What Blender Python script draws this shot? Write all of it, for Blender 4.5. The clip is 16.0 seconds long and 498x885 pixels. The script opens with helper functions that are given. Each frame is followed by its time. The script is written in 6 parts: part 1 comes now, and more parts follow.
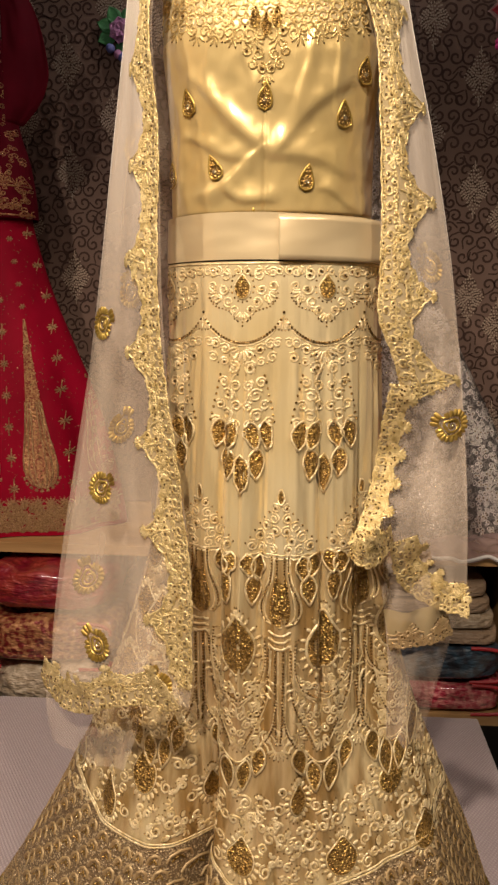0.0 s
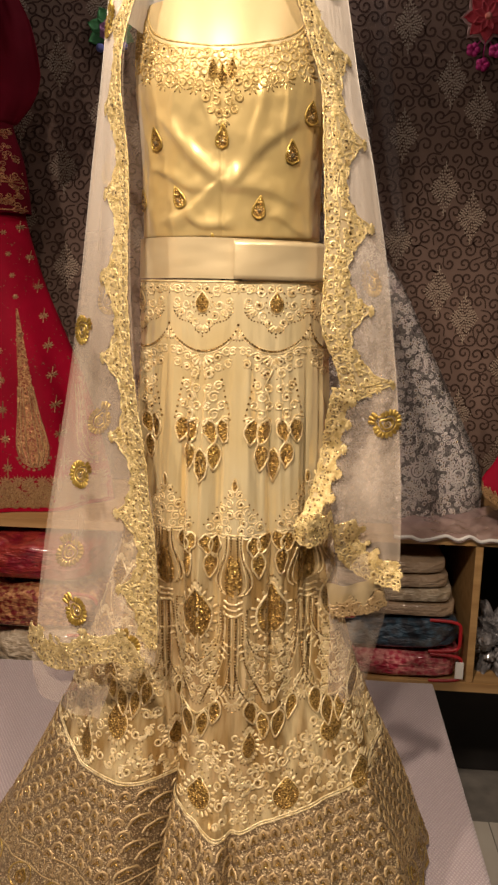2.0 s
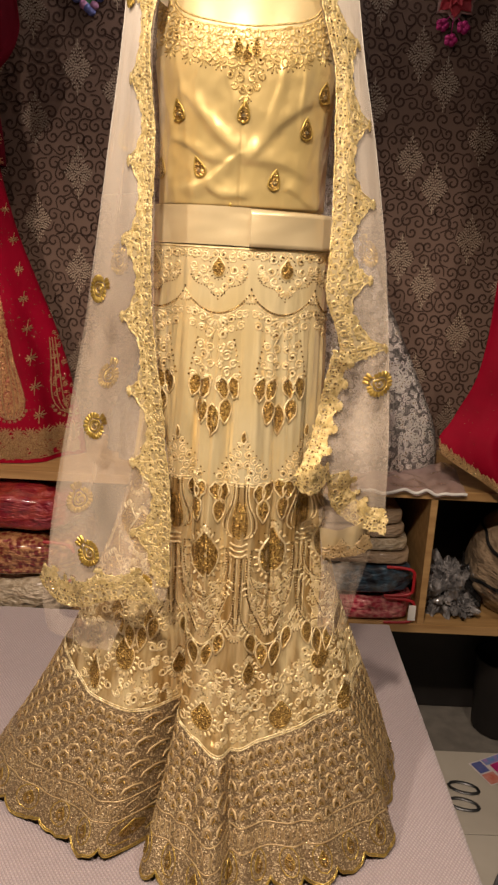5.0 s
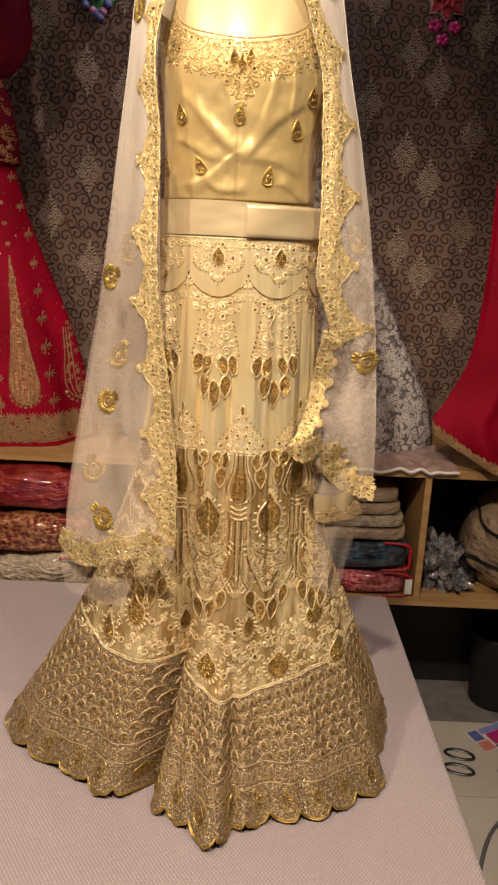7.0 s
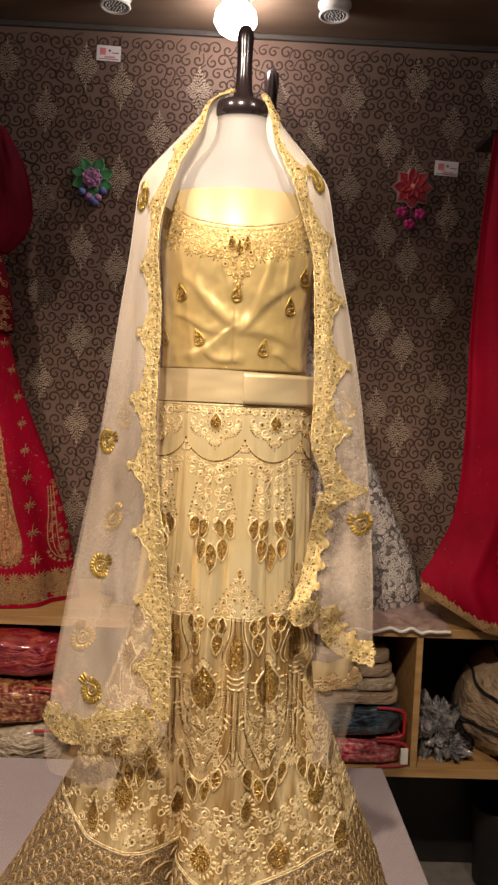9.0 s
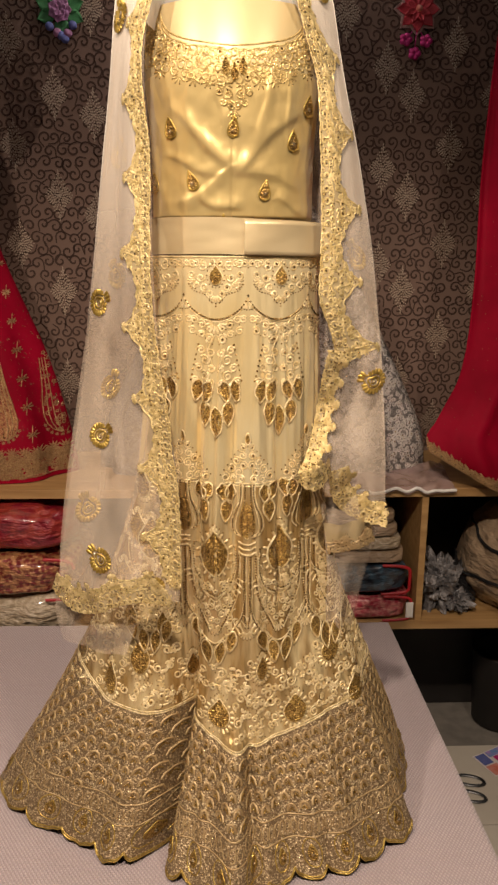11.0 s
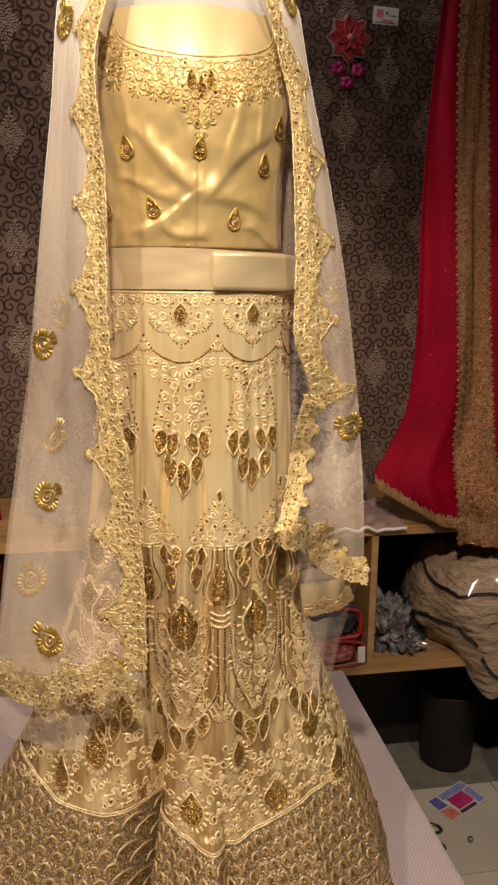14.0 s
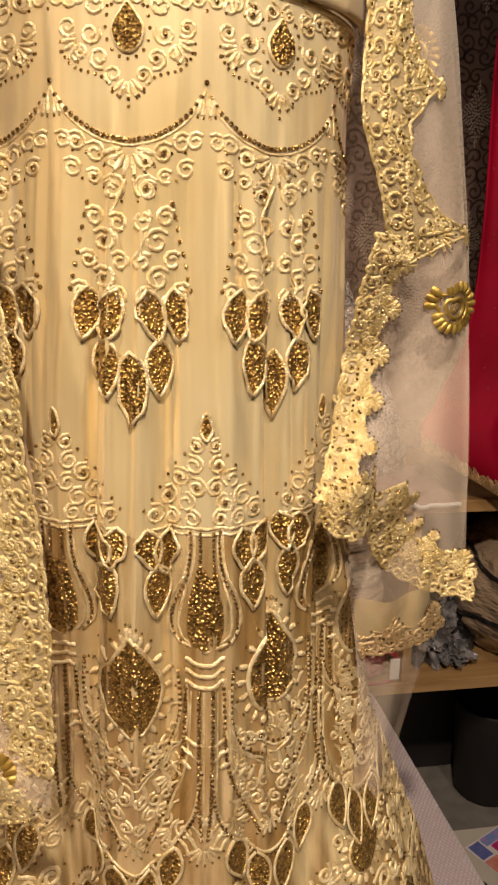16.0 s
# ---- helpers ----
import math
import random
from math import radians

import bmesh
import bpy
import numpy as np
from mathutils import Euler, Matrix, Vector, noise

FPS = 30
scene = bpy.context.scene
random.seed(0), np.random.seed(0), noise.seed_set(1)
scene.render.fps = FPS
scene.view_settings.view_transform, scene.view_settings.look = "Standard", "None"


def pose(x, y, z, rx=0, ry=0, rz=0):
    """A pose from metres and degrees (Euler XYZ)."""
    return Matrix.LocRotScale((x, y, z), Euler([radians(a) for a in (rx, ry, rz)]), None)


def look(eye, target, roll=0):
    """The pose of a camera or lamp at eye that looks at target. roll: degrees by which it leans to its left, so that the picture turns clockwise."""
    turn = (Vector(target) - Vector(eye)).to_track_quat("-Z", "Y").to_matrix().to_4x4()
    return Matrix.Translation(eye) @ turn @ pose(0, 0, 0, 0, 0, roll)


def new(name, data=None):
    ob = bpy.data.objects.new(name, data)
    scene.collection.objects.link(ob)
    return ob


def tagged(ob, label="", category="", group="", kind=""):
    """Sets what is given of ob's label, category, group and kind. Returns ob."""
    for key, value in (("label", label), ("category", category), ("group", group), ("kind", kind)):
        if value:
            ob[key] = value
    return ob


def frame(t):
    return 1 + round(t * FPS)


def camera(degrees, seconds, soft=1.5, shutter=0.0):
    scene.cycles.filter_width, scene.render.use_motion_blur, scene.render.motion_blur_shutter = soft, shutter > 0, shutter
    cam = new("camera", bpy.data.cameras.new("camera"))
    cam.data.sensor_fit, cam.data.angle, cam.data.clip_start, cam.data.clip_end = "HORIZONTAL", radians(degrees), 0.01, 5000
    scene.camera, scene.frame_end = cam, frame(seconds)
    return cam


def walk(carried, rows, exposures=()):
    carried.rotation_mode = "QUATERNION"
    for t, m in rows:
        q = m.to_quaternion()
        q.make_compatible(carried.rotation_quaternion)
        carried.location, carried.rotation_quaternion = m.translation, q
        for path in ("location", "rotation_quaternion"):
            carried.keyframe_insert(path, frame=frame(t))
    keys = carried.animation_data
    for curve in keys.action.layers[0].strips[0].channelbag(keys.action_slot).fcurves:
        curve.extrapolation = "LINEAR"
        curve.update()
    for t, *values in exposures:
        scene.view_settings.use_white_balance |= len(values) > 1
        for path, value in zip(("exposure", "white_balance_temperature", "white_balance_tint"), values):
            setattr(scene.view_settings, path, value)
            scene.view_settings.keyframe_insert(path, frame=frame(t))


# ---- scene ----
cam = camera(37.0, 16.0, soft=2.4)
PATH = [
    (0, (0.095, 0.094, 1.421), (-0.075, 2.055, 1.066), 0.1),
    (0.5, (0.118, 0.015, 1.425), (-0.191, 1.949, 1.018), -0.5),
    (1, (0.134, -0.01, 1.431), (-0.208, 1.915, 1.012), 0.1),
    (1.5, (0.156, -0.037, 1.449), (-0.052, 1.905, 1.015), 1.3),
    (2, (0.155, -0.017, 1.47), (-0.009, 1.931, 1.046), 0.8),
    (2.5, (0.203, 0.002, 1.481), (-0.095, 1.941, 1.094), 0.0),
    (3, (0.149, -0.021, 1.46), (-0.177, 1.88, 0.931), 0.0),
    (3.5, (0.059, -0.018, 1.448), (0.06, 1.91, 0.918), 1.5),
    (3.7, (0.029, 0.0, 1.457), (0.1, 1.925, 0.918), 3.3),
    (5.8, (0.07, -0.186, 1.495), (0.054, 1.753, 1.006), 2.9),
    (6, (0.067, -0.197, 1.5), (0.046, 1.747, 1.03), 2.9),
    (6.5, (0.074, -0.214, 1.498), (0.075, 1.725, 1.005), 3.1),
    (7, (0.074, -0.217, 1.477), (0.073, 1.708, 0.937), 2.5),
    (7.5, (0.062, -0.2, 1.464), (0.06, 1.725, 0.923), 1.9),
    (8, (0.049, -0.202, 1.482), (0.069, 1.781, 1.224), 1.5),
    (8.1, (0.046, -0.205, 1.482), (0.072, 1.784, 1.272), 1.5),
    (8.5, (0.037, -0.206, 1.493), (0.067, 1.789, 1.354), 1.8),
    (9, (0.036, -0.21, 1.492), (0.093, 1.784, 1.353), 2.4),
    (9.5, (0.035, -0.191, 1.479), (0.082, 1.793, 1.23), 2.3),
    (9.7, (0.031, -0.187, 1.472), (0.057, 1.789, 1.162), 2.3),
    (11.8, (0.009, -0.129, 1.468), (0.11, 1.807, 0.975), -0.6),
    (12, (0.001, -0.131, 1.471), (0.092, 1.808, 0.991), -0.5),
    (12.5, (-0.026, -0.111, 1.474), (0.075, 1.831, 1.005), -0.3),
    (13, (-0.051, -0.076, 1.475), (0.14, 1.863, 1.024), 0.2),
    (13.5, (-0.055, -0.046, 1.477), (0.219, 1.884, 1.03), 0.2),
    (14, (-0.054, -0.013, 1.478), (0.274, 1.916, 1.065), 0.5),
    (14.5, (-0.034, 0.05, 1.444), (0.316, 1.971, 1.013), 0.7),
    (15, (-0.009, 0.152, 1.371), (0.313, 2.062, 0.875), 0.5),
    (15.5, (0.019, 0.289, 1.328), (0.317, 2.198, 0.809), -0.6),
    (16, (0.009, 0.44, 1.317), (0.351, 2.353, 0.844), 1.5),
]
walk(cam, [(t, look(eye, target, roll)) for t, eye, target, roll in PATH],
     exposures=[(0, -0.10), (1, -0.06), (3.5, 0.03), (6.5, 0.06), (9, 0.0), (12.5, -0.04), (14, -0.10), (16, 0.05)])

# ---- light ----
world = bpy.data.worlds.new("world")
scene.world = world
world.use_nodes = True
world.node_tree.nodes["Background"].inputs[0].default_value = (0.55, 0.42, 0.32, 1)
world.node_tree.nodes["Background"].inputs[1].default_value = 0.03
scene.view_settings.exposure = 0.0


def lamp(name, at, to, watts, colour, size, spread=None):
    data = bpy.data.lights.new(name, "SPOT")
    data.energy, data.color, data.shadow_soft_size = watts, colour, size
    data.spot_size, data.spot_blend = radians(spread or 120), 0.6
    ob = new(name, data)
    ob.matrix_world = look(at, to)
    return ob


WARM = (1.0, 0.81, 0.65)
lamp("downlight_glow", (0.012, 1.86, 2.44), (0.02, 1.5, 0), 3.2, (1.0, 0.78, 0.62), 0.04, 150)
lamp("downlight_front_glow", (-0.13, -0.14, 2.49), (0.05, 1.0, 0.68), 124, WARM, 0.035, 84)
lamp("downlight_side_glow", (-0.80, 0.20, 2.49), (-0.20, 1.15, 0.6), 53, WARM, 0.035, 102)
lamp("downlight_aisle_glow", (0.80, 0.00, 2.49), (0.45, 1.15, 0.5), 36, WARM, 0.035, 94)


# ---- materials ----
class Mat:
    """A small helper round one node tree."""

    def __init__(self, name, colour=(0.5, 0.5, 0.5), rough=0.5, metal=0.0, spec=0.5):
        self.m = bpy.data.materials.new(name)
        self.m.use_nodes = True
        self.t = self.m.node_tree
        self.b = self.t.nodes["Principled BSDF"]
        self.set("Base Color", (*colour, 1))
        self.set("Roughness", rough)
        self.set("Metallic", metal)
        self.set("Specular IOR Level", spec)

    def set(self, key, value):
        self.b.inputs[key].default_value = value
        return self

    def node(self, kind, **values):
        n = self.t.nodes.new(kind)
        for k, v in values.items():
            n.inputs[k.replace("_", " ")].default_value = v
        return n

    def link(self, a, b):
        self.t.links.new(a, b)
        return self

    def coord(self, stretch=(1, 1, 1), turn=(0, 0, 0)):
        c = self.t.nodes.new("ShaderNodeTexCoord")
        m = self.t.nodes.new("ShaderNodeMapping")
        m.inputs["Scale"].default_value = stretch
        m.inputs["Rotation"].default_value = turn
        self.link(c.outputs["Object"], m.inputs[0])
        return m.outputs[0]

    def ramp(self, fac, stops):
        r = self.t.nodes.new("ShaderNodeValToRGB")
        e = r.color_ramp.elements
        while len(e) < len(stops):
            e.new(0.5)
        for el, (p, c) in zip(e, stops):
            el.position, el.color = p, (*c, 1)
        self.link(fac, r.inputs[0])
        return r.outputs[0]

    def noise(self, scale, detail=3, vec=None, rough=0.5):
        n = self.node("ShaderNodeTexNoise", Scale=scale, Detail=detail, Roughness=rough)
        self.link(vec or self.coord(), n.inputs["Vector"])
        return n.outputs["Fac"]

    def voronoi(self, scale, vec=None, out="Distance", feature="F1"):
        n = self.node("ShaderNodeTexVoronoi", Scale=scale)
        n.feature = feature
        self.link(vec or self.coord(), n.inputs["Vector"])
        return n.outputs[out]

    def wave(self, scale, vec=None, distortion=0.0):
        n = self.node("ShaderNodeTexWave", Scale=scale, Distortion=distortion)
        self.link(vec or self.coord(), n.inputs["Vector"])
        return n.outputs["Fac"]

    def mix(self, fac, a, b, blend="MIX"):
        n = self.t.nodes.new("ShaderNodeMix")
        n.data_type, n.blend_type = "RGBA", blend
        for k, v in ((0, fac), (6, a), (7, b)):
            if isinstance(v, (int, float)):
                n.inputs[k].default_value = v
            elif isinstance(v, tuple):
                n.inputs[k].default_value = (*v, 1)
            else:
                self.link(v, n.inputs[k])
        return n.outputs[2]

    def colour(self, out):
        return self.link(out, self.b.inputs["Base Color"])

    def rough(self, out):
        return self.link(out, self.b.inputs["Roughness"])

    def bump(self, height, strength=0.3, dist=0.002, normal=None):
        n = self.node("ShaderNodeBump", Strength=strength, Distance=dist)
        self.link(height, n.inputs["Height"])
        if normal:
            self.link(normal, n.inputs["Normal"])
        self.link(n.outputs[0], self.b.inputs["Normal"])
        return n.outputs[0]

    def sheer(self, alpha):
        """alpha: a number or an output; the rest is let through."""
        if isinstance(alpha, (int, float)):
            self.set("Alpha", alpha)
        else:
            self.link(alpha, self.b.inputs["Alpha"])
        return self


def mottled(name, a, b, scale, rough=0.5, metal=0.0, spec=0.5, bump=0.2, dist=0.002, fine=None):
    m = Mat(name, a, rough, metal, spec)
    m.colour(m.ramp(m.noise(scale, 4), [(0.35, a), (0.65, b)]))
    m.bump(m.noise(fine or scale * 8, 3), bump, dist)
    return m


def glitter(name, a, b, cell, metal=0.85, rough=0.25, tilt=0.9):
    """Sequins or beads too small to count: cells with facets of their own slope."""
    m = Mat(name, a, rough, metal)
    v = m.voronoi(cell, out="Color")
    sep = m.t.nodes.new("ShaderNodeSeparateColor")
    m.link(v, sep.inputs[0])
    m.colour(m.mix(sep.outputs[0], a, b))
    h = m.voronoi(cell)
    m.bump(h, tilt, 1.0 / cell)
    return m


def satin(name, a, b, rough=0.32, metal=0.4, pull=(5, 5, 1), depth=0.35):
    m = Mat(name, a, rough, metal, 0.5)
    m.colour(m.ramp(m.noise(7, 3), [(0.3, a), (0.7, b)]))
    m.set("Sheen Weight", 0.15)
    weave = m.wave(900, m.coord((0.3, 0.3, 1)))
    n = m.bump(m.noise(6, 2, m.coord(pull)), depth, 0.03)
    m.bump(weave, 0.05, 0.0005, n)
    return m


M = {}
M["satin"] = satin("champagne_satin", (0.84, 0.65, 0.31), (0.95, 0.80, 0.47), 0.25, 0.46, (6, 6, 0.4), 0.35)
M["blouse"] = satin("gold_satin", (0.64, 0.465, 0.17), (0.77, 0.59, 0.26), 0.29, 0.48, (3.2, 3.2, 2.4), 0.4)
M["band"] = satin("waistband_satin", (0.60, 0.47, 0.25), (0.72, 0.58, 0.34), 0.34, 0.4, (1, 1, 2.5), 0.3)
M["lining"] = satin("lining_satin", (0.44, 0.335, 0.155), (0.50, 0.39, 0.19), 0.4, 0.2, (1, 1, 1), 0.15)
M["thread"] = mottled("cream_gold_thread", (0.66, 0.49, 0.22), (0.93, 0.79, 0.48), 140, 0.30, 0.42, 0.5, 0.9, 0.0012, 900)
M["thread_dim"] = mottled("old_gold_thread", (0.34, 0.225, 0.10), (0.50, 0.36, 0.175), 60, 0.42, 0.3, 0.5, 0.5, 0.0006, 1500)
M["lace"] = mottled("lace_thread", (0.54, 0.39, 0.14), (0.87, 0.71, 0.36), 140, 0.30, 0.42, 0.5, 0.9, 0.0012, 900)
M["neck_work"] = mottled("neckline_gold_thread", (0.44, 0.30, 0.10), (0.76, 0.58, 0.25), 160, 0.28, 0.6, 0.5, 0.9, 0.0012, 900)
M["sequin"] = glitter("antique_gold_sequins", (0.17, 0.09, 0.02), (0.58, 0.38, 0.11), 420, 0.85, 0.32)
M["bead"] = glitter("dark_gold_beads", (0.17, 0.095, 0.028), (0.62, 0.42, 0.16), 700, 0.9, 0.25)
M["crystal"] = glitter("crystal_beads", (0.65, 0.5, 0.25), (0.95, 0.8, 0.5), 900, 0.9, 0.12)
M["trim"] = mottled("yellow_gold_trim", (0.32, 0.20, 0.035), (0.60, 0.42, 0.10), 60, 0.3, 0.6, 0.5, 0.5, 0.0006, 1200)

m = Mat("sequinned_border_net", (0.20, 0.13, 0.06), 0.42, 0.45)
cells = m.voronoi(520, out="Color")
sep = m.t.nodes.new("ShaderNodeSeparateColor")
m.link(cells, sep.inputs[0])
m.colour(m.ramp(sep.outputs[0], [(0.0, (0.19, 0.125, 0.062)), (0.7, (0.32, 0.225, 0.118)), (0.90, (0.80, 0.64, 0.38))]))
m.bump(m.voronoi(520), 0.8, 0.0018)
M["border"] = m

m = Mat("embroidered_net_painted_sheen", (0.50, 0.33, 0.12), 0.36, 0.25)
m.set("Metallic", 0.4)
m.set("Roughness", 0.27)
# Vertical stripes: net tone, plus satin highlights and fold shade put into the colour.
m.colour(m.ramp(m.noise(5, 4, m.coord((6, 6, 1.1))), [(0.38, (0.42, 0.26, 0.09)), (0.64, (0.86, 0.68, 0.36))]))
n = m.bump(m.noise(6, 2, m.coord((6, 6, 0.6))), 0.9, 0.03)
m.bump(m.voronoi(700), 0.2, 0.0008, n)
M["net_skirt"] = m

m = Mat("sheer_cream_net", (0.86, 0.71, 0.54), 0.6)
grid = m.noise(5, 3, m.coord((5, 5, 0.6)))
m.sheer(m.ramp(grid, [(0.3, (0.15, 0.15, 0.15)), (0.7, (0.33, 0.33, 0.33))]))
m.bump(m.voronoi(900), 0.2, 0.0006)
M["net"] = m
m = Mat("lace_ground_net", (0.70, 0.55, 0.28), 0.45, 0.2)
m.sheer(0.62)
m.bump(m.voronoi(700), 0.4, 0.0010)
M["lace_net"] = m
m = Mat("white_net_doubled", (0.86, 0.80, 0.70), 0.55)
sep = m.t.nodes.new("ShaderNodeSeparateXYZ")
m.link(m.coord(), sep.inputs[0])
span = m.node("ShaderNodeMapRange")
for k, val in ((1, 1.36), (2, 1.84), (3, 0.0), (4, 0.82)):
    span.inputs[k].default_value = val
m.link(sep.outputs[2], span.inputs[0])
m.sheer(span.outputs[0])
m.bump(m.noise(30, 2, m.coord((4, 4, 0.5))), 0.3, 0.01)
M["net_dense"] = m

M["mannequin"] = mottled("matt_white_shell", (0.33, 0.31, 0.285), (0.38, 0.36, 0.335), 6, 0.5, 0, 0.4, 0.05, 0.002, 40)
M["knob"] = mottled("black_lacquer", (0.018, 0.012, 0.012), (0.03, 0.02, 0.022), 10, 0.18, 0, 0.6, 0.03, 0.001)

m = Mat("mauve_woven_cloth", (0.40, 0.33, 0.33), 0.55, 0.0, 0.5)
m.set("Sheen Weight", 0.35)
big = m.ramp(m.noise(3.5, 4), [(0.3, (0.47, 0.385, 0.385)), (0.7, (0.60, 0.51, 0.50))])
weave = m.voronoi(230, m.coord((1, 0.5, 1), (0, 0, 0.6)))
rib_a = m.wave(62, m.coord((1, 1, 1), (0, 0, 0.62)))
rib_b = m.wave(62, m.coord((1, 1, 1), (0, 0, -0.62)))
ribs = m.mix(1.0, rib_a, rib_b, "MULTIPLY")
lit = m.mix(m.ramp(ribs, [(0.05, (0, 0, 0)), (0.5, (1, 1, 1))]), (0.38, 0.31, 0.315), big)
m.colour(m.mix(m.ramp(weave, [(0.2, (1, 1, 1)), (0.7, (0.6, 0.6, 0.6))]), (0.37, 0.30, 0.305), lit))
n = m.bump(ribs, 0.5, 0.003)
m.bump(weave, 0.4, 0.0015, n)
M["cloth"] = m

m = Mat("brown_wallpaper", (0.085, 0.066, 0.052), 0.7, 0.0, 0.15)
m.colour(m.ramp(m.noise(2.2, 5), [(0.3, (0.142, 0.089, 0.066)), (0.7, (0.184, 0.121, 0.093))]))
m.bump(m.noise(320, 3), 0.35, 0.001)
M["paper"] = m
M["curl"] = mottled("wallpaper_scroll_print", (0.046, 0.025, 0.018), (0.064, 0.037, 0.027), 5, 0.65, 0, 0.15, 0.2, 0.001, 300)
M["motif"] = mottled("wallpaper_medallion_print", (0.28, 0.21, 0.15), (0.37, 0.28, 0.20), 4, 0.5, 0.1, 0.5, 0.3, 0.001, 300)
m = Mat("ceiling_board", (0.23, 0.16, 0.11), 0.6)
m.colour(m.ramp(m.noise(2.5, 5, m.coord((1, 4, 1))), [(0.3, (0.12, 0.075, 0.05)), (0.7, (0.18, 0.12, 0.08))]))
m.bump(m.noise(50, 4, m.coord((1, 6, 1))), 0.2, 0.002)
M["ceiling"] = m
M["tile"] = mottled("pale_floor_tile", (0.52, 0.47, 0.39), (0.62, 0.57, 0.48), 3, 0.25, 0, 0.5, 0.05, 0.001, 60)
M["grout"] = mottled("grey_grout", (0.16, 0.145, 0.125), (0.22, 0.2, 0.17), 20, 0.8)
m = Mat("oak_board", (0.36, 0.21, 0.085), 0.42)
m.colour(m.ramp(m.noise(6, 5, m.coord((0.6, 8, 8))), [(0.3, (0.27, 0.145, 0.05)), (0.7, (0.44, 0.27, 0.11))]))
m.bump(m.noise(40, 4, m.coord((0.5, 10, 10))), 0.2, 0.001)
M["oak"] = m
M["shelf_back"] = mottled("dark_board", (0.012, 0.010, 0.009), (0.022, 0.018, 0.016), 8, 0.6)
M["dark_wall"] = mottled("dark_plaster", (0.05, 0.042, 0.036), (0.075, 0.062, 0.052), 3, 0.7)
M["table_wood"] = mottled("dark_table_wood", (0.06, 0.035, 0.02), (0.10, 0.06, 0.035), 6, 0.5)
M["red"] = mottled("crimson_georgette", (0.18, 0.0004, 0.010), (0.27, 0.0012, 0.017), 6, 0.65, 0, 0.08, 0.25, 0.001, 500)
# Serves the maroon veil and the bodice, whose crimson is darkened for shade.
M["red_dark"] = mottled("maroon_net_and_shaded_crimson", (0.060, 0.001, 0.005), (0.095, 0.003, 0.010), 6, 0.8, 0, 0.06, 0.25, 0.001, 500)
M["zari"] = glitter("antique_zari", (0.22, 0.11, 0.045), (0.56, 0.36, 0.17), 520, 0.6, 0.3)
M["zari_flat"] = glitter("zari_brocade", (0.20, 0.035, 0.02), (0.44, 0.25, 0.10), 260, 0.6, 0.35, 0.6)
M["silver"] = glitter("silver_sequins", (0.045, 0.038, 0.035), (0.34, 0.30, 0.28), 300, 0.6, 0.3)
M["silver_thread"] = glitter("silver_thread", (0.60, 0.54, 0.51), (0.92, 0.86, 0.82), 500, 0.8, 0.3)
m = Mat("smoky_net", (0.030, 0.015, 0.012), 0.6)
m.sheer(0.4)
M["stole"] = m


def packet(name, a, b, scale=18, metal=0.3):
    """Folded cloth seen through a clear bag."""
    m = Mat(name, a, 0.5, metal)
    rings = m.voronoi(scale * 2.0)
    mixed = m.mix(0.35, m.noise(scale * 2.5, 5), rings)
    m.colour(m.ramp(mixed, [(0.42, a), (0.6, b)]))
    m.set("Coat Weight", 1.0)
    m.set("Coat Roughness", 0.1)
    n = m.bump(m.noise(16, 3, m.coord((1, 1, 2.4)), 0.6), 0.8, 0.03)
    m.bump(m.voronoi(26), 0.35, 0.012, n)
    return m


M["pk_red"] = packet("red_brocade_in_bag", (0.20, 0.003, 0.014), (0.30, 0.03, 0.02), 14, 0.15)
M["pk_redgold"] = packet("red_gold_brocade_in_bag", (0.16, 0.010, 0.008), (0.42, 0.20, 0.08), 38)
M["pk_cream"] = packet("cream_brocade_in_bag", (0.36, 0.28, 0.18), (0.52, 0.43, 0.31), 30, 0.1)
M["pk_crimson"] = packet("crimson_cloth_in_bag", (0.26, 0.003, 0.03), (0.33, 0.010, 0.05), 8, 0.0)
M["pk_beige"] = packet("beige_cloth_in_bag", (0.32, 0.228, 0.145), (0.35, 0.252, 0.162), 8, 0.0)
M["pk_blue"] = packet("dark_blue_cloth_in_bag", (0.012, 0.018, 0.03), (0.03, 0.07, 0.11), 22, 0.1)
M["pk_pink"] = packet("pink_cloth_in_bag", (0.36, 0.02, 0.045), (0.55, 0.20, 0.18), 34, 0.1)
M["piping"] = mottled("red_piping", (0.30, 0.005, 0.010), (0.38, 0.012, 0.016), 20, 0.45)
M["plastic_black"] = packet("black_plastic", (0.004, 0.004, 0.0045), (0.010, 0.009, 0.009), 10, 0.0)
M["plastic_grey"] = packet("grey_plastic", (0.09, 0.085, 0.085), (0.24, 0.225, 0.22), 12, 0.0)
m = packet("clear_film", (0.42, 0.28, 0.26), (0.50, 0.36, 0.33), 14, 0.0)
m.sheer(0.55)
M["film"] = m
M["white"] = mottled("white_plastic", (0.62, 0.60, 0.56), (0.70, 0.68, 0.64), 12, 0.4)
M["card"] = mottled("white_card", (0.66, 0.60, 0.58), (0.74, 0.68, 0.66), 12, 0.6)
M["ink"] = mottled("dark_ink", (0.05, 0.03, 0.04), (0.08, 0.05, 0.06), 12, 0.6)
M["pink_ink"] = mottled("pink_ink", (0.60, 0.16, 0.18), (0.70, 0.26, 0.26), 30, 0.6)
M["petal_red"] = mottled("red_paper_petal", (0.34, 0.014, 0.026), (0.46, 0.035, 0.045), 30, 0.6)
M["petal_edge"] = mottled("petal_rim", (0.30, 0.17, 0.15), (0.40, 0.24, 0.20), 30, 0.6)
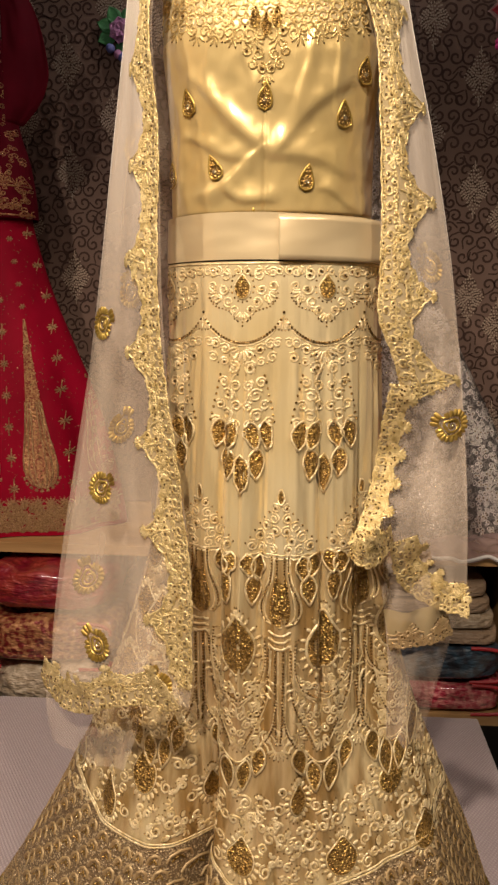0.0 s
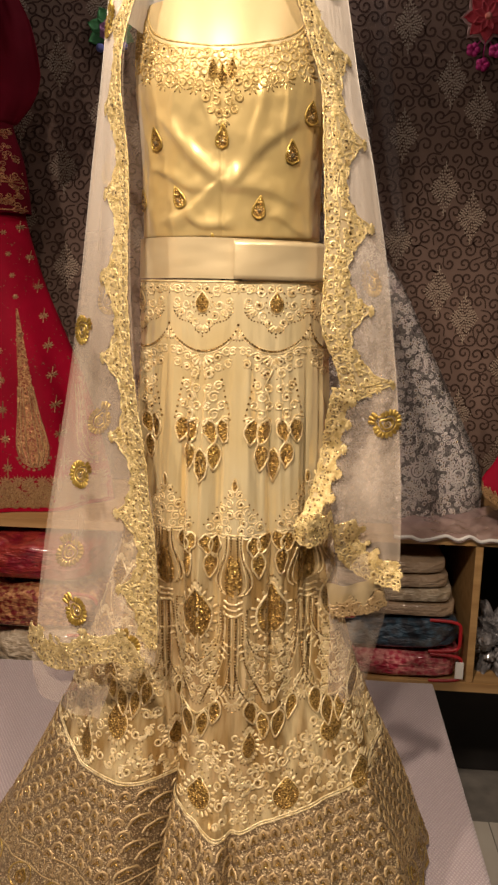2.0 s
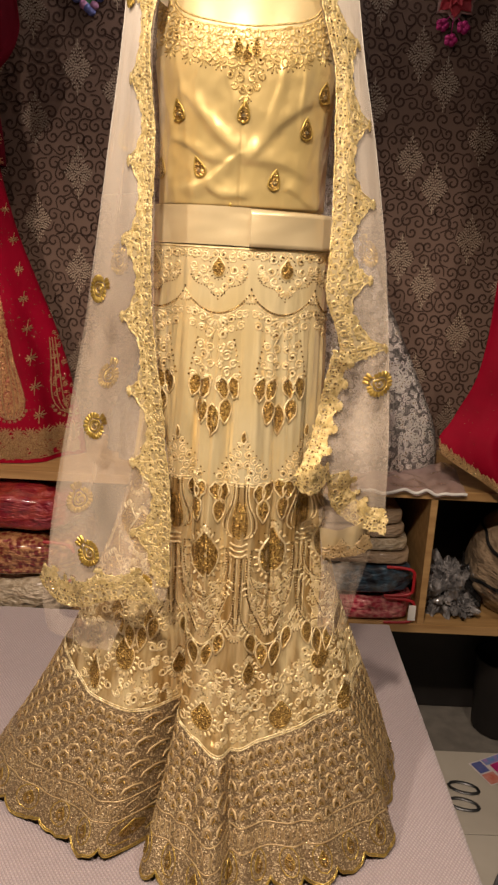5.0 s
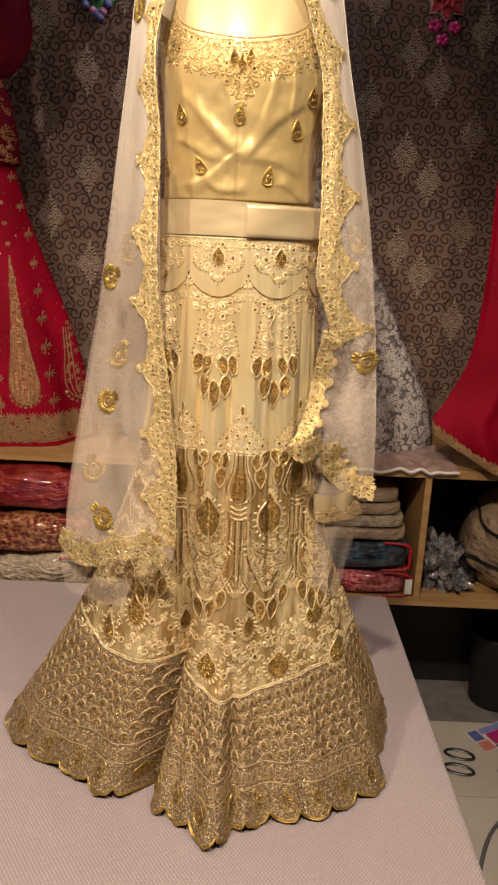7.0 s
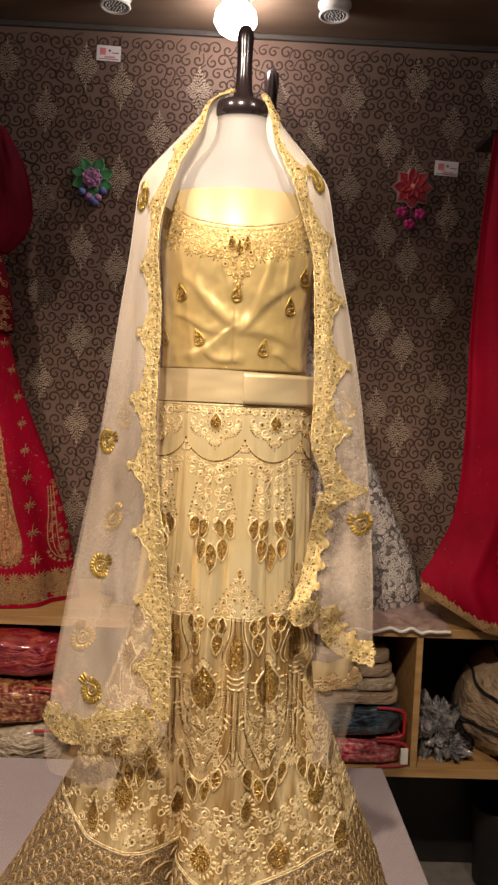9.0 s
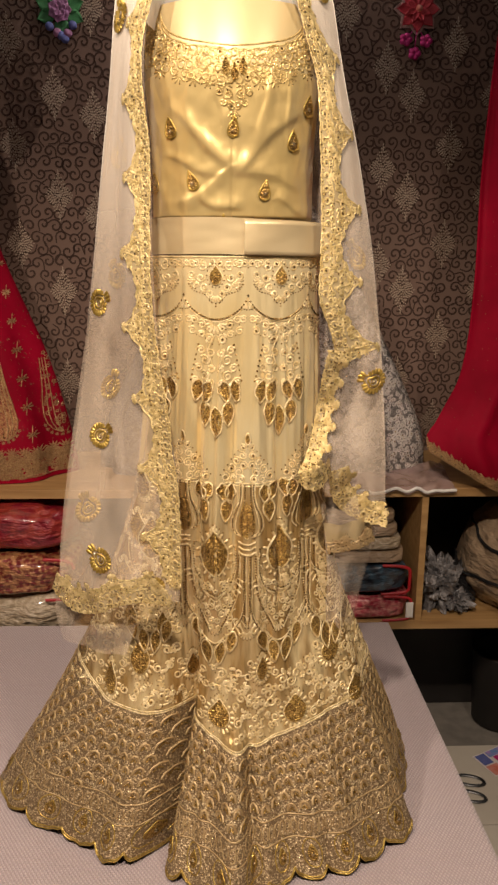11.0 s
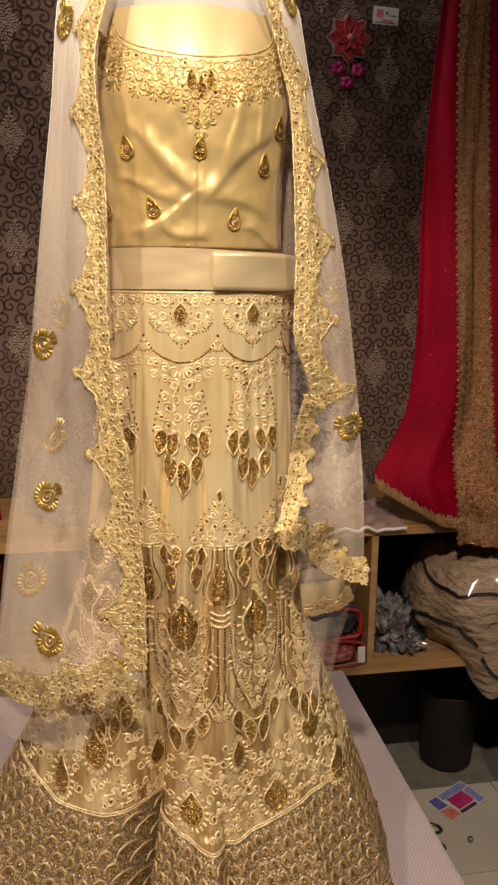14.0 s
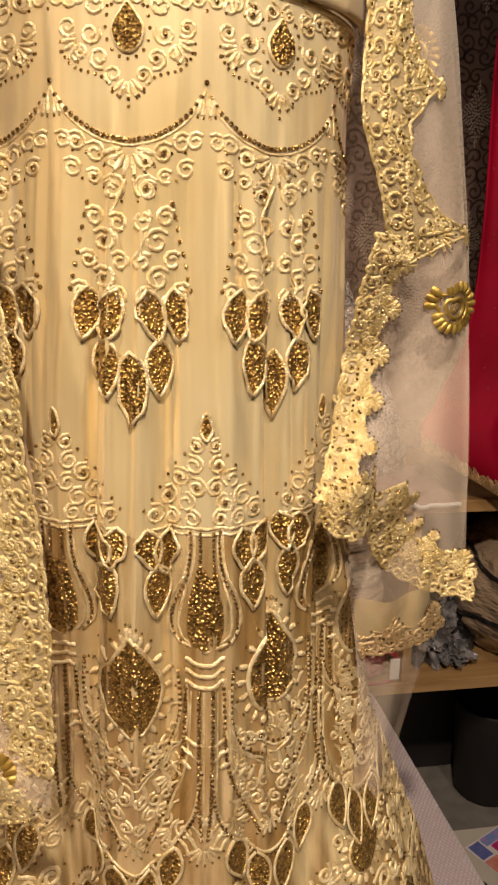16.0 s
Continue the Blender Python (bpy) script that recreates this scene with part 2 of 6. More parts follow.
M["magenta"] = mottled("magenta_felt", (0.40, 0.01, 0.13), (0.52, 0.03, 0.20), 30, 0.7)
M["mauve"] = mottled("mauve_felt", (0.30, 0.12, 0.26), (0.40, 0.20, 0.34), 40, 0.7)
M["green"] = mottled("green_felt", (0.03, 0.14, 0.045), (0.05, 0.22, 0.07), 30, 0.7)
M["blue"] = mottled("blue_felt", (0.08, 0.10, 0.30), (0.13, 0.15, 0.38), 30, 0.7)
M["steel"] = mottled("dull_steel", (0.30, 0.30, 0.30), (0.42, 0.42, 0.42), 20, 0.35, 0.9)
M["dark_steel"] = mottled("dark_steel", (0.06, 0.06, 0.06), (0.12, 0.12, 0.12), 20, 0.35, 0.8)
M["cable"] = mottled("grey_cable", (0.10, 0.10, 0.10), (0.14, 0.14, 0.14), 20, 0.5)
M["brown_leather"] = mottled("dark_brown_leatherette", (0.030, 0.014, 0.010), (0.05, 0.024, 0.016), 12, 0.4)
M["sky_ink"] = mottled("blue_print", (0.10, 0.30, 0.55), (0.40, 0.25, 0.55), 60, 0.4)
M["orange_ink"] = mottled("orange_print", (0.62, 0.16, 0.10), (0.65, 0.30, 0.25), 60, 0.4)
m = Mat("lamp_glass", (1, 1, 1), 0.3)
m.set("Emission Color", (1.0, 0.90, 0.86, 1)).set("Emission Strength", 30.0)
M["glow"] = m


# ---- mesh helpers ----
def mesh(name, verts, faces, mats, parent=None, label="", index=None, smooth=True):
    data = bpy.data.meshes.new(name)
    data.from_pydata([tuple(v) for v in verts], [], faces)
    for k in (mats if isinstance(mats, (list, tuple)) else [mats]):
        data.materials.append(M[k].m)
    if index is not None:
        data.polygons.foreach_set("material_index", index)
    if smooth:
        data.polygons.foreach_set("use_smooth", [True] * len(data.polygons))
    data.update()
    ob = new(name, data)
    if parent:
        ob.parent = parent
    if label:
        tagged(ob, label)
    return ob


def part(name, bm, material, parent, label=""):
    data = bpy.data.meshes.new(name)
    bm.to_mesh(data)
    bm.free()
    data.materials.append(M[material].m)
    ob = new(name, data)
    if parent:
        ob.parent = parent
    return tagged(ob, label)


def thing(name, at, label, category, group="", kind=""):
    ob = new(name)
    ob.empty_display_size = 0.05
    ob.location = at
    tagged(ob, label, category, group, kind)
    bpy.context.view_layer.update()
    return ob


def under(ob, parent):
    """Hang ob, built in world places, under a thing."""
    ob.parent = parent
    ob.matrix_parent_inverse = Matrix.Translation(parent.location).inverted()
    return ob


def box(lo, hi, bevel=0.003, seg=2):
    bm = bmesh.new()
    bmesh.ops.create_cube(bm, size=1)
    lo, hi = Vector(lo), Vector(hi)
    for v in bm.verts:
        v.co = Vector(((lo[i] + hi[i]) / 2 + v.co[i] * (hi[i] - lo[i]) for i in range(3)))
    if bevel:
        bmesh.ops.bevel(bm, geom=bm.edges[:], offset=bevel, segments=seg, affect="EDGES", profile=0.6)
    return bm


def grid_mesh(fn, nu, nv, closed=False):
    """fn(u, v) with u, v in 0..1; returns verts and quads."""
    cols = nu if closed else nu + 1
    verts = [fn(i / nu, j / nv) for j in range(nv + 1) for i in range(cols)]
    faces = []
    for j in range(nv):
        for i in range(nu):
            k = (i + 1) % cols
            faces.append((j * cols + i, j * cols + k, (j + 1) * cols + k, (j + 1) * cols + i))
    return verts, faces


def lathe(profile, n=32, at=(0, 0, 0), squash=1.0):
    verts, faces = [], []
    for r, z in profile:
        for i in range(n):
            a = 2 * math.pi * i / n
            verts.append((at[0] + r * math.cos(a), at[1] + squash * r * math.sin(a), at[2] + z))
    for j in range(len(profile) - 1):
        for i in range(n):
            k = (i + 1) % n
            faces.append((j * n + i, j * n + k, (j + 1) * n + k, (j + 1) * n + i))
    return verts, faces


def lerp(a, b, t):
    return a + (b - a) * t


def ease(t):
    t = min(1.0, max(0.0, t))
    return t * t * (3 - 2 * t)


def curve_at(points, x):
    """A smooth curve through (x, y...) rows in rising order of x."""
    n = len(points)
    if x <= points[0][0]:
        return points[0][1]
    if x >= points[-1][0]:
        return points[-1][1]
    i = max(k for k in range(n - 1) if points[k][0] <= x)
    (x0, y0), (x1, y1) = points[i][:2], points[i + 1][:2]
    def slope(k):
        if k <= 0 or k >= n - 1:
            return (points[min(k + 1, n - 1)][1] - points[max(k - 1, 0)][1]) / (points[min(k + 1, n - 1)][0] - points[max(k - 1, 0)][0])
        return (points[k + 1][1] - points[k - 1][1]) / (points[k + 1][0] - points[k - 1][0])
    h = x1 - x0
    t = (x - x0) / h
    m0, m1 = slope(i) * h, slope(i + 1) * h
    return (2 * t ** 3 - 3 * t ** 2 + 1) * y0 + (t ** 3 - 2 * t ** 2 + t) * m0 + (-2 * t ** 3 + 3 * t ** 2) * y1 + (t ** 3 - t ** 2) * m1


def smooth_path(points, step):
    """Points along a Catmull-Rom line through 2D points, about step apart."""
    out = []
    p = [Vector(q) for q in points]
    p = [2 * p[0] - p[1], *p, 2 * p[-1] - p[-2]]
    for i in range(1, len(p) - 2):
        a, b, c, d = p[i - 1:i + 3]
        n = max(2, round((c - b).length / step))
        for k in range(n):
            t = k / n
            out.append(0.5 * ((2 * b) + (c - a) * t + (2 * a - 5 * b + 4 * c - d) * t * t + (3 * b - a - 3 * c + d) * t ** 3))
    out.append(p[-2])
    return out


def wob(x, y, z, s):
    return noise.noise(Vector((x, y, z)) * s)


# ---- the room ----
WALL_Y, CEIL_Z, TABLE_Z = 2.10, 2.556, 0.56
X0, X1, Y0 = -2.2, 2.4, -2.0


def slab(name, lo, hi, material, label, category):
    ob = part(name, box(lo, hi, 0), material, None)
    return tagged(ob, label, category, kind="structure")


wall = slab("wall_north", (X0, WALL_Y, 0), (X1, WALL_Y + 0.12, CEIL_Z), "paper", "dark brown wallpaper with scrolls and pale medallions", "wall")
slab("wall_south", (X0, Y0 - 0.12, 0), (X1, Y0, CEIL_Z), "dark_wall", "plain dark plaster wall behind the aisle", "wall")
slab("wall_west", (X0 - 0.12, Y0, 0), (X0, WALL_Y, CEIL_Z), "dark_wall", "plain dark plaster side wall", "wall")
slab("wall_east", (X1, Y0, 0), (X1 + 0.12, WALL_Y, CEIL_Z), "dark_wall", "plain dark plaster side wall", "wall")
slab("ceiling", (X0, Y0, CEIL_Z), (X1, WALL_Y + 0.12, CEIL_Z + 0.1), "ceiling", "brown board ceiling with faint grain", "ceiling")
floor = slab("floor", (X0, Y0, -0.1), (X1, WALL_Y, -0.004), "grout", "pale grey floor tiles with thin joints", "floor")
trim = part("trim", box((X0, WALL_Y - 0.014, CEIL_Z - 0.016), (X1, WALL_Y - 0.001, CEIL_Z - 0.001), 0.003), "dark_wall", None)
tagged(trim, "thin dark strip between wallpaper and ceiling", "trim", kind="structure")


def flat_ribbon(pts, width, y, verts, faces):
    """A flat printed line on the wall; pts are (x, z)."""
    base = len(verts)
    n = len(pts)
    for i, p in enumerate(pts):
        a, b = pts[max(i - 1, 0)], pts[min(i + 1, n - 1)]
        dx, dz = b[0] - a[0], b[1] - a[1]
        l = math.hypot(dx, dz) or 1
        w = width * (0.55 + 0.45 * math.sin(math.pi * (i + 0.6) / (n + 0.2)))
        verts.append((p[0] - dz / l * w, y, p[1] + dx / l * w))
        verts.append((p[0] + dz / l * w, y, p[1] - dx / l * w))
    for i in range(n - 1):
        k = base + 2 * i
        faces.append((k, k + 1, k + 3, k + 2))


def disc(x, z, rx, rz, y, verts, faces, turn=0.0, n=8):
    base = len(verts)
    for i in range(n):
        a = 2 * math.pi * i / n
        u, w = rx * math.cos(a), rz * math.sin(a)
        verts.append((x + u * math.cos(turn) - w * math.sin(turn), y, z + u * math.sin(turn) + w * math.cos(turn)))
    faces.append(tuple(range(base, base + n)))


def wallpaper():
    rng = random.Random(4)
    verts, faces = [], []
    step = 0.034
    for i in range(int(2.6 / step)):
        for j in range(int(1.75 / step) + 1):
            x = -1.25 + (i + 0.5 * (j % 2)) * step + rng.uniform(-0.005, 0.005)
            z = 0.84 + j * step + rng.uniform(-0.005, 0.005)
            if z > CEIL_Z - 0.03:
                continue
            a0, hand = rng.uniform(0, 6.28), rng.choice((-1, 1))
            big = rng.uniform(0.85, 1.1) * step * 0.52
            pts = []
            for k in range(15):
                t = k / 14
                r = big * (1 - 0.82 * t)
                a = a0 + hand * t * 7.0
                pts.append((x + r * math.cos(a), z + r * math.sin(a)))
            a = a0 - hand * 0.9
            pts.insert(0, (x + big * 1.45 * math.cos(a), z + big * 1.45 * math.sin(a)))
            flat_ribbon(pts, 0.0029, WALL_Y - 0.0012, verts, faces)
    ob = mesh("scroll_print", verts, faces, "curl", wall, "darker scroll print on the wallpaper", smooth=False)
    tagged(ob, kind="stuff")

    def medallion(cx, cz, verts, faces):
        y = WALL_Y - 0.0022
        for ring, count, size in ((0.000, 1, 0.0045), (0.0070, 7, 0.0030), (0.0125, 13, 0.0026), (0.0180, 17, 0.0030), (0.0235, 25, 0.0026), (0.0290, 28, 0.0030), (0.0345, 34, 0.0024)):
            for k in range(count):
                a = 2 * math.pi * (k + 0.5 * (count % 2)) / count + ring * 97
                pinch = 1 + 0.36 * abs(math.sin(a)) ** 5
                lobe = 1 + 0.13 * math.cos(a * 4) * (ring / 0.0345) + 0.05 * math.cos(a * 12)
                x, z = cx + ring * math.cos(a) * 0.92 * lobe, cz + ring * math.sin(a) * 1.08 * pinch * lobe
                disc(x, z, size, size * 0.85, y, verts, faces, a, 6)
        for sgn in (1, -1):
            for k in range(3):
                disc(cx, cz + sgn * (0.053 + 0.007 * k), 0.0022 - 0.0004 * k, 0.004, y, verts, faces, 0, 6)

    verts, faces = [], []
    dx, dz = 0.1165, 0.267
    for lo, hi, x0, z0 in ((-1.3, -0.37, -0.432, 1.903), (-0.37, 0.507, -0.325, 1.850), (0.507, 1.4, 0.565, 1.912)):
        for i in range(-10, 11):
            x = x0 + i * dx
            if not lo < x < hi:
                continue
            for j in range(-5, 4):
                z = z0 + j * dz + (dz / 2 if i % 2 else 0)
                if 0.9 < z < CEIL_Z - 0.04:
                    medallion(x, z, verts, faces)
    tagged(mesh("medallion_print", verts, faces, "motif", wall, "pale lacy medallions printed on the wallpaper", smooth=False), kind="stuff")


wallpaper()

# ---- shelf along the wall ----
SHELF_Y, TOP_Z, LOW_Z = 1.70, 0.885, 0.505
shelf = thing("display_shelf", (0, 1.9, 0), "long oak display shelf with open dark compartments", "shelf")
under(part("top_board", box((-1.5, SHELF_Y, TOP_Z - 0.024), (1.6, WALL_Y - 0.002, TOP_Z), 0.002), "oak", None), shelf)
under(part("lower_board", box((-1.5, SHELF_Y, LOW_Z - 0.026), (1.6, WALL_Y - 0.022, LOW_Z), 0.002), "oak", None), shelf)
# Near-black down to the floor, its colour standing for the shade under the boards.
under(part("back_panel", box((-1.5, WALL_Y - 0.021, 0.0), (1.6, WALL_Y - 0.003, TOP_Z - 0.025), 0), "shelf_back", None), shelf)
for x in (-1.49, -0.92, -0.15, 0.565, 1.25, 1.59):
    under(part("divider", box((x - 0.009, SHELF_Y + 0.001, LOW_Z + 0.0005), (x + 0.009, WALL_Y - 0.022, TOP_Z - 0.0245), 0.0015), "oak", None), shelf)
for x in (-1.49, -0.15, 1.25, 1.59):
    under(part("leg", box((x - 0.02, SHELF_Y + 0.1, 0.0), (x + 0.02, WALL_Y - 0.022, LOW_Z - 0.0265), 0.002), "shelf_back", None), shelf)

# ---- table with its cloth ----
TX0, TX1, TY0, TY1 = -1.25, 0.46, 0.10, 1.60
table = thing("display_table", (-0.4, 0.85, 0), "low wooden display table under a mauve cloth", "table")
under(part("tabletop", box((TX0 + 0.01, TY0 + 0.01, TABLE_Z - 0.035), (TX1 - 0.012, TY1 - 0.01, TABLE_Z - 0.006), 0.004), "table_wood", None), table)
for x in (TX0 + 0.08, TX1 - 0.09):
    for y in (TY0 + 0.08, TY1 - 0.09):
        under(part("leg", box((x - 0.03, y - 0.03, 0), (x + 0.03, y + 0.03, TABLE_Z - 0.0355), 0.004), "table_wood", None), table)


def tablecloth():
    """Flat on top, a soft rolled edge and a falling skirt."""
    drop = 0.34
    def side(lo, hi, n):
        rim = []
        for k in range(1, 9):
            rim.append((0.012 * math.sin(k / 8 * math.pi / 2), -0.012 * (1 - math.cos(k / 8 * math.pi / 2))))
        fall = [(0.012 + 0.02 * ease(k / 10), -0.012 - drop * k / 10) for k in range(1, 11)]
        out = rim + fall
        mids = [(lerp(lo, hi, k / n), 0.0) for k in range(n + 1)]
        return [(lo - d, h) for d, h in reversed(out)] + mids + [(hi + d, h) for d, h in out]
    xs, ys = side(TX0 + 0.012, TX1 - 0.012, 90), side(TY0 + 0.012, TY1 - 0.012, 80)
    verts, faces = [], []
    for y, hy in ys:
        for x, hx in xs:
            h = min(hx, hy)
            ripple = 0.0022 * wob(x, y, 0, 3.2) + 0.0008 * wob(x, y, 3, 11)
            fx = fy = 0.0
            if hx < -0.02:
                fx = 0.012 * math.sin(y * 21 + 1.3 * wob(0, y, 1, 3)) * min(1, -hx / drop)
            if hy < -0.02:
                fy = 0.012 * math.sin(x * 19 + 1.1 * wob(x, 0, 1, 3)) * min(1, -hy / drop)
            verts.append((x + fx, y + fy, TABLE_Z + h + (ripple if h > -0.005 else 0) - 0.0015))
    n = len(xs)
    for j in range(len(ys) - 1):
        for i in range(n - 1):
            faces.append((j * n + i, j * n + i + 1, (j + 1) * n + i + 1, (j + 1) * n + i))
    ob = mesh("tablecloth", verts, faces, "cloth")
    s = ob.modifiers.new("thick", "SOLIDIFY")
    s.thickness, s.offset = 0.002, -1
    tagged(ob, "mauve grey woven cloth spread over the table", "tablecloth")


tablecloth()


# ---- ceiling lamps ----
def downlight(x, y, lit, label):
    t = thing("downlight", (x, y, CEIL_Z), label, "ceiling light", "round ceiling downlights")
    v, f = lathe([(0.0, 0.0), (0.046, 0.0), (0.046, -0.006), (0.040, -0.008), (0.040, -0.026), (0.043, -0.030), (0.040, -0.034), (0.034, -0.032), (0.032, -0.022), (0.0, -0.022)], 36)
    mesh("housing", v, f, "white", t)
    if lit:
        v, f = lathe([(0.0, -0.112), (0.024, -0.108), (0.046, -0.094), (0.058, -0.072), (0.055, -0.048), (0.0335, -0.027), (0.0, -0.0225)], 32)
        mesh("bulb", v, f, "glow", t, "glowing white bulb").visible_shadow = False
    else:
        v, f = lathe([(0.0, -0.030), (0.0315, -0.030), (0.0315, -0.0225), (0.0, -0.0225)], 28)
        mesh("grille", v, f, "dark_wall", t, "dark perforated grille")
        dots, fd = [], []
        for ring, n in ((0.008, 6), (0.017, 12), (0.026, 18)):
            for k in range(n):
                a = 6.283 * k / n
                vv, ff = lathe([(0.0, -0.0335), (0.0022, -0.0322), (0.0026, -0.0302)], 6, (ring * math.cos(a), ring * math.sin(a), 0))
                base = len(dots)
                dots += vv
                fd += [tuple(base + q for q in face) for face in ff]
        mesh("lens_dots", dots, fd, "white", t, "small pale lens cells")
    return t


downlight(-0.319, 1.915, False, "white round ceiling downlight, switched off")
downlight(0.281, 1.900, False, "white round ceiling downlight, switched off")
downlight(0.012, 1.880, True, "white round ceiling downlight, switched on")
for x, y in ((-0.13, -0.14), (-0.80, 0.20), (0.80, 0.00)):
    downlight(x, y, True, "white round ceiling downlight above the aisle, switched on")


# ---- the bridal dress: shapes ----
CX, CY = 0.048, 1.015
ANG = [-180, -135, -110, -88, -72, -52, -40, -33, -27, -18, -5, 6, 20, 45, 62, 74, 84, 105, 140, 180]
R_LOW = [.24, .25, .265, .290, .255, .212, .178, .104, .145, .162, .168, .172, .168, .192, .225, .222, .238, .240, .240, .24]
R_HEM = [.33, .35, .39, .425, .345, .290, .258, .160, .242, .262, .278, .288, .256, .292, .322, .288, .312, .325, .33, .33]


def periodic(vals, a):
    pts = list(zip(ANG, vals))
    pts = [(ANG[-2] - 360, vals[-2])] + pts + [(ANG[1] + 360, vals[1])]
    return curve_at(pts, a)


def oval(a, rx, ry):
    s, c = math.sin(radians(a)), math.cos(radians(a))
    return 1 / math.sqrt((s / rx) ** 2 + (c / ry) ** 2)


LEVELS = [1.522, 1.475, 1.31, 1.13, 0.96, 0.78, 0.563]


def skirt_radius(a, z):
    rs = []
    left = 0.012 * ease((-a - 50) / 40) if a < 0 else 0
    for lv in LEVELS:
        if lv > 1.5:
            r = oval(a, 0.128, 0.108)
        elif lv > 1.4:
            r = oval(a, 0.130, 0.107)
        elif lv > 1.2:
            r = oval(a, 0.125, 0.115) + 0.008 * math.exp(-((a + 82) / 24) ** 2)
        elif lv > 1.0:
            r = oval(a, 0.114, 0.130) + 0.040 * math.exp(-((a + 82) / 26) ** 2) + 0.020 * math.exp(-((a - 88) / 28) ** 2)
        elif lv > 0.9:
            r = oval(a, 0.128, 0.138) + 0.042 * math.exp(-((a - 86) / 24) ** 2) + left * 3 + 0.050 * math.exp(-((a + 78) / 24) ** 2) - 0.030 * math.exp(-((a + 36) / 7) ** 2)
        elif lv > 0.7:
            r = periodic(R_LOW, a)
        else:
            r = periodic(R_HEM, a)
        rs.append(r)
    pts = sorted(zip(LEVELS, rs))
    r = curve_at(pts, z)
    pleat = ease((1.42 - z) / 0.1) * ease((z - 0.9) / 0.1)
    ph = radians(a) * 13 + 1.6 * wob(a * 0.02, z * 0.35, 0, 4)
    tuck = 1 - abs(math.sin(ph * 0.5)) ** 0.6
    deep = 1 + 1.3 * ease((1.36 - z) / 0.14)
    r += pleat * deep * (0.004 - 0.0135 * tuck * (0.6 + 0.4 * wob(a * 0.05, 0, 7, 4))) + pleat * 0.006 * wob(a * 0.09, z * 0.45, 2, 4)
    flare = ease((1.16 - z) / 0.1) * ease((z - 0.76) / 0.1)
    r += flare * 0.0030 * math.sin(radians(a) * 17 + 2.0 * wob(a * 0.03, z * 0.4, 6, 4))
    # one pressed fold in the middle of the hem
    pressed = ease((0.82 - z) / 0.14)
    r += pressed * (0.014 * math.exp(-((a + 1.5) / 5) ** 2) - 0.030 * math.exp(-((a - 5.5) / 3) ** 2))
    low = ease((0.85 - z) / 0.2)
    r += low * 0.0075 * math.sin(radians(a) * 10 + 1.2 * wob(a * 0.01, 0, 0, 3) + 2) + low * 0.007 * wob(a * 0.04, z * 0.7, 5, 5)
    return r


def skirt_point(a, z, off=0.0):
    r = skirt_radius(a, z) + off
    return Vector((CX + r * math.sin(radians(a)), CY - r * math.cos(radians(a)), z))


def seam_z(a):
    """Where the brown border is sewn on."""
    return curve_at([(-180, 0.82), (-88, 0.835), (-60, 0.79), (-34, 0.785), (-24, 0.775), (3, 0.750), (30, 0.770), (62, 0.795), (90, 0.82), (180, 0.82)], a)


def hem_z(a):
    s = abs(math.sin(radians(a) * 17 + 0.4 * math.sin(radians(a) * 3)))
    return TABLE_Z + 0.003 + 0.016 * (1 - s ** 0.55) + 0.005 * abs(wob(a * 0.07, 0, 0, 4))


def panel(top, low, na, nz, off=0.0):
    def fn(u, v):
        a = -180 + 360 * u
        z0, z1 = (f(a) if callable(f) else f for f in (top, low))
        return skirt_point(a, lerp(z0, z1, v), off)
    return grid_mesh(fn, na, nz, True)


skirt = thing("lehenga_skirt", (CX, CY, TABLE_Z), "cream gold embroidered fishtail bridal skirt on a mannequin", "skirt")
v, f = panel(1.520, 1.4715, 160, 8, 0.0012)
v = [(x, y, z + 0.0015 * wob(x * 2, y, 0, 6) - 0.02 * (x - CX) * (1 if z > 1.49 else 0.3)) for x, y, z in v]
band = under(mesh("waistband", v, f, "band", None, "plain folded champagne satin waistband"), skirt)
v, f = grid_mesh(lambda u, w: skirt_point(lerp(4, 78, u), lerp(1.518, 1.472, w), 0.0032 + 0.0012 * math.sin(u * 7 + w * 2)) - Vector((0, 0, 0.02 * 0.09 * u)), 50, 8)
lap = under(mesh("waistband_lap", v, f, "band", None, "overlapping end of the satin waistband"), skirt)
sol = lap.modifiers.new("thick", "SOLIDIFY")
sol.thickness, sol.offset = 0.002, -1
v, f = panel(1.4705, 1.148, 240, 70)
under(mesh("satin_yoke", v, f, "satin", None, "gathered champagne satin"), skirt)
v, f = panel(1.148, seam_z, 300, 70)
under(mesh("flared_panel", v, f, "net_skirt", None, "gold net over satin with painted fold highlights"), skirt)
v, f = panel(seam_z, hem_z, 540, 44, 0.0012)
border = under(mesh("hem_border", v, f, "border", None, "brown gold sequinned scalloped border"), skirt)

# torso of mannequin and blouse
TORSO = [(1.480, .112, .078), (1.520, .112, .082), (1.60, .112, .090), (1.66, .115, .100), (1.70, .119, .104), (1.74, .120, .098), (1.79, .116, .084), (1.815, .112, .074)]


def torso_point(a, z, off=0.0):
    rx = curve_at([(p[0], p[1]) for p in TORSO], z) + off
    ry = curve_at([(p[0], p[2]) for p in TORSO], z) + off
    s, c = math.sin(radians(a)), math.cos(radians(a))
    sq = 1.0
    px = math.copysign(abs(s) ** sq, s) * rx
    py = math.copysign(abs(c) ** sq, c) * ry
    return Vector((0.042 + px, 1.005 - py, z))


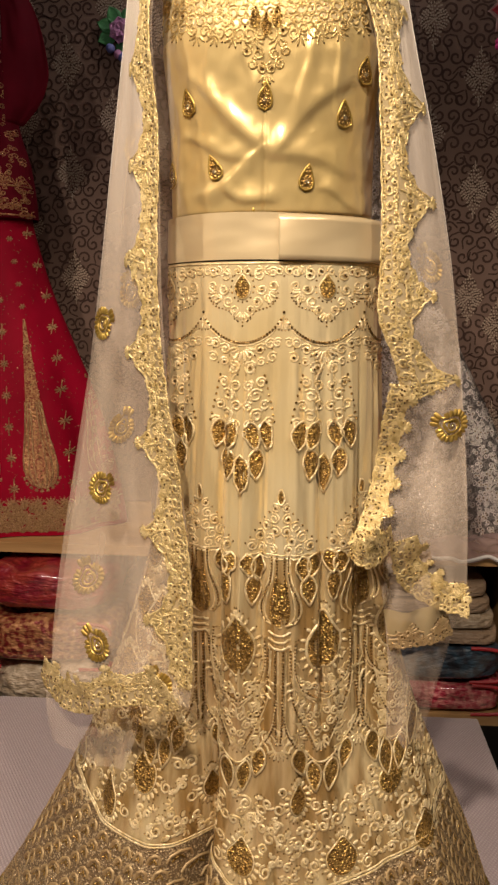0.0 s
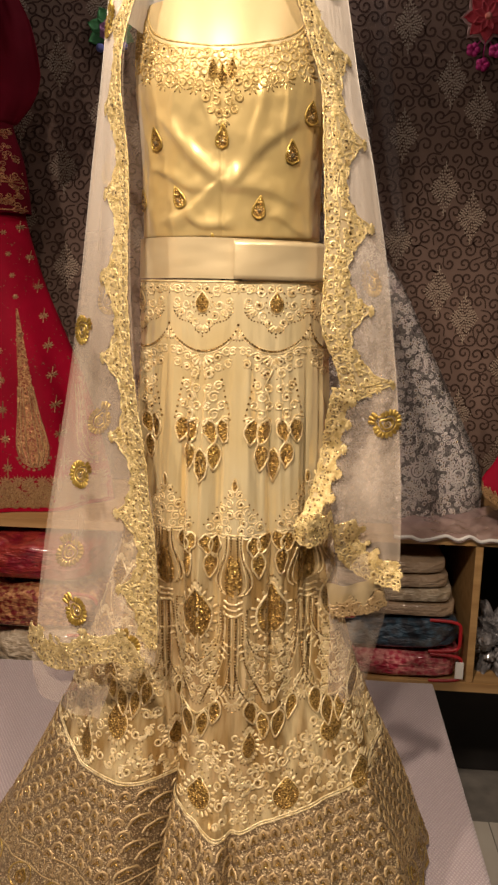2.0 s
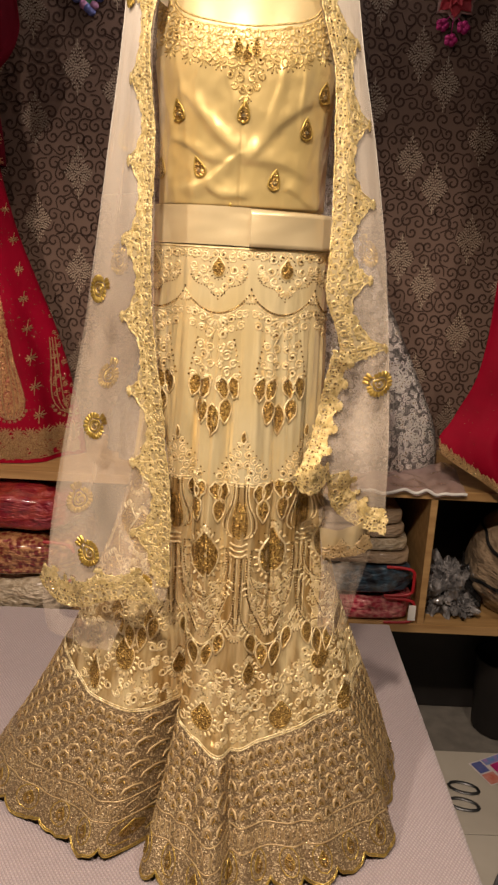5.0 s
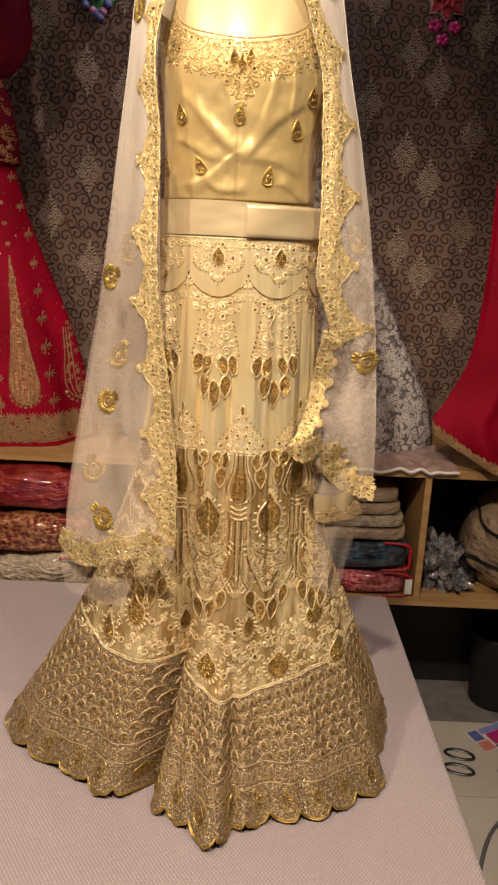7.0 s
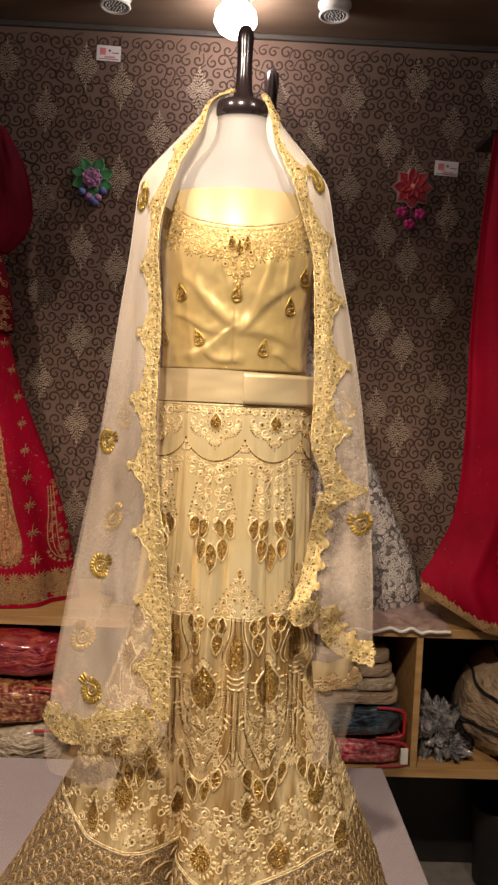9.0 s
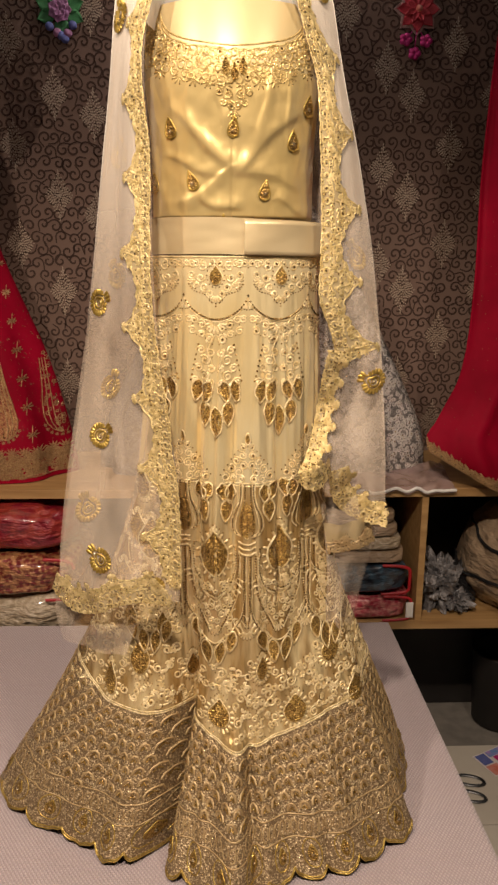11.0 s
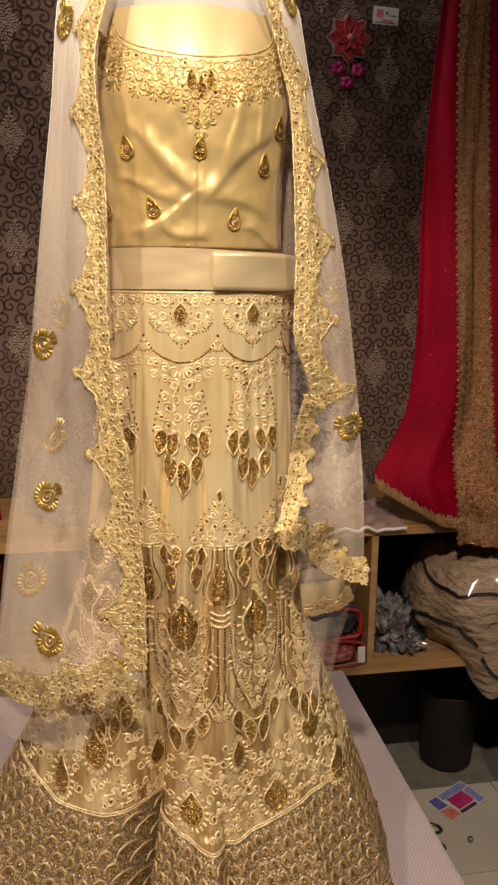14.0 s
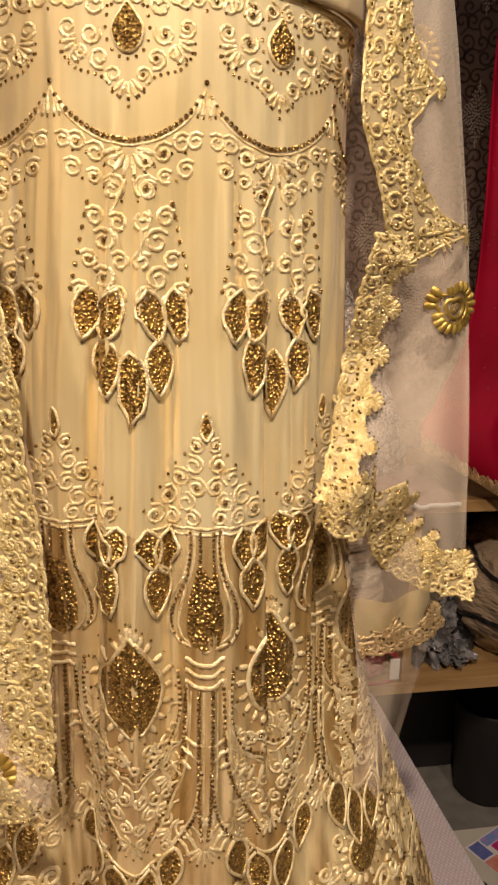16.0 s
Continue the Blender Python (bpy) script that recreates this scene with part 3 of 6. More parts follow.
# soft drawn folds of the satin: from (x, z) to (x, z), width, height
FOLDS = [(-.040, 1.655, .044, 1.584, .013, .0060), (.050, 1.586, .132, 1.660, .015, .0062), (.040, 1.582, -.034, 1.540, .012, .0052),
         (.046, 1.584, .130, 1.566, .016, .0050), (-.052, 1.600, .020, 1.578, .010, .0036), (-.014, 1.700, -.022, 1.628, .009, .0034),
         (.086, 1.700, .078, 1.616, .011, .0040), (.112, 1.690, .122, 1.600, .009, .0034), (.020, 1.690, .026, 1.630, .008, .0024),
         (-.062, 1.640, -.052, 1.530, .010, .0042), (.098, 1.545, .150, 1.530, .011, .0040), (-.004, 1.545, .050, 1.530, .010, .0034)]


def drawn(x, z):
    h = 0.0
    for x0, z0, x1, z1, wide, high in FOLDS:
        dx, dz = x1 - x0, z1 - z0
        l = math.hypot(dx, dz)
        t = ((x - x0) * dx + (z - z0) * dz) / (l * l)
        if not -0.15 < t < 1.15:
            continue
        off = (-(x - x0) * dz + (z - z0) * dx) / l + 0.004 * math.sin(t * 5 + x0 * 40)
        w = wide * (0.75 + 0.5 * t)
        if off < 0:
            w *= 0.38
        h += 0.72 * high * math.exp(-(off / w) ** 2) * ease((t + 0.15) / 0.3) * ease((1.15 - t) / 0.3)
    return h


def blouse_point(a, z):
    p = torso_point(a, z, 0.005 - 0.012 * ease((1.524 - z) / 0.010))
    x = p.x
    low = ease((1.72 - z) / 0.04) * ease((z - 1.50) / 0.03)
    if -90 < a < 90:
        p.y -= low * (drawn(x, z) + 0.0016 * wob(x * 1.6, z, 1, 14) + 0.0007 * wob(x * 1.2 + z, z - x, 3, 34))
        p.y += 0.0020 * math.exp(-((x - 0.040) / 0.0022) ** 2)
    return p


blouse = thing("blouse", (0.042, 1.005, 1.5), "gold satin bridal blouse with embroidered square neckline", "blouse")
v, f = grid_mesh(lambda u, w: blouse_point(-180 + 360 * u, lerp(1.490, 1.705, w)), 360, 110, True)
under(mesh("bodice", v, f, "blouse", None, "creased gold satin bodice"), blouse)
v, f = grid_mesh(lambda u, w: torso_point(-180 + 360 * u, lerp(1.705, 1.792, w), 0.004 - 0.001 * w), 120, 20, True)
under(mesh("lining_panel", v, f, "lining", None, "pale gold satin chest panel"), blouse)


def mannequin():
    rows = [(z, rx - (0.012 if z < 1.78 else 0.003), ry - (0.012 if z < 1.78 else 0.003), 0.042) for z, rx, ry in TORSO]
    rows += [(1.828, .106, .066, 0.042), (1.845, .088, .058, 0.042), (1.862, .068, .052, 0.042), (1.882, .053, .047, 0.041), (1.905, .046, .043, 0.040), (1.916, .045, .042, 0.040)]
    n = 72
    verts, faces, idx = [], [], []
    def ring(z, rx, ry, cx, sq=0.96):
        for i in range(n):
            a = 2 * math.pi * i / n
            s, c = math.sin(a), math.cos(a)
            verts.append((cx + math.copysign(abs(s) ** sq, s) * rx, 1.005 - math.copysign(abs(c) ** sq, c) * ry, z))
    dense = []
    zs = [r[0] for r in rows]
    for k in range(46):
        z = lerp(zs[0], zs[-1], k / 45)
        ring(z, curve_at([(r[0], r[1]) for r in rows], z), curve_at([(r[0], r[2]) for r in rows], z), curve_at([(r[0], r[3]) for r in rows], z))
        dense.append(0)
    for z, r in ((1.917, .0470), (1.923, .0485), (1.934, .0485), (1.939, .046), (1.944, .034), (1.950, .020), (1.960, .0145), (1.985, .0125), (2.010, .0120), (2.030, .0125), (2.045, .0135), (2.055, .0120), (2.062, .008), (2.065, .002)):
        ring(z, r, r, 0.039, 1.0)
        dense.append(1)
    for j in range(len(dense) - 1):
        for i in range(n):
            k = (i + 1) % n
            faces.append((j * n + i, j * n + k, (j + 1) * n + k, (j + 1) * n + i))
            idx.append(dense[j + 1])
    # inner pole down to the table
    base = len(verts)
    for z in (TABLE_Z + 0.0005, 1.51):
        for i in range(12):
            a = 2 * math.pi * i / 12
            verts.append((0.042 + 0.015 * math.cos(a), 1.005 + 0.015 * math.sin(a), z))
    for i in range(12):
        faces.append((base + i, base + (i + 1) % 12, base + 12 + (i + 1) % 12, base + 12 + i))
        idx.append(1)
    ob = mesh("mannequin", verts, faces, ["mannequin", "knob"], index=idx)
    tagged(ob, "white headless bust form with black turned neck knob", "mannequin")


mannequin()


# ---- embroidery ----
from mathutils.bvhtree import BVHTree


class Front:
    """Finds the surface of a garment behind a place (x, z) of its front elevation."""

    def __init__(self, obs):
        verts, faces = [], []
        for ob in obs:
            base = len(verts)
            mw = Matrix.Translation(ob.parent.location) @ ob.matrix_parent_inverse if ob.parent else Matrix()
            verts += [mw @ v.co for v in ob.data.vertices]
            faces += [tuple(base + i for i in p.vertices) for p in ob.data.polygons]
        self.tree = BVHTree.FromPolygons(verts, faces)

    def __call__(self, x, z):
        hit, n, _, _ = self.tree.ray_cast(Vector((x, -1.0, z)), Vector((0, 1, 0)))
        if hit is None:
            return None
        return hit, (n if n.y < 0 else -n)


class Stitch:
    """Collects raised thread, beads and sequin fields for one mesh."""

    def __init__(self, at):
        self.at, self.v, self.f, self.i = at, [], [], []

    def line(self, pts, r=0.0011, mat=0, lift=0.0, taper=False):
        """A raised cord along 2D points."""
        hits = [self.at(p[0], p[1]) for p in pts]
        run = []
        for h in hits + [None]:
            if h is not None and (not run or (h[0] - run[-1][0]).length < 0.03):
                run.append(h)
                continue
            if len(run) > 1:
                self._cord(run, r, mat, lift, taper)
            run = [h] if h is not None else []
        return self

    def _cord(self, run, r, mat, lift, taper):
        base, n = len(self.v), len(run)
        for k, (p, nm) in enumerate(run):
            d = run[min(k + 1, n - 1)][0] - run[max(k - 1, 0)][0]
            side = nm.cross(d)
            side = side.normalized() if side.length > 1e-9 else Vector((1, 0, 0))
            w = r * (math.sin(math.pi * (k + 0.5) / n) ** 0.6 if taper else 1)
            q = p + nm * lift
            w *= 1.05
            self.v += [q - side * w, q - side * w * 0.5 + nm * w * 0.8, q + side * w * 0.5 + nm * w * 0.8, q + side * w]
        for k in range(n - 1):
            for s in range(3):
                a = base + 4 * k + s
                self.f.append((a, a + 1, a + 5, a + 4))
                self.i.append(mat)

    def bead(self, x, z, r=0.0013, mat=2, lift=0.0, n=6):
        h = self.at(x, z)
        if h is None:
            return self
        p, nm = h
        t = nm.cross(Vector((0.3, 0.1, 1))).normalized()
        b = nm.cross(t)
        base = len(self.v)
        for k in range(n):
            a = 6.2832 * k / n
            self.v.append(p + nm * lift + (t * math.cos(a) + b * math.sin(a)) * r)
        for k in range(n):
            a = 6.2832 * (k + 0.5) / n
            self.v.append(p + nm * (lift + r * 0.75) + (t * math.cos(a) + b * math.sin(a)) * r * 0.55)
        for k in range(n):
            q = (k + 1) % n
            self.f.append((base + k, base + q, base + n + k))
            self.f.append((base + q, base + n + q, base + n + k))
            self.i += [mat, mat]
        self.f.append(tuple(range(base + n, base + 2 * n)))
        self.i.append(mat)
        return self

    def field(self, outline, mat=1, lift=0.0018):
        """A filled patch inside a closed 2D outline, as a fan with one middle ring."""
        cx = sum(p[0] for p in outline) / len(outline)
        cz = sum(p[1] for p in outline) / len(outline)
        rows = []
        for s in (1.0, 0.6, 0.2):
            rows.append([self.at(cx + (p[0] - cx) * s, cz + (p[1] - cz) * s) for p in outline])
        if any(h is None for r in rows for h in r):
            return self
        n, base = len(outline), len(self.v)
        for r in rows:
            self.v += [p + nm * lift for p, nm in r]
        for j in range(2):
            for k in range(n):
                q = (k + 1) % n
                self.f.append((base + j * n + k, base + j * n + q, base + (j + 1) * n + q, base + (j + 1) * n + k))
                self.i.append(mat)
        self.f.append(tuple(base + 2 * n + k for k in range(n)))
        self.i.append(mat)
        return self

    def curl(self, x, z, r, a0=0.0, hand=1, turns=1.25, w=0.0011, mat=0, eye=True, tail=0.0):
        n = 13
        pts = []
        if tail:
            a = a0 - hand * 0.7
            pts.append((x + (r + tail) * math.cos(a), z + (r + tail) * math.sin(a)))
        for k in range(n):
            t = k / (n - 1)
            rr = r * (1 - 0.72 * t)
            a = a0 + hand * t * 6.2832 * turns
            pts.append((x + rr * math.cos(a), z + rr * math.sin(a)))
        self.line(pts, w, mat)
        if eye and (x * 7919 + z * 104729) % 1.0 < 0.45:
            self.bead(x, z, r * 0.20 + 0.0005, 2, 0.0005)
        return self

    def leaf(self, x, z, length, width, turn, w=0.0011, fat=0.5, cord=0, beads=True):
        """A pointed leaf from its foot at (x, z), in the direction turn, filled with sequins."""
        c, s = math.cos(turn), math.sin(turn)
        def to(u, q):
            return (x + u * c - q * s, z + u * s + q * c)
        def half(t):
            return width * 0.5 * (math.sin(math.pi * t ** (0.55 + fat * 0.5)) ** 0.9)
        n = 9
        up = [to(length * k / n, half(k / n)) for k in range(n + 1)]
        dn = [to(length * k / n, -half(k / n)) for k in range(n, -1, -1)]
        self.field(up[:-1] + dn[:-1])
        self.line(up + dn, w, cord, 0.0017)
        if beads:
            step = 0.0036
            for i in range(1, int(length / step)):
                t = i * step / length
                h = half(t) - 0.0014
                m_ = max(0, int(h / step))
                for j in range(-m_, m_ + 1):
                    q = to(i * step, j * step)
                    self.bead(q[0], q[1], 0.0011, 2 if (i + j) % 3 else 1, 0.0012, 5)
        return self

    def drop(self, x, z, h, w, cord=0.0014, petals=True, mat=0, tip=1):
        """A teardrop with its point up (tip=1) and its middle at (x, z)."""
        n = 22
        out = []
        for k in range(n):
            a = 6.2832 * k / n
            rr = 0.5 * w * math.sin(a)
            zz = -math.cos(a)
            narrow = 1 - 0.62 * ease((zz + 0.1) / 1.1)
            out.append((x + rr * narrow, z + tip * zz * h * 0.5))
        self.field(out)
        self.line(out + out[:1], cord, mat, 0.0006)
        step = 0.0036
        for i in range(int(h / step)):
            zz = -1 + 2 * (i + 0.5) * step / h
            if abs(zz) > 0.97:
                continue
            half = 0.5 * w * math.sqrt(1 - zz * zz) * (1 - 0.62 * ease((zz + 0.1) / 1.1)) - 0.0016
            m_ = max(0, int(half / step))
            for j in range(-m_, m_ + 1):
                self.bead(x + j * step, z + tip * zz * h * 0.5, 0.0012, 2 if (i + j) % 3 else 1, 0.0012, 5)
        if petals:
            for k in range(n):
                a = 6.2832 * k / n
                px, pz = out[k]
                dx, dz = px - x, (pz - z) * 0.6
                l = math.hypot(dx, dz) or 1
                ux, uz = dx / l, dz / l
                self.line([(px + ux * 0.002, pz + uz * 0.002), (px + ux * 0.005, pz + uz * 0.005), (px + ux * 0.0078, pz + uz * 0.0078)], 0.0022, mat, 0, True)
                self.bead(px + ux * 0.0098, pz + uz * 0.0098, 0.0011, 2)
        return self

    def spray(self, x, z, r, a0, a1, n, inner=0.25, w=0.0016, mat=0, bead=True):
        """A fan of short petal stitches."""
        for k in range(n):
            a = lerp(a0, a1, k / max(1, n - 1))
            c, s = math.cos(a), math.sin(a)
            self.line([(x + c * r * inner, z + s * r * inner), (x + c * r * 0.65, z + s * r * 0.65), (x + c * r, z + s * r)], w, mat, 0, True)
            if bead:
                self.bead(x + c * r * 1.12, z + s * r * 1.12, 0.0010, 2)
        return self

    def beads(self, pts, gap=0.0036, r=0.0012, mat=2):
        run, last = 0.0, None
        for p in smooth_path(pts, gap):
            self.bead(p[0], p[1], r, mat)
        return self

    def done(self, name, parent, label="", mats=("thread", "sequin", "bead", "crystal"), kind=""):
        ob = mesh(name, self.v, self.f, list(mats), None, label, self.i)
        if parent:
            under(ob, parent)
        if kind:
            tagged(ob, kind=kind)
        return ob


skirt_parts = [o for o in skirt.children if o.name.split(".")[0] in ("satin_yoke", "flared_panel", "hem_border")]
on_skirt = Front(skirt_parts)
COLS_A = [-0.074, 0.017, 0.108, 0.186]
COLS_B = [-0.028, 0.062, 0.150]


def col(x0, z):
    """The columns spread a little towards the hem."""
    k = 1 + 0.10 * ease((1.30 - z) / 0.4)
    return 0.062 + (x0 - 0.062) * k


def jewel(cx, cz):
    s = Stitch(on_skirt)
    s.drop(cx, cz, 0.025, 0.017, 0.0013, False)
    for k in range(16):
        a = 6.2832 * k / 16
        s.bead(cx + 0.0125 * math.cos(a), cz + 0.0165 * math.sin(a), 0.0012)
    for sg in (-1, 1):
        for dx, dz, r, a in ((.019, .012, .0068, 1.2), (.021, -.003, .0065, 2.6), (.033, .015, .0060, 0.5), (.0335, .001, .0058, 3.9), (.016, -.016, .0062, 4.4), (.027, -.013, .0052, 5.2), (.0085, -.025, .0052, 5.0)):
            s.curl(cx + sg * dx, cz + dz, r, a if sg > 0 else math.pi - a, sg, 1.3)
        s.spray(cx + sg * 0.026, cz - 0.006, 0.011, -1.57 + sg * 0.2, -1.57 + sg * 1.5, 4)
        s.beads([(cx + sg * 0.006, cz - 0.036), (cx + sg * 0.015, cz - 0.026), (cx + sg * 0.03, cz - 0.021), (cx + sg * 0.038, cz - 0.012)], 0.0045)
    s.spray(cx, cz - 0.026, 0.011, -2.4, -0.75, 5)
    s.beads([(cx, cz - 0.030), (cx, cz - 0.042)], 0.0035)
    s.done("jewel_motif", skirt, "sequin jewel in cream scrolls")


def waist_row():
    s = Stitch(on_skirt)
    s.line([(x * 0.002 - 0.080, 1.4685) for x in range(0, 130)], 0.0010)
    k = 0
    x = -0.078
    while x < 0.178:
        s.curl(x, 1.4605, 0.0052, 1.57, 1 if k % 2 else -1, 1.2, 0.0010)
        s.bead(x + 0.0055, 1.455, 0.0011)
        x += 0.0112
        k += 1
    s.done("waist_scroll_edging", skirt, "row of tiny scrolls below the waistband")


def scallop(x0, x1, zt, zb):
    s = Stitch(on_skirt)
    mid = (x0 + x1) / 2
    def z_at(t):
        return zt - (zt - zb) * math.sin(math.pi * t) ** 0.62
    pts = [(lerp(x0, x1, k / 30), z_at(k / 30)) for k in range(31)]
    for k in range(0, 31):
        s.bead(pts[k][0], pts[k][1], 0.0017, 2, 0.0004)
    s.line([(x, z - 0.0032) for x, z in pts], 0.0008)
    for sg, xe in ((1, x0), (-1, x1)):
        for t, dz, r in ((0.07, -.020, .0056), (0.16, -.013, .0062), (0.13, -.030, .0062), (0.28, -.012, .0066), (0.27, -.026, .0050), (0.40, -.013, .0058), (0.38, -.030, .0062)):
            x = lerp(x0, x1, t if sg > 0 else 1 - t)
            s.curl(x, z_at(t) + dz, r, 1.57 + sg * 0.8, -sg, 1.3)
            s.bead(x + sg * 0.006, z_at(t) + dz - 0.006, 0.0011)
        s.spray(xe + sg * 0.002, zt - 0.006, 0.012, -1.57, -1.57 + sg * 0.5, 3)
    s.spray(mid, zb - 0.004, 0.016, -2.9, -0.25, 8, 0.3, 0.0019)
    s.done("scallop_swag", skirt, "beaded scallop with cream scrolls")


def sequin_leaf(x, z, length, width, turn):
    Stitch(on_skirt).leaf(x, z, length, width, turn, 0.0012).done("sequin_leaf", skirt, "antique gold sequin leaf with cream cord rim")


def pendant(x0):
    s = Stitch(on_skirt)
    cx = col(x0, 1.31)
    for sg in (-1, 1):
        for dz, dx, r in ((1.357, .009, .0078), (1.341, .021, .0062), (1.337, .0075, .0062), (1.327, .0155, .0078), (1.316, .025, .0060), (1.315, .0065, .0060), (1.305, .016, .0078), (1.297, .030, .0066), (1.294, .0085, .0070), (1.289, .0225, .0066)):
            s.curl(cx + sg * dx, dz, r, 1.57 - sg * 0.9, sg, 1.3, 0.0013)
        s.line([(cx + sg * 0.002, 1.362), (cx + sg * 0.012, 1.342), (cx + sg * 0.005, 1.320), (cx + sg * 0.016, 1.301), (cx + sg * 0.004, 1.284)], 0.0012)
        for k in range(8):
            s.bead(cx + sg * (0.025 + 0.0016 * k), 1.349 - 0.0072 * k, 0.0017)
        s.bead(cx + sg * 0.0085, 1.294, 0.0028, 3, 0.0005, 8)
    s.done("scroll_pendant", skirt, "hanging column of cream scrolls")
    cx = col(x0, 1.24)
    for sg in (-1, 1):
        sequin_leaf(cx + sg * 0.0250, 1.300, 0.033, 0.0165, -1.57 + sg * 0.14)
        sequin_leaf(cx + sg * 0.0085, 1.299, 0.033, 0.0155, -1.57 + sg * 0.24)
        sequin_leaf(cx + sg * 0.0165, 1.270, 0.036, 0.0165, -1.57 - sg * 0.02)
    sequin_leaf(cx, 1.262, 0.045, 0.0175, -1.57)


def pyramid(x0):
    s = Stitch(on_skirt)
    cx = col(x0, 1.16)
    s.leaf(cx, 1.208, 0.018, 0.006, 1.57, 0.001, 0.5, 0, False)
    for sg in (-1, 1):
        for dx, z, r in ((.006, 1.204, .0046), (.0075, 1.192, .0056), (.016, 1.184, .0058), (.006, 1.178, .0058), (.0235, 1.172, .0062), (.0125, 1.168, .0060), (.032, 1.162, .0062), (.021, 1.158, .0052), (.009, 1.158, .0052)):
            s.curl(cx + sg * dx, z, r * 1.15, 1.57 - sg * 0.4, sg, 1.35)
        for k in range(7):
            s.bead(cx + sg * (0.008 + 0.0052 * k), 1.206 - 0.0068 * k, 0.0013)
        s.bead(cx + sg * 0.032, 1.162, 0.0026, 3, 0.0004, 8)
    s.line([(cx - 0.036 + 0.003 * k, 1.152) for k in range(25)], 0.0011)
    s.line([(cx - 0.030 + 0.003 * k, 1.148) for k in range(21)], 0.0009)
    s.done("scroll_pyramid", skirt, "stepped pyramid of cream scrolls")


def spoon(x0):
    s = Stitch(on_skirt)
    cx = col(x0, 1.10)
    prof = [(1.151, .0085), (1.136, .0085), (1.122, .0105), (1.109, .0150), (1.095, .0185), (1.083, .0185), (1.075, .0130), (1.070, .0)]
    def w_at(z):
        return curve_at(sorted(prof), z)
    zs = [lerp(1.151, 1.070, k / 16) for k in range(17)]
    out = [(cx + w_at(z), z) for z in zs] + [(cx - w_at(z), z) for z in reversed(zs[:-1])]
    for grow, r in ((1.25, 0.0013), (0.9, 0.0010)):
        s.line([(cx + (x - cx) * grow, z) for x, z in out], r)
    s.field([(cx + (x - cx) * 0.62, z) for x, z in out if z < 1.13], 1, 0.001)
    for grow in (1.08, 0.45):
        for z in [lerp(1.149, 1.076, k / 21) for k in range(22)]:
            for sg in (-1, 1):
                s.bead(cx + sg * w_at(z) * grow, z, 0.0013, 2, 0.001)
    for z in [lerp(1.113, 1.077, k / 10) for k in range(11)]:
        n = int(w_at(z) * 0.5 / 0.0036)
        for j in range(-n, n + 1):
            s.bead(cx + j * 0.0036, z, 0.0012, 1 if j % 2 else 2, 0.0012, 5)
    s.done("spoon_drop", skirt, "bulb shaped drop of dark beads")
    for sg in (-1, 1):
        sequin_leaf(col(x0 + sg * 0.0225, 1.12), 1.151, 0.030, 0.0165, -1.57 + sg * 0.10)
        sequin_leaf(col(x0 + sg * 0.0375, 1.12), 1.153, 0.028, 0.0155, -1.57 - sg * 0.22)
        sequin_leaf(col(x0 + sg * 0.0290, 1.12), 1.129, 0.036, 0.0165, -1.57 + sg * 0.06)


def bead_column(x0):
    s = Stitch(on_skirt)
    cx = col(x0, 1.0)
    for z in (1.062, 1.054, 1.046):
        s.line([(cx - 0.013 + 0.002 * k, z + 0.0015 * math.cos(k * 0.5)) for k in range(14)], 0.0015)
    for dx in (-1, -0.36, 0.36, 1):
        out = abs(dx) == 1
        ends = ((1.2, 0.990), (2.0, 0.955), (3.3, 0.922)) if out else ((1.0, 0.995), (0.9, 0.960), (0.5, 0.930))
        pts = [(cx + dx * 0.0125, 1.042)] + [(cx + dx * 0.0125 * k, z) for k, z in ends]
        s.beads(pts, 0.0040, 0.0018)
        s.line(smooth_path([(x + 0.0032, z) for x, z in pts], 0.006), 0.0009)
    for sg in (-1, 1):
        for k in range(9):
            z = 1.030 - 0.0145 * k
            s.line([(cx + sg * 0.0165, z), (cx + sg * 0.021, z - 0.004), (cx + sg * 0.0235, z - 0.010)], 0.0013, 0, 0, True)
    s.spray(cx, 0.925, 0.014, -2.6, -0.5, 7)
    s.done("bead_column", skirt, "double rows of dark beads and cord")


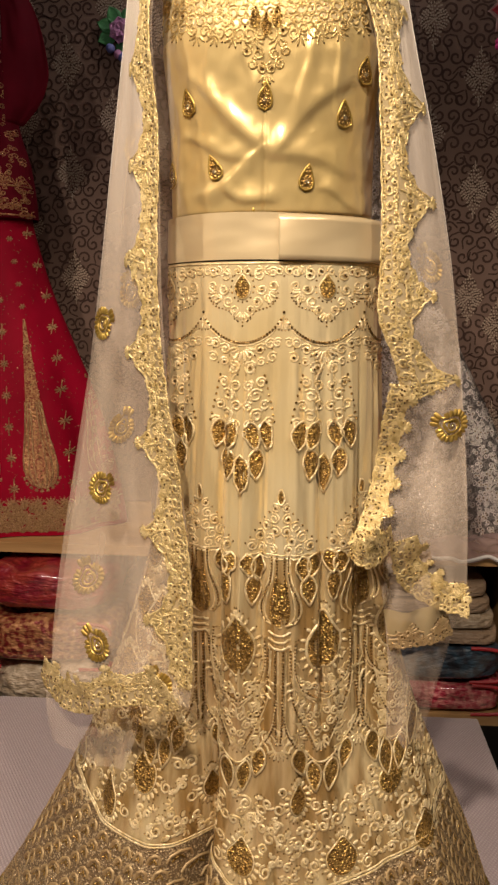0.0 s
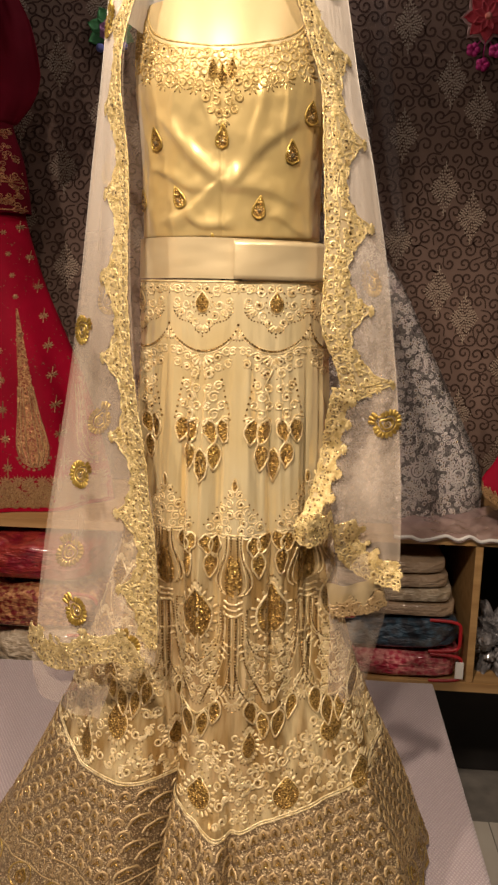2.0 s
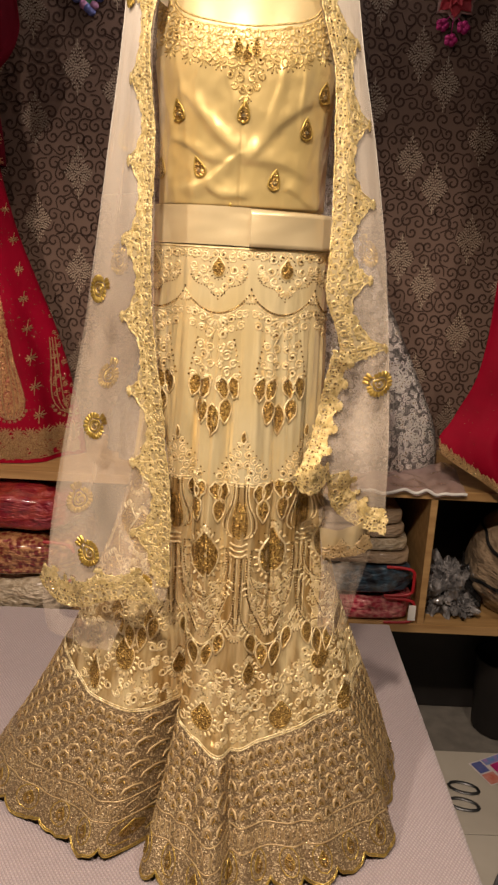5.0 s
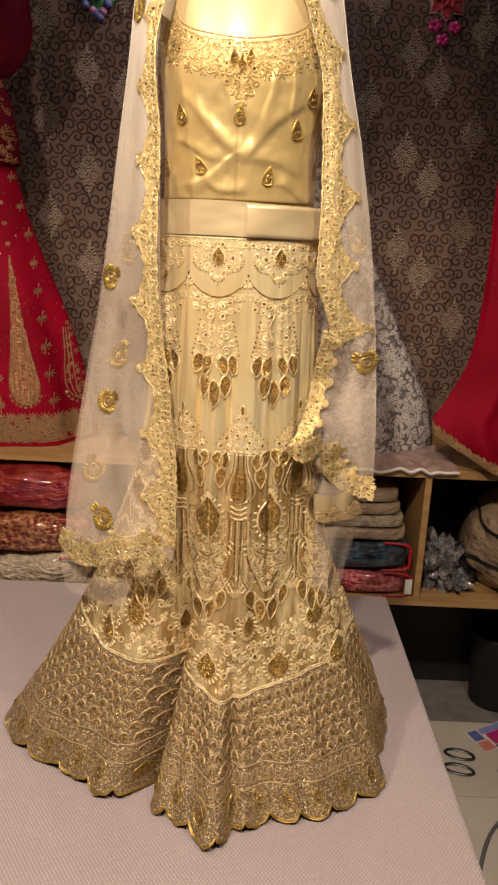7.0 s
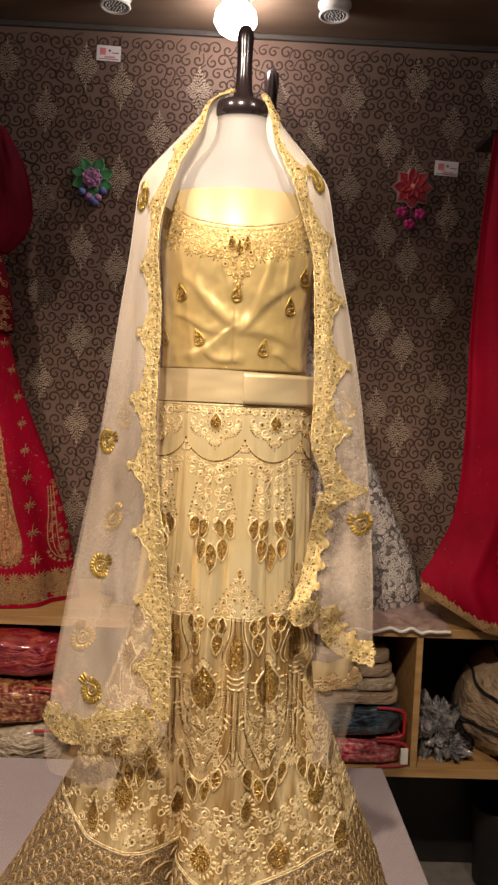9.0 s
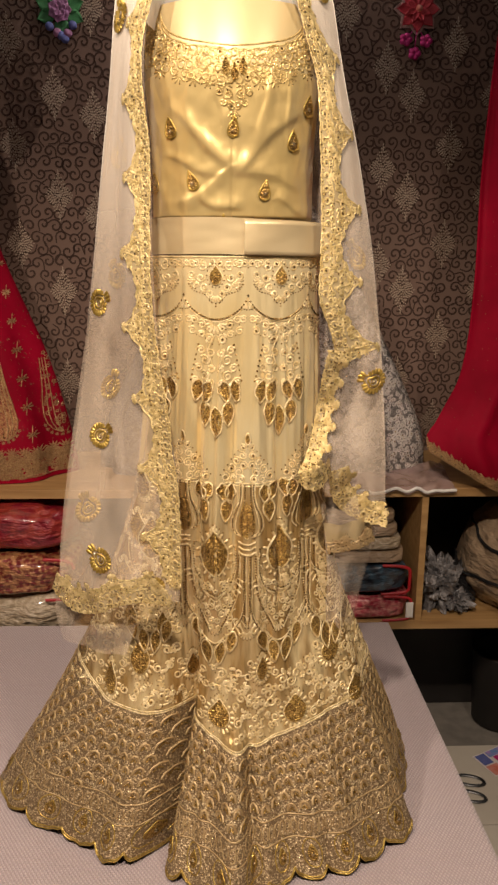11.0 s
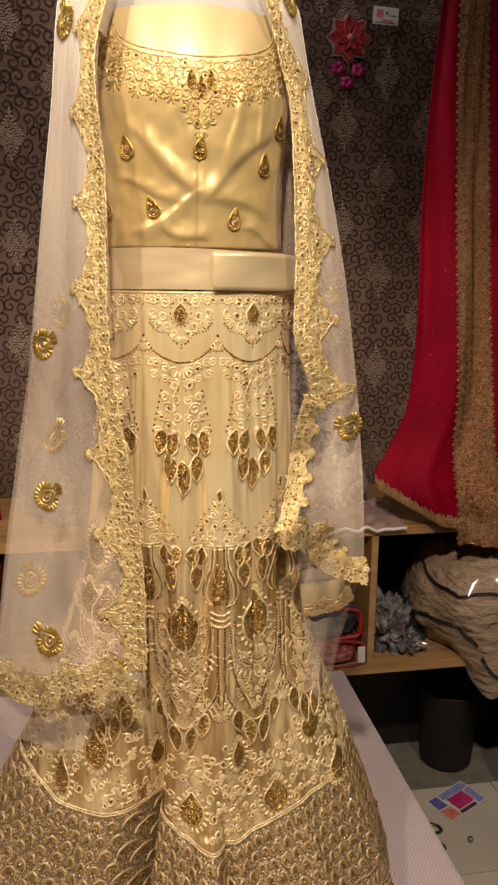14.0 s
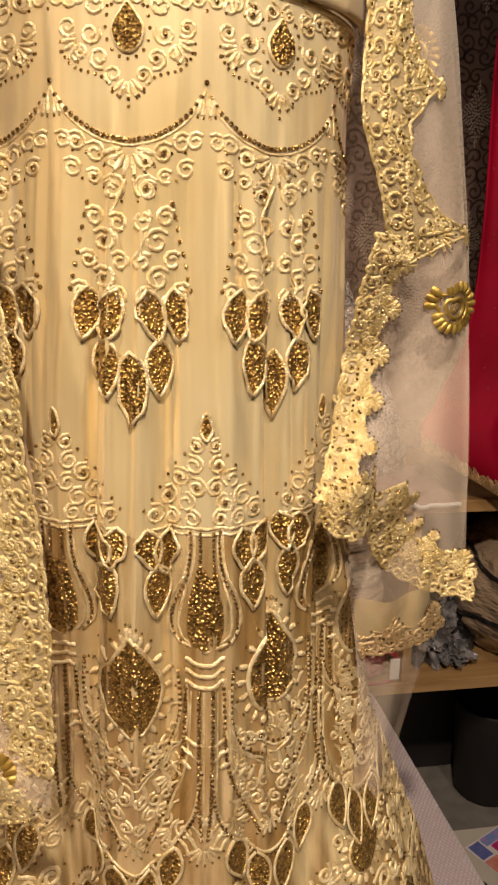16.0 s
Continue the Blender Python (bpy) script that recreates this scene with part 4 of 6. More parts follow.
def big_drop(x0):
    s = Stitch(on_skirt)
    cx = col(x0, 1.045)
    s.drop(cx, 1.047, 0.068, 0.040, 0.0019)
    s.bead(cx, 1.090, 0.0020, 3, 0, 8)
    s.done("teardrop_motif", skirt, "large antique gold sequin teardrop ringed with petals")
    s = Stitch(on_skirt)
    for grow, r in ((1.0, 0.0011), (1.16, 0.0009)):
        u = [(cx + sg * 0.031 * grow * w, z) for sg, row in ((-1, ((1, 1.050), (1.03, 1.022), (0.86, 0.998), (0.45, 0.983))), ) for w, z in row]
        u = u + [(cx, 0.979 - 0.004 * (grow - 1) * 10)] + [(2 * cx - x, z) for x, z in reversed(u)]
        s.line(smooth_path(u, 0.004), r)
        if grow == 1.0:
            s.beads([(x, z + 0.0030) for x, z in u], 0.0040, 0.0017)
    for k in range(15):
        a = lerp(-2.85, -0.29, k / 14)
        px, pz = cx + 0.037 * math.cos(a), 1.018 + 0.044 * math.sin(a)
        c, q = math.cos(a), math.sin(a)
        s.line([(px, pz), (px + c * 0.006, pz + q * 0.006), (px + c * 0.012, pz + q * 0.012)], 0.0019, 0, 0, True)
    s.done("swag_cord", skirt, "beaded cord swag with petal fringe")
    s = Stitch(on_skirt)
    for sg in (-1, 1):
        for dx, z, r in ((.006, .962, .0058), (.015, .960, .0055), (.011, .949, .0058), (.005, .940, .0052), (.020, .950, .0048), (.006, .928, .0045)):
            s.curl(cx + sg * dx, z, r, 1.57, sg, 1.3, 0.0012)
    s.spray(cx, 0.930, 0.013, -2.3, -0.85, 5)
    s.done("scroll_rosette", skirt, "rosette of cream scrolls")
    s = Stitch(on_skirt)
    cx = col(x0, 0.91)
    v1 = [(cx - 0.047, 0.985), (cx - 0.040, 0.945), (cx - 0.020, 0.915), (cx, 0.903), (cx + 0.020, 0.915), (cx + 0.040, 0.945), (cx + 0.047, 0.985)]
    s.line(smooth_path(v1, 0.004), 0.0012)
    s.beads([(x, z - 0.0032) for x, z in v1], 0.0042, 0.0017)
    for sg in (-1, 1):
        for k in range(8):
            x, z = cx + sg * lerp(0.044, 0.012, k / 7), lerp(0.955, 0.914, (k / 7) ** 0.8)
            s.line([(x, z - 0.004), (x + sg * 0.006, z - 0.010), (x + sg * 0.009, z - 0.017)], 0.0016, 0, 0, True)
        sequin_leaf(cx + sg * 0.0300, 0.922, 0.035, 0.0165, -1.57 - sg * 0.22)
        sequin_leaf(cx + sg * 0.0115, 0.906, 0.037, 0.0165, -1.57 - sg * 0.12)
        s.curl(cx + sg * 0.036, 0.935, 0.007, 1.57, sg, 1.3)
    s.done("chevron_cord", skirt, "pointed beaded cord with petal fringe")


for c in COLS_A:
    jewel(c, 1.444)
waist_row()
PEAKS = [-0.117, -0.028, 0.062, 0.150, 0.2]
for a, b in zip(PEAKS, PEAKS[1:]):
    scallop(a, b, 1.417, 1.384)
for c in COLS_A[:3]:
    pendant(c)
for c in COLS_B:
    pyramid(c)
    spoon(c)
    bead_column(c)
for c in COLS_A:
    big_drop(c)

# scroll field above the hem border, with its sequin teardrops
PAISLEY = [(0.020, 0.795, .040, .032), (0.137, 0.795, .040, .036), (0.196, 0.868, .036, .030), (0.085, 0.862, .034, .016),
           (-0.022, 0.845, .034, .018), (0.238, 0.80, .034, .026), (-0.103, 0.862, .050, .030), (-0.205, 0.850, .044, .022),
           (-0.150, 0.822, .046, .018), (-0.118, 0.925, .036, .018), (-0.066, 0.915, .036, .020), (0.225, 0.93, .034, .018)]
PAISLEY += [(-0.105, 1.060, .050, .028), (-0.128, 0.985, .046, .026), (-0.095, 1.130, .040, .020)]
for x, z, h, w in PAISLEY:
    s = Stitch(on_skirt)
    s.drop(x, z, h, w, 0.0013)
    for sg in (-1, 1):
        s.curl(x + sg * (w * 0.5 + 0.013), z - h * 0.25, 0.0075, 1.57, sg, 1.4, 0.0013)
        s.curl(x + sg * (w * 0.5 + 0.010), z + h * 0.32, 0.006, -1.57, -sg, 1.3, 0.0012)
    s.done("paisley_motif", skirt, "sequin paisley with cord petals")


def scroll_field():
    rng = random.Random(11)
    s = Stitch(on_skirt)
    taken = [(x, z, max(h, w) * 0.5 + 0.012) for x, z, h, w in PAISLEY]
    tries = 0
    while tries < 16000:
        tries += 1
        x, z = rng.uniform(-0.27, 0.30), rng.uniform(0.745, 1.14)
        r = rng.uniform(0.0040, 0.0082)
        a = math.degrees(math.atan2(x - CX, 0.13))
        lo = seam_z(a * 1.0) + 0.006
        hi = 0.858 if -0.045 < x < 0.21 else (1.13 if x < 0 else 0.955)
        if z < lo + r * 0.5 or z > hi + 0.02 * wob(x, 0, 0, 20):
            continue
        if any((x - q) ** 2 + (z - w) ** 2 < (r + d) ** 2 for q, w, d in taken):
            continue
        taken.append((x, z, r * 0.55))
        kind = rng.random()
        if kind < 0.72:
            s.curl(x, z, r, rng.uniform(0, 6.28), rng.choice((-1, 1)), rng.uniform(1.1, 1.5), 0.0016, 0, rng.random() < 0.6, r * 0.5)
        else:
            a0 = rng.uniform(0, 6.28)
            s.spray(x, z, r * 1.15, a0, a0 + rng.uniform(1.6, 3.2), rng.randint(4, 6), 0.2, 0.0016)
        if rng.random() < 0.7:
            s.bead(x + r * 1.15 * rng.choice((-1, 1)), z + r * rng.uniform(-1, 1), 0.0012)
    s.done("scroll_field", skirt, "dense cream scroll embroidery", kind="stuff")


scroll_field()


def filler():
    """Small sprigs between the large motifs of the net panel."""
    rng = random.Random(5)
    s = Stitch(on_skirt)
    for x0 in COLS_B + [0.2]:
        for sg in (-1, 1):
            for z in (0.995, 0.975, 0.955, 0.935, 0.915):
                x = col(x0 + sg * 0.021, z)
                s.spray(x, z, 0.010, -1.57 + sg * 0.1, -1.57 + sg * 1.6, 4, 0.1, 0.0017)
                s.curl(x + sg * 0.003, z + 0.008, 0.0048, 1.57, sg, 1.2, 0.0013)
    for x0 in COLS_A:
        for k in range(16):
            x, z = col(x0, 0.99) + rng.uniform(-0.022, 0.022), rng.uniform(0.985, 1.0)
            s.curl(x, z, 0.0045, rng.uniform(0, 6), 1, 1.2, 0.0013)
    s.done("sprig_filling", skirt, "small cream sprigs between the motifs", kind="stuff")


filler()


# ---- hem border ----
SCALE_R = 0.30


def on_border(s, z):
    """s: metres along the border at its usual radius."""
    a = math.degrees(s / SCALE_R)
    p = skirt_point(a, z, 0.0014)
    q = skirt_point(a + 1.0, z, 0.0014)
    w = skirt_point(a, z + 0.004, 0.0014)
    n = (w - p).cross(q - p)
    n.normalize()
    if n.dot(Vector((p.x - CX, p.y - CY, 0))) < 0:
        n = -n
    return p, n


def border_work():
    rng = random.Random(7)
    S0, S1 = -0.60, 0.56
    s = Stitch(on_border)
    pitch, rise = 0.0235, 0.0175
    for j in range(9):
        for i in range(int((S1 - S0) / pitch)):
            x = S0 + (i + 0.5 * (j % 2)) * pitch
            a = math.degrees(x / SCALE_R)
            z = seam_z(a) - 0.016 - j * rise
            if z < 0.655:
                continue
            s.line([(x - 0.0078, z - 0.006), (x - 0.006, z + 0.001), (x, z + 0.0042), (x + 0.006, z + 0.001), (x + 0.0078, z - 0.006)], 0.0020, 0)
            s.line([(x - 0.004, z - 0.006), (x, z - 0.0005), (x + 0.004, z - 0.006)], 0.0014, 1)
            s.bead(x, z - 0.004, 0.0014, 3)
            if rng.random() < 0.6:
                s.bead(x + pitch / 2 + rng.uniform(-0.003, 0.003), z - 0.004, 0.0012, 3)
    s.done("scale_stitching", skirt, "rows of raised gold scale stitches", ("thread_dim", "sequin", "bead", "crystal"), kind="stuff")
    s = Stitch(on_border)
    for off in (0.0, -0.003):
        s.line([(S0 + 0.006 * k, seam_z(math.degrees((S0 + 0.006 * k) / SCALE_R)) + off) for k in range(int((S1 - S0) / 0.006))], 0.0013, 0)
    s.done("seam_cord", skirt, "gold cord along the border seam", ("thread", "sequin", "bead", "crystal"))
    s = Stitch(on_border)
    for dz in (0.650, 0.620):
        s.line([(S0 + 0.006 * k, dz) for k in range(int((S1 - S0) / 0.006))], 0.0013, 0)
    x = S0
    while x < S1:
        s.line([(x, 0.625), (x - 0.003, 0.632), (x, 0.641), (x + 0.005, 0.644), (x + 0.008, 0.638), (x + 0.006, 0.629), (x + 0.002, 0.626)], 0.0010, 0)
        s.bead(x + 0.0035, 0.634, 0.0011, 3)
        x += 0.0125
    s.done("chain_band", skirt, "looped gold chain stitch band", ("thread_dim", "sequin", "bead", "crystal"))
    s = Stitch(on_border)
    for _ in range(2600):
        x, z = rng.uniform(S0, S1), rng.uniform(0.585, 0.80)
        if z < seam_z(math.degrees(x / SCALE_R)) - 0.005:
            s.bead(x, z, rng.uniform(0.0010, 0.0019), 3, 0.0, 5)
    s.done("sequin_sprinkle", skirt, "scattered bright sequins", kind="stuff")
    # a ringed drop above each scallop, and the bound edge
    edge = Stitch(on_border)
    for off in (0.0005, 0.0035):
        edge.line([(S0 + 0.003 * k, hem_z(math.degrees((S0 + 0.003 * k) / SCALE_R)) + off + 0.0012 * wob(k * 0.05, off * 90, 0, 4)) for k in range(int((S1 - S0) / 0.003))], 0.0010, 0)
    edge.done("scalloped_edging", skirt, "yellow gold bound scallop edge", ("trim", "sequin", "bead", "crystal"))
    for k in range(-11, 11):
        a = 180 / math.pi * (k + 0.5) * math.pi / 17
        x = radians(a) * SCALE_R
        if not S0 < x < S1:
            continue
        s = Stitch(on_border)
        s.drop(x, 0.600, 0.021, 0.0135, 0.0012, False)
        pts = [(x + 0.0155 * math.sin(q * 0.524), 0.600 - 0.0205 * math.cos(q * 0.524) * (1 if q in (10, 11, 0, 1, 2) else 0.95)) for q in range(13)]
        s.line(pts, 0.0010, 0)
        s.bead(x, 0.598, 0.0034, 3, 0.0012, 8)
        for q in range(7):
            s.bead(x + rng.uniform(-0.02, 0.02), rng.uniform(0.582, 0.612), 0.0010, 3)
        s.done("hem_drop", skirt, "ringed yellow gold drop", ("trim", "sequin", "bead", "crystal"))


border_work()


# ---- blouse work ----
on_blouse = Front(list(blouse.children))
PETALS = [(-0.043, 1.637, -0.15), (0.041, 1.635, 0.1), (0.122, 1.622, -0.05), (-0.068, 1.569, 0.0), (-0.014, 1.569, -0.35), (0.084, 1.557, 0.15), (0.143, 1.668, 0.1), (0.028, 1.512, 0.0)]
for x, z, tilt in PETALS:
    s = Stitch(on_blouse)
    u = [(x + math.sin(tilt) * d, z + math.cos(tilt) * d) for d in (0,)]
    s.leaf(x - math.sin(tilt) * 0.012, z - math.cos(tilt) * 0.013, 0.027, 0.0145, 1.57 - tilt, 0.0010, 0.0, 0)
    s.bead(x, z - 0.004, 0.0034, 3, 0.0012, 8)
    s.done("sequin_petal", blouse, "gold sequin petal", ("trim", "sequin", "bead", "crystal"))


def neckline():
    path = smooth_path([(-0.056, 1.800), (-0.056, 1.785), (-0.052, 1.765), (-0.040, 1.750), (-0.012, 1.738), (0.042, 1.730), (0.096, 1.738), (0.122, 1.750), (0.134, 1.766), (0.138, 1.785), (0.138, 1.800)], 0.0042)
    s = Stitch(on_blouse)
    n = len(path)
    for off, r in ((0.002, 0.0012), (-0.004, 0.0010)):
        s.line([(p.x, p.y + off) for p in path], r)
    rng = random.Random(3)
    for k, p in enumerate(path):
        d = path[min(k + 1, n - 1)] - path[max(k - 1, 0)]
        d.normalize()
        out = Vector((d.y, -d.x))
        for m_, depth in ((0, 0.009), (1, 0.019), (0, 0.029), (1, 0.039)):
            if (k + m_) % 2 == 0:
                q = p + out * (depth + rng.uniform(-0.002, 0.002))
                s.curl(q.x, q.y, rng.uniform(0.0058, 0.0078), rng.uniform(0, 6.28), 1 if k < n / 2 else -1, 1.3, 0.0014, 0, rng.random() < 0.22)
                if rng.random() < 0.3:
                    s.bead(q.x + out.x * 0.006, q.y + out.y * 0.006, 0.0013)
        if k % 4 == 0:
            q = p + out * 0.043
            s.spray(q.x, q.y, 0.009, math.atan2(out.y, out.x) - 1.0, math.atan2(out.y, out.x) + 1.0, 4)
    for dx, dz in ((0, 0), (-0.011, 0.006), (0.011, 0.006)):
        s.drop(0.042 + dx, 1.700 + dz, 0.022, 0.011, 0.0012, False)
    for sg in (-1, 1):
        for dx, dz in ((.008, 1.673), (.020, 1.676), (.014, 1.664), (.005, 1.660)):
            s.curl(0.042 + sg * dx, dz, 0.0058, 1.57, sg, 1.3, 0.0012)
    s.spray(0.042, 1.656, 0.010, -2.3, -0.85, 5)
    s.done("neckline_embroidery", blouse, "thick gold scroll and bead neckline", ("neck_work", "sequin", "bead", "crystal"))


neckline()


# ---- dupatta: the sheer net stole over neck and shoulders ----
dupatta = thing("dupatta", (0.04, 0.99, 1.5), "sheer cream net stole with gold lace edging and paisleys", "stole")
# rows from the neck down: height, inner edge x and y, outer edge x and y
LEFT = [(1.958, 0.029, 0.985, 0.020, 1.000), (1.931, -0.006, 0.965, -0.020, 1.005), (1.883, -0.021, 0.948, -0.066, 1.010), (1.826, -0.050, 0.930, -0.117, 1.015), (1.800, -0.058, 0.922, -0.124, 1.018), (1.760, -0.069, 0.912, -0.128, 1.015), (1.700, -0.074, 0.896, -0.133, 1.005), (1.600, -0.068, 0.895, -0.146, 1.000), (1.459, -0.067, 0.885, -0.163, 0.990), (1.353, -0.062, 0.880, -0.178, 0.985), (1.251, -0.049, 0.872, -0.196, 0.980), (1.143, -0.036, 0.866, -0.213, 0.965), (1.020, -0.034, 0.858, -0.228, 0.950), (0.980, -0.038, 0.852, -0.226, 0.935)]
RIGHT = [(1.953, 0.068, 0.985, 0.077, 1.000), (1.914, 0.081, 0.965, 0.102, 1.005), (1.874, 0.088, 0.948, 0.140, 1.010), (1.830, 0.105, 0.932, 0.178, 1.015), (1.800, 0.118, 0.922, 0.187, 1.018), (1.760, 0.132, 0.930, 0.194, 1.015), (1.700, 0.153, 0.943, 0.205, 1.005), (1.617, 0.161, 0.940, 0.224, 1.000), (1.480, 0.165, 0.937, 0.249, 0.990), (1.412, 0.166, 0.935, 0.258, 0.985), (1.335, 0.194, 0.952, 0.268, 0.980), (1.250, 0.180, 0.972, 0.276, 0.978), (1.177, 0.168, 0.950, 0.281, 0.972), (1.120, 0.198, 0.966, 0.283, 0.968), (1.085, 0.222, 0.974, 0.284, 0.965), (1.064, 0.262, 0.970, 0.285, 0.962)]


class Sheet:
    """A hanging sheet between an inner and an outer edge."""

    def __init__(self, rows, seed, fold=0.006):
        self.rows = sorted(rows)
        self.seed, self.fold = seed, fold
        self.cols = [[(r[0], r[k]) for r in self.rows] for k in (1, 2, 3, 4)]

    def width(self, z):
        x0, y0, x1, y1 = (curve_at(c, z) for c in self.cols)
        return math.hypot(x1 - x0, y1 - y0)

    def point(self, s, z):
        x0, y0, x1, y1 = (curve_at(c, z) for c in self.cols)
        amp = self.fold * ease((1.86 - z) / 0.3) * (0.4 + 0.6 * ease((1.5 - z) / 0.4))
        q = min(1, max(0, s))
        f = amp * math.sin(q * 11 + self.seed + 1.2 * wob(self.seed, z, 0, 2.2)) * math.sin(math.pi * q) ** 0.5
        f += amp * 0.7 * wob(s * 0.3, z, self.seed, 6)
        bow = -0.010 * math.sin(math.pi * q)
        return Vector((lerp(x0, x1, s) + 0.5 * f * 0.3, lerp(y0, y1, s) + f + bow, z))

    def at(self, d, z):
        """d metres in from the inner edge."""
        w = max(0.02, self.width(z))
        d += 0.006 * wob(self.seed, z, 7, 9) + 0.003 * wob(self.seed, z, 9, 28)
        p = self.point(d / w, z)
        a = self.point((d + 0.004) / w, z)
        b = self.point(d / w, z + 0.004)
        n = (a - p).cross(b - p)
        n = n.normalized() if n.length > 1e-12 else Vector((0, -1, 0))
        return (p, n if n.y < 0 else -n)


left, right = Sheet(LEFT, 0.6), Sheet(RIGHT, 2.1)
for sheet, z0, z1 in ((left, 1.958, 0.980), (right, 1.953, 1.064)):
    v, f = grid_mesh(lambda u, w: sheet.point(u, lerp(z0, z1, w)), 40, 200)
    under(mesh("net_panel", v, f, "net", None, "sheer cream net"), dupatta)
    hem = [sheet.point(1.0, lerp(z0, z1, k / 90)) for k in range(91)]
    s = Stitch(lambda i, j, h=hem: (h[int(i)], Vector((0, -1, 0))))
    s.line([(k, 0) for k in range(91)], 0.0004)
    s.done("net_fold", dupatta, "", ("net_dense", "sequin", "bead", "crystal"))

# the edge turned in under the lace, against the neck
for sheet, z0, side in ((left, 1.948, 1), (right, 1.943, -1)):
    def turned(u, w):
        z = lerp(z0, 1.765, w)
        p = sheet.point(0.12, z)
        d = 0.030 * ease(w / 0.25) * (1 - 0.6 * ease((w - 0.6) / 0.4))
        return p + Vector((side * d * u, 0.004 + 0.030 * u * ease(w / 0.2), -0.004 * u))
    v, f = grid_mesh(turned, 10, 40)
    under(mesh("turned_edge", v, f, "net_dense", None, "net edge turned in at the neck"), dupatta)

# doubled net over each shoulder, and the layers that hang behind
for sheet, z0, z1 in ((left, 1.950, 1.36), (right, 1.945, 1.36)):
    v, f = grid_mesh(lambda u, w: sheet.point(lerp(0.25, 1.02, u), lerp(z0, z1, w)) + Vector((0, 0.004, 0)), 14, 90)
    under(mesh("shoulder_layer", v, f, "net_dense", None, "doubled white net on the shoulder"), dupatta)
BACK_L = [(1.80, -.119, 1.022, -.03, 1.115), (1.60, -.144, 1.005, -.05, 1.125), (1.35, -.176, .990, -.07, 1.13), (1.10, -.216, .975, -.09, .99), (0.98, -.232, .955, -.10, .900), (0.93, -.236, .940, -.105, .880), (0.885, -.226, .930, -.120, .872)]
BACK_R = [(1.80, .175, 1.022, .10, 1.115), (1.60, .226, 1.005, .12, 1.125), (1.35, .266, .985, .15, 1.13), (1.10, .283, .970, .18, .97), (1.00, .268, .985, .190, .940), (0.92, .252, .990, .190, .935), (0.865, .243, .990, .195, .935)]
back_left, back_right = Sheet(BACK_L, 4.0, 0.004), Sheet(BACK_R, 5.0, 0.004)
for sheet, z1 in ((back_left, 0.885), (back_right, 0.865)):
    v, f = grid_mesh(lambda u, w: sheet.point(u, lerp(1.80, z1, w)), 30, 90)
    under(mesh("back_net_panel", v, f, "net", None, "rear layer of sheer net"), dupatta)


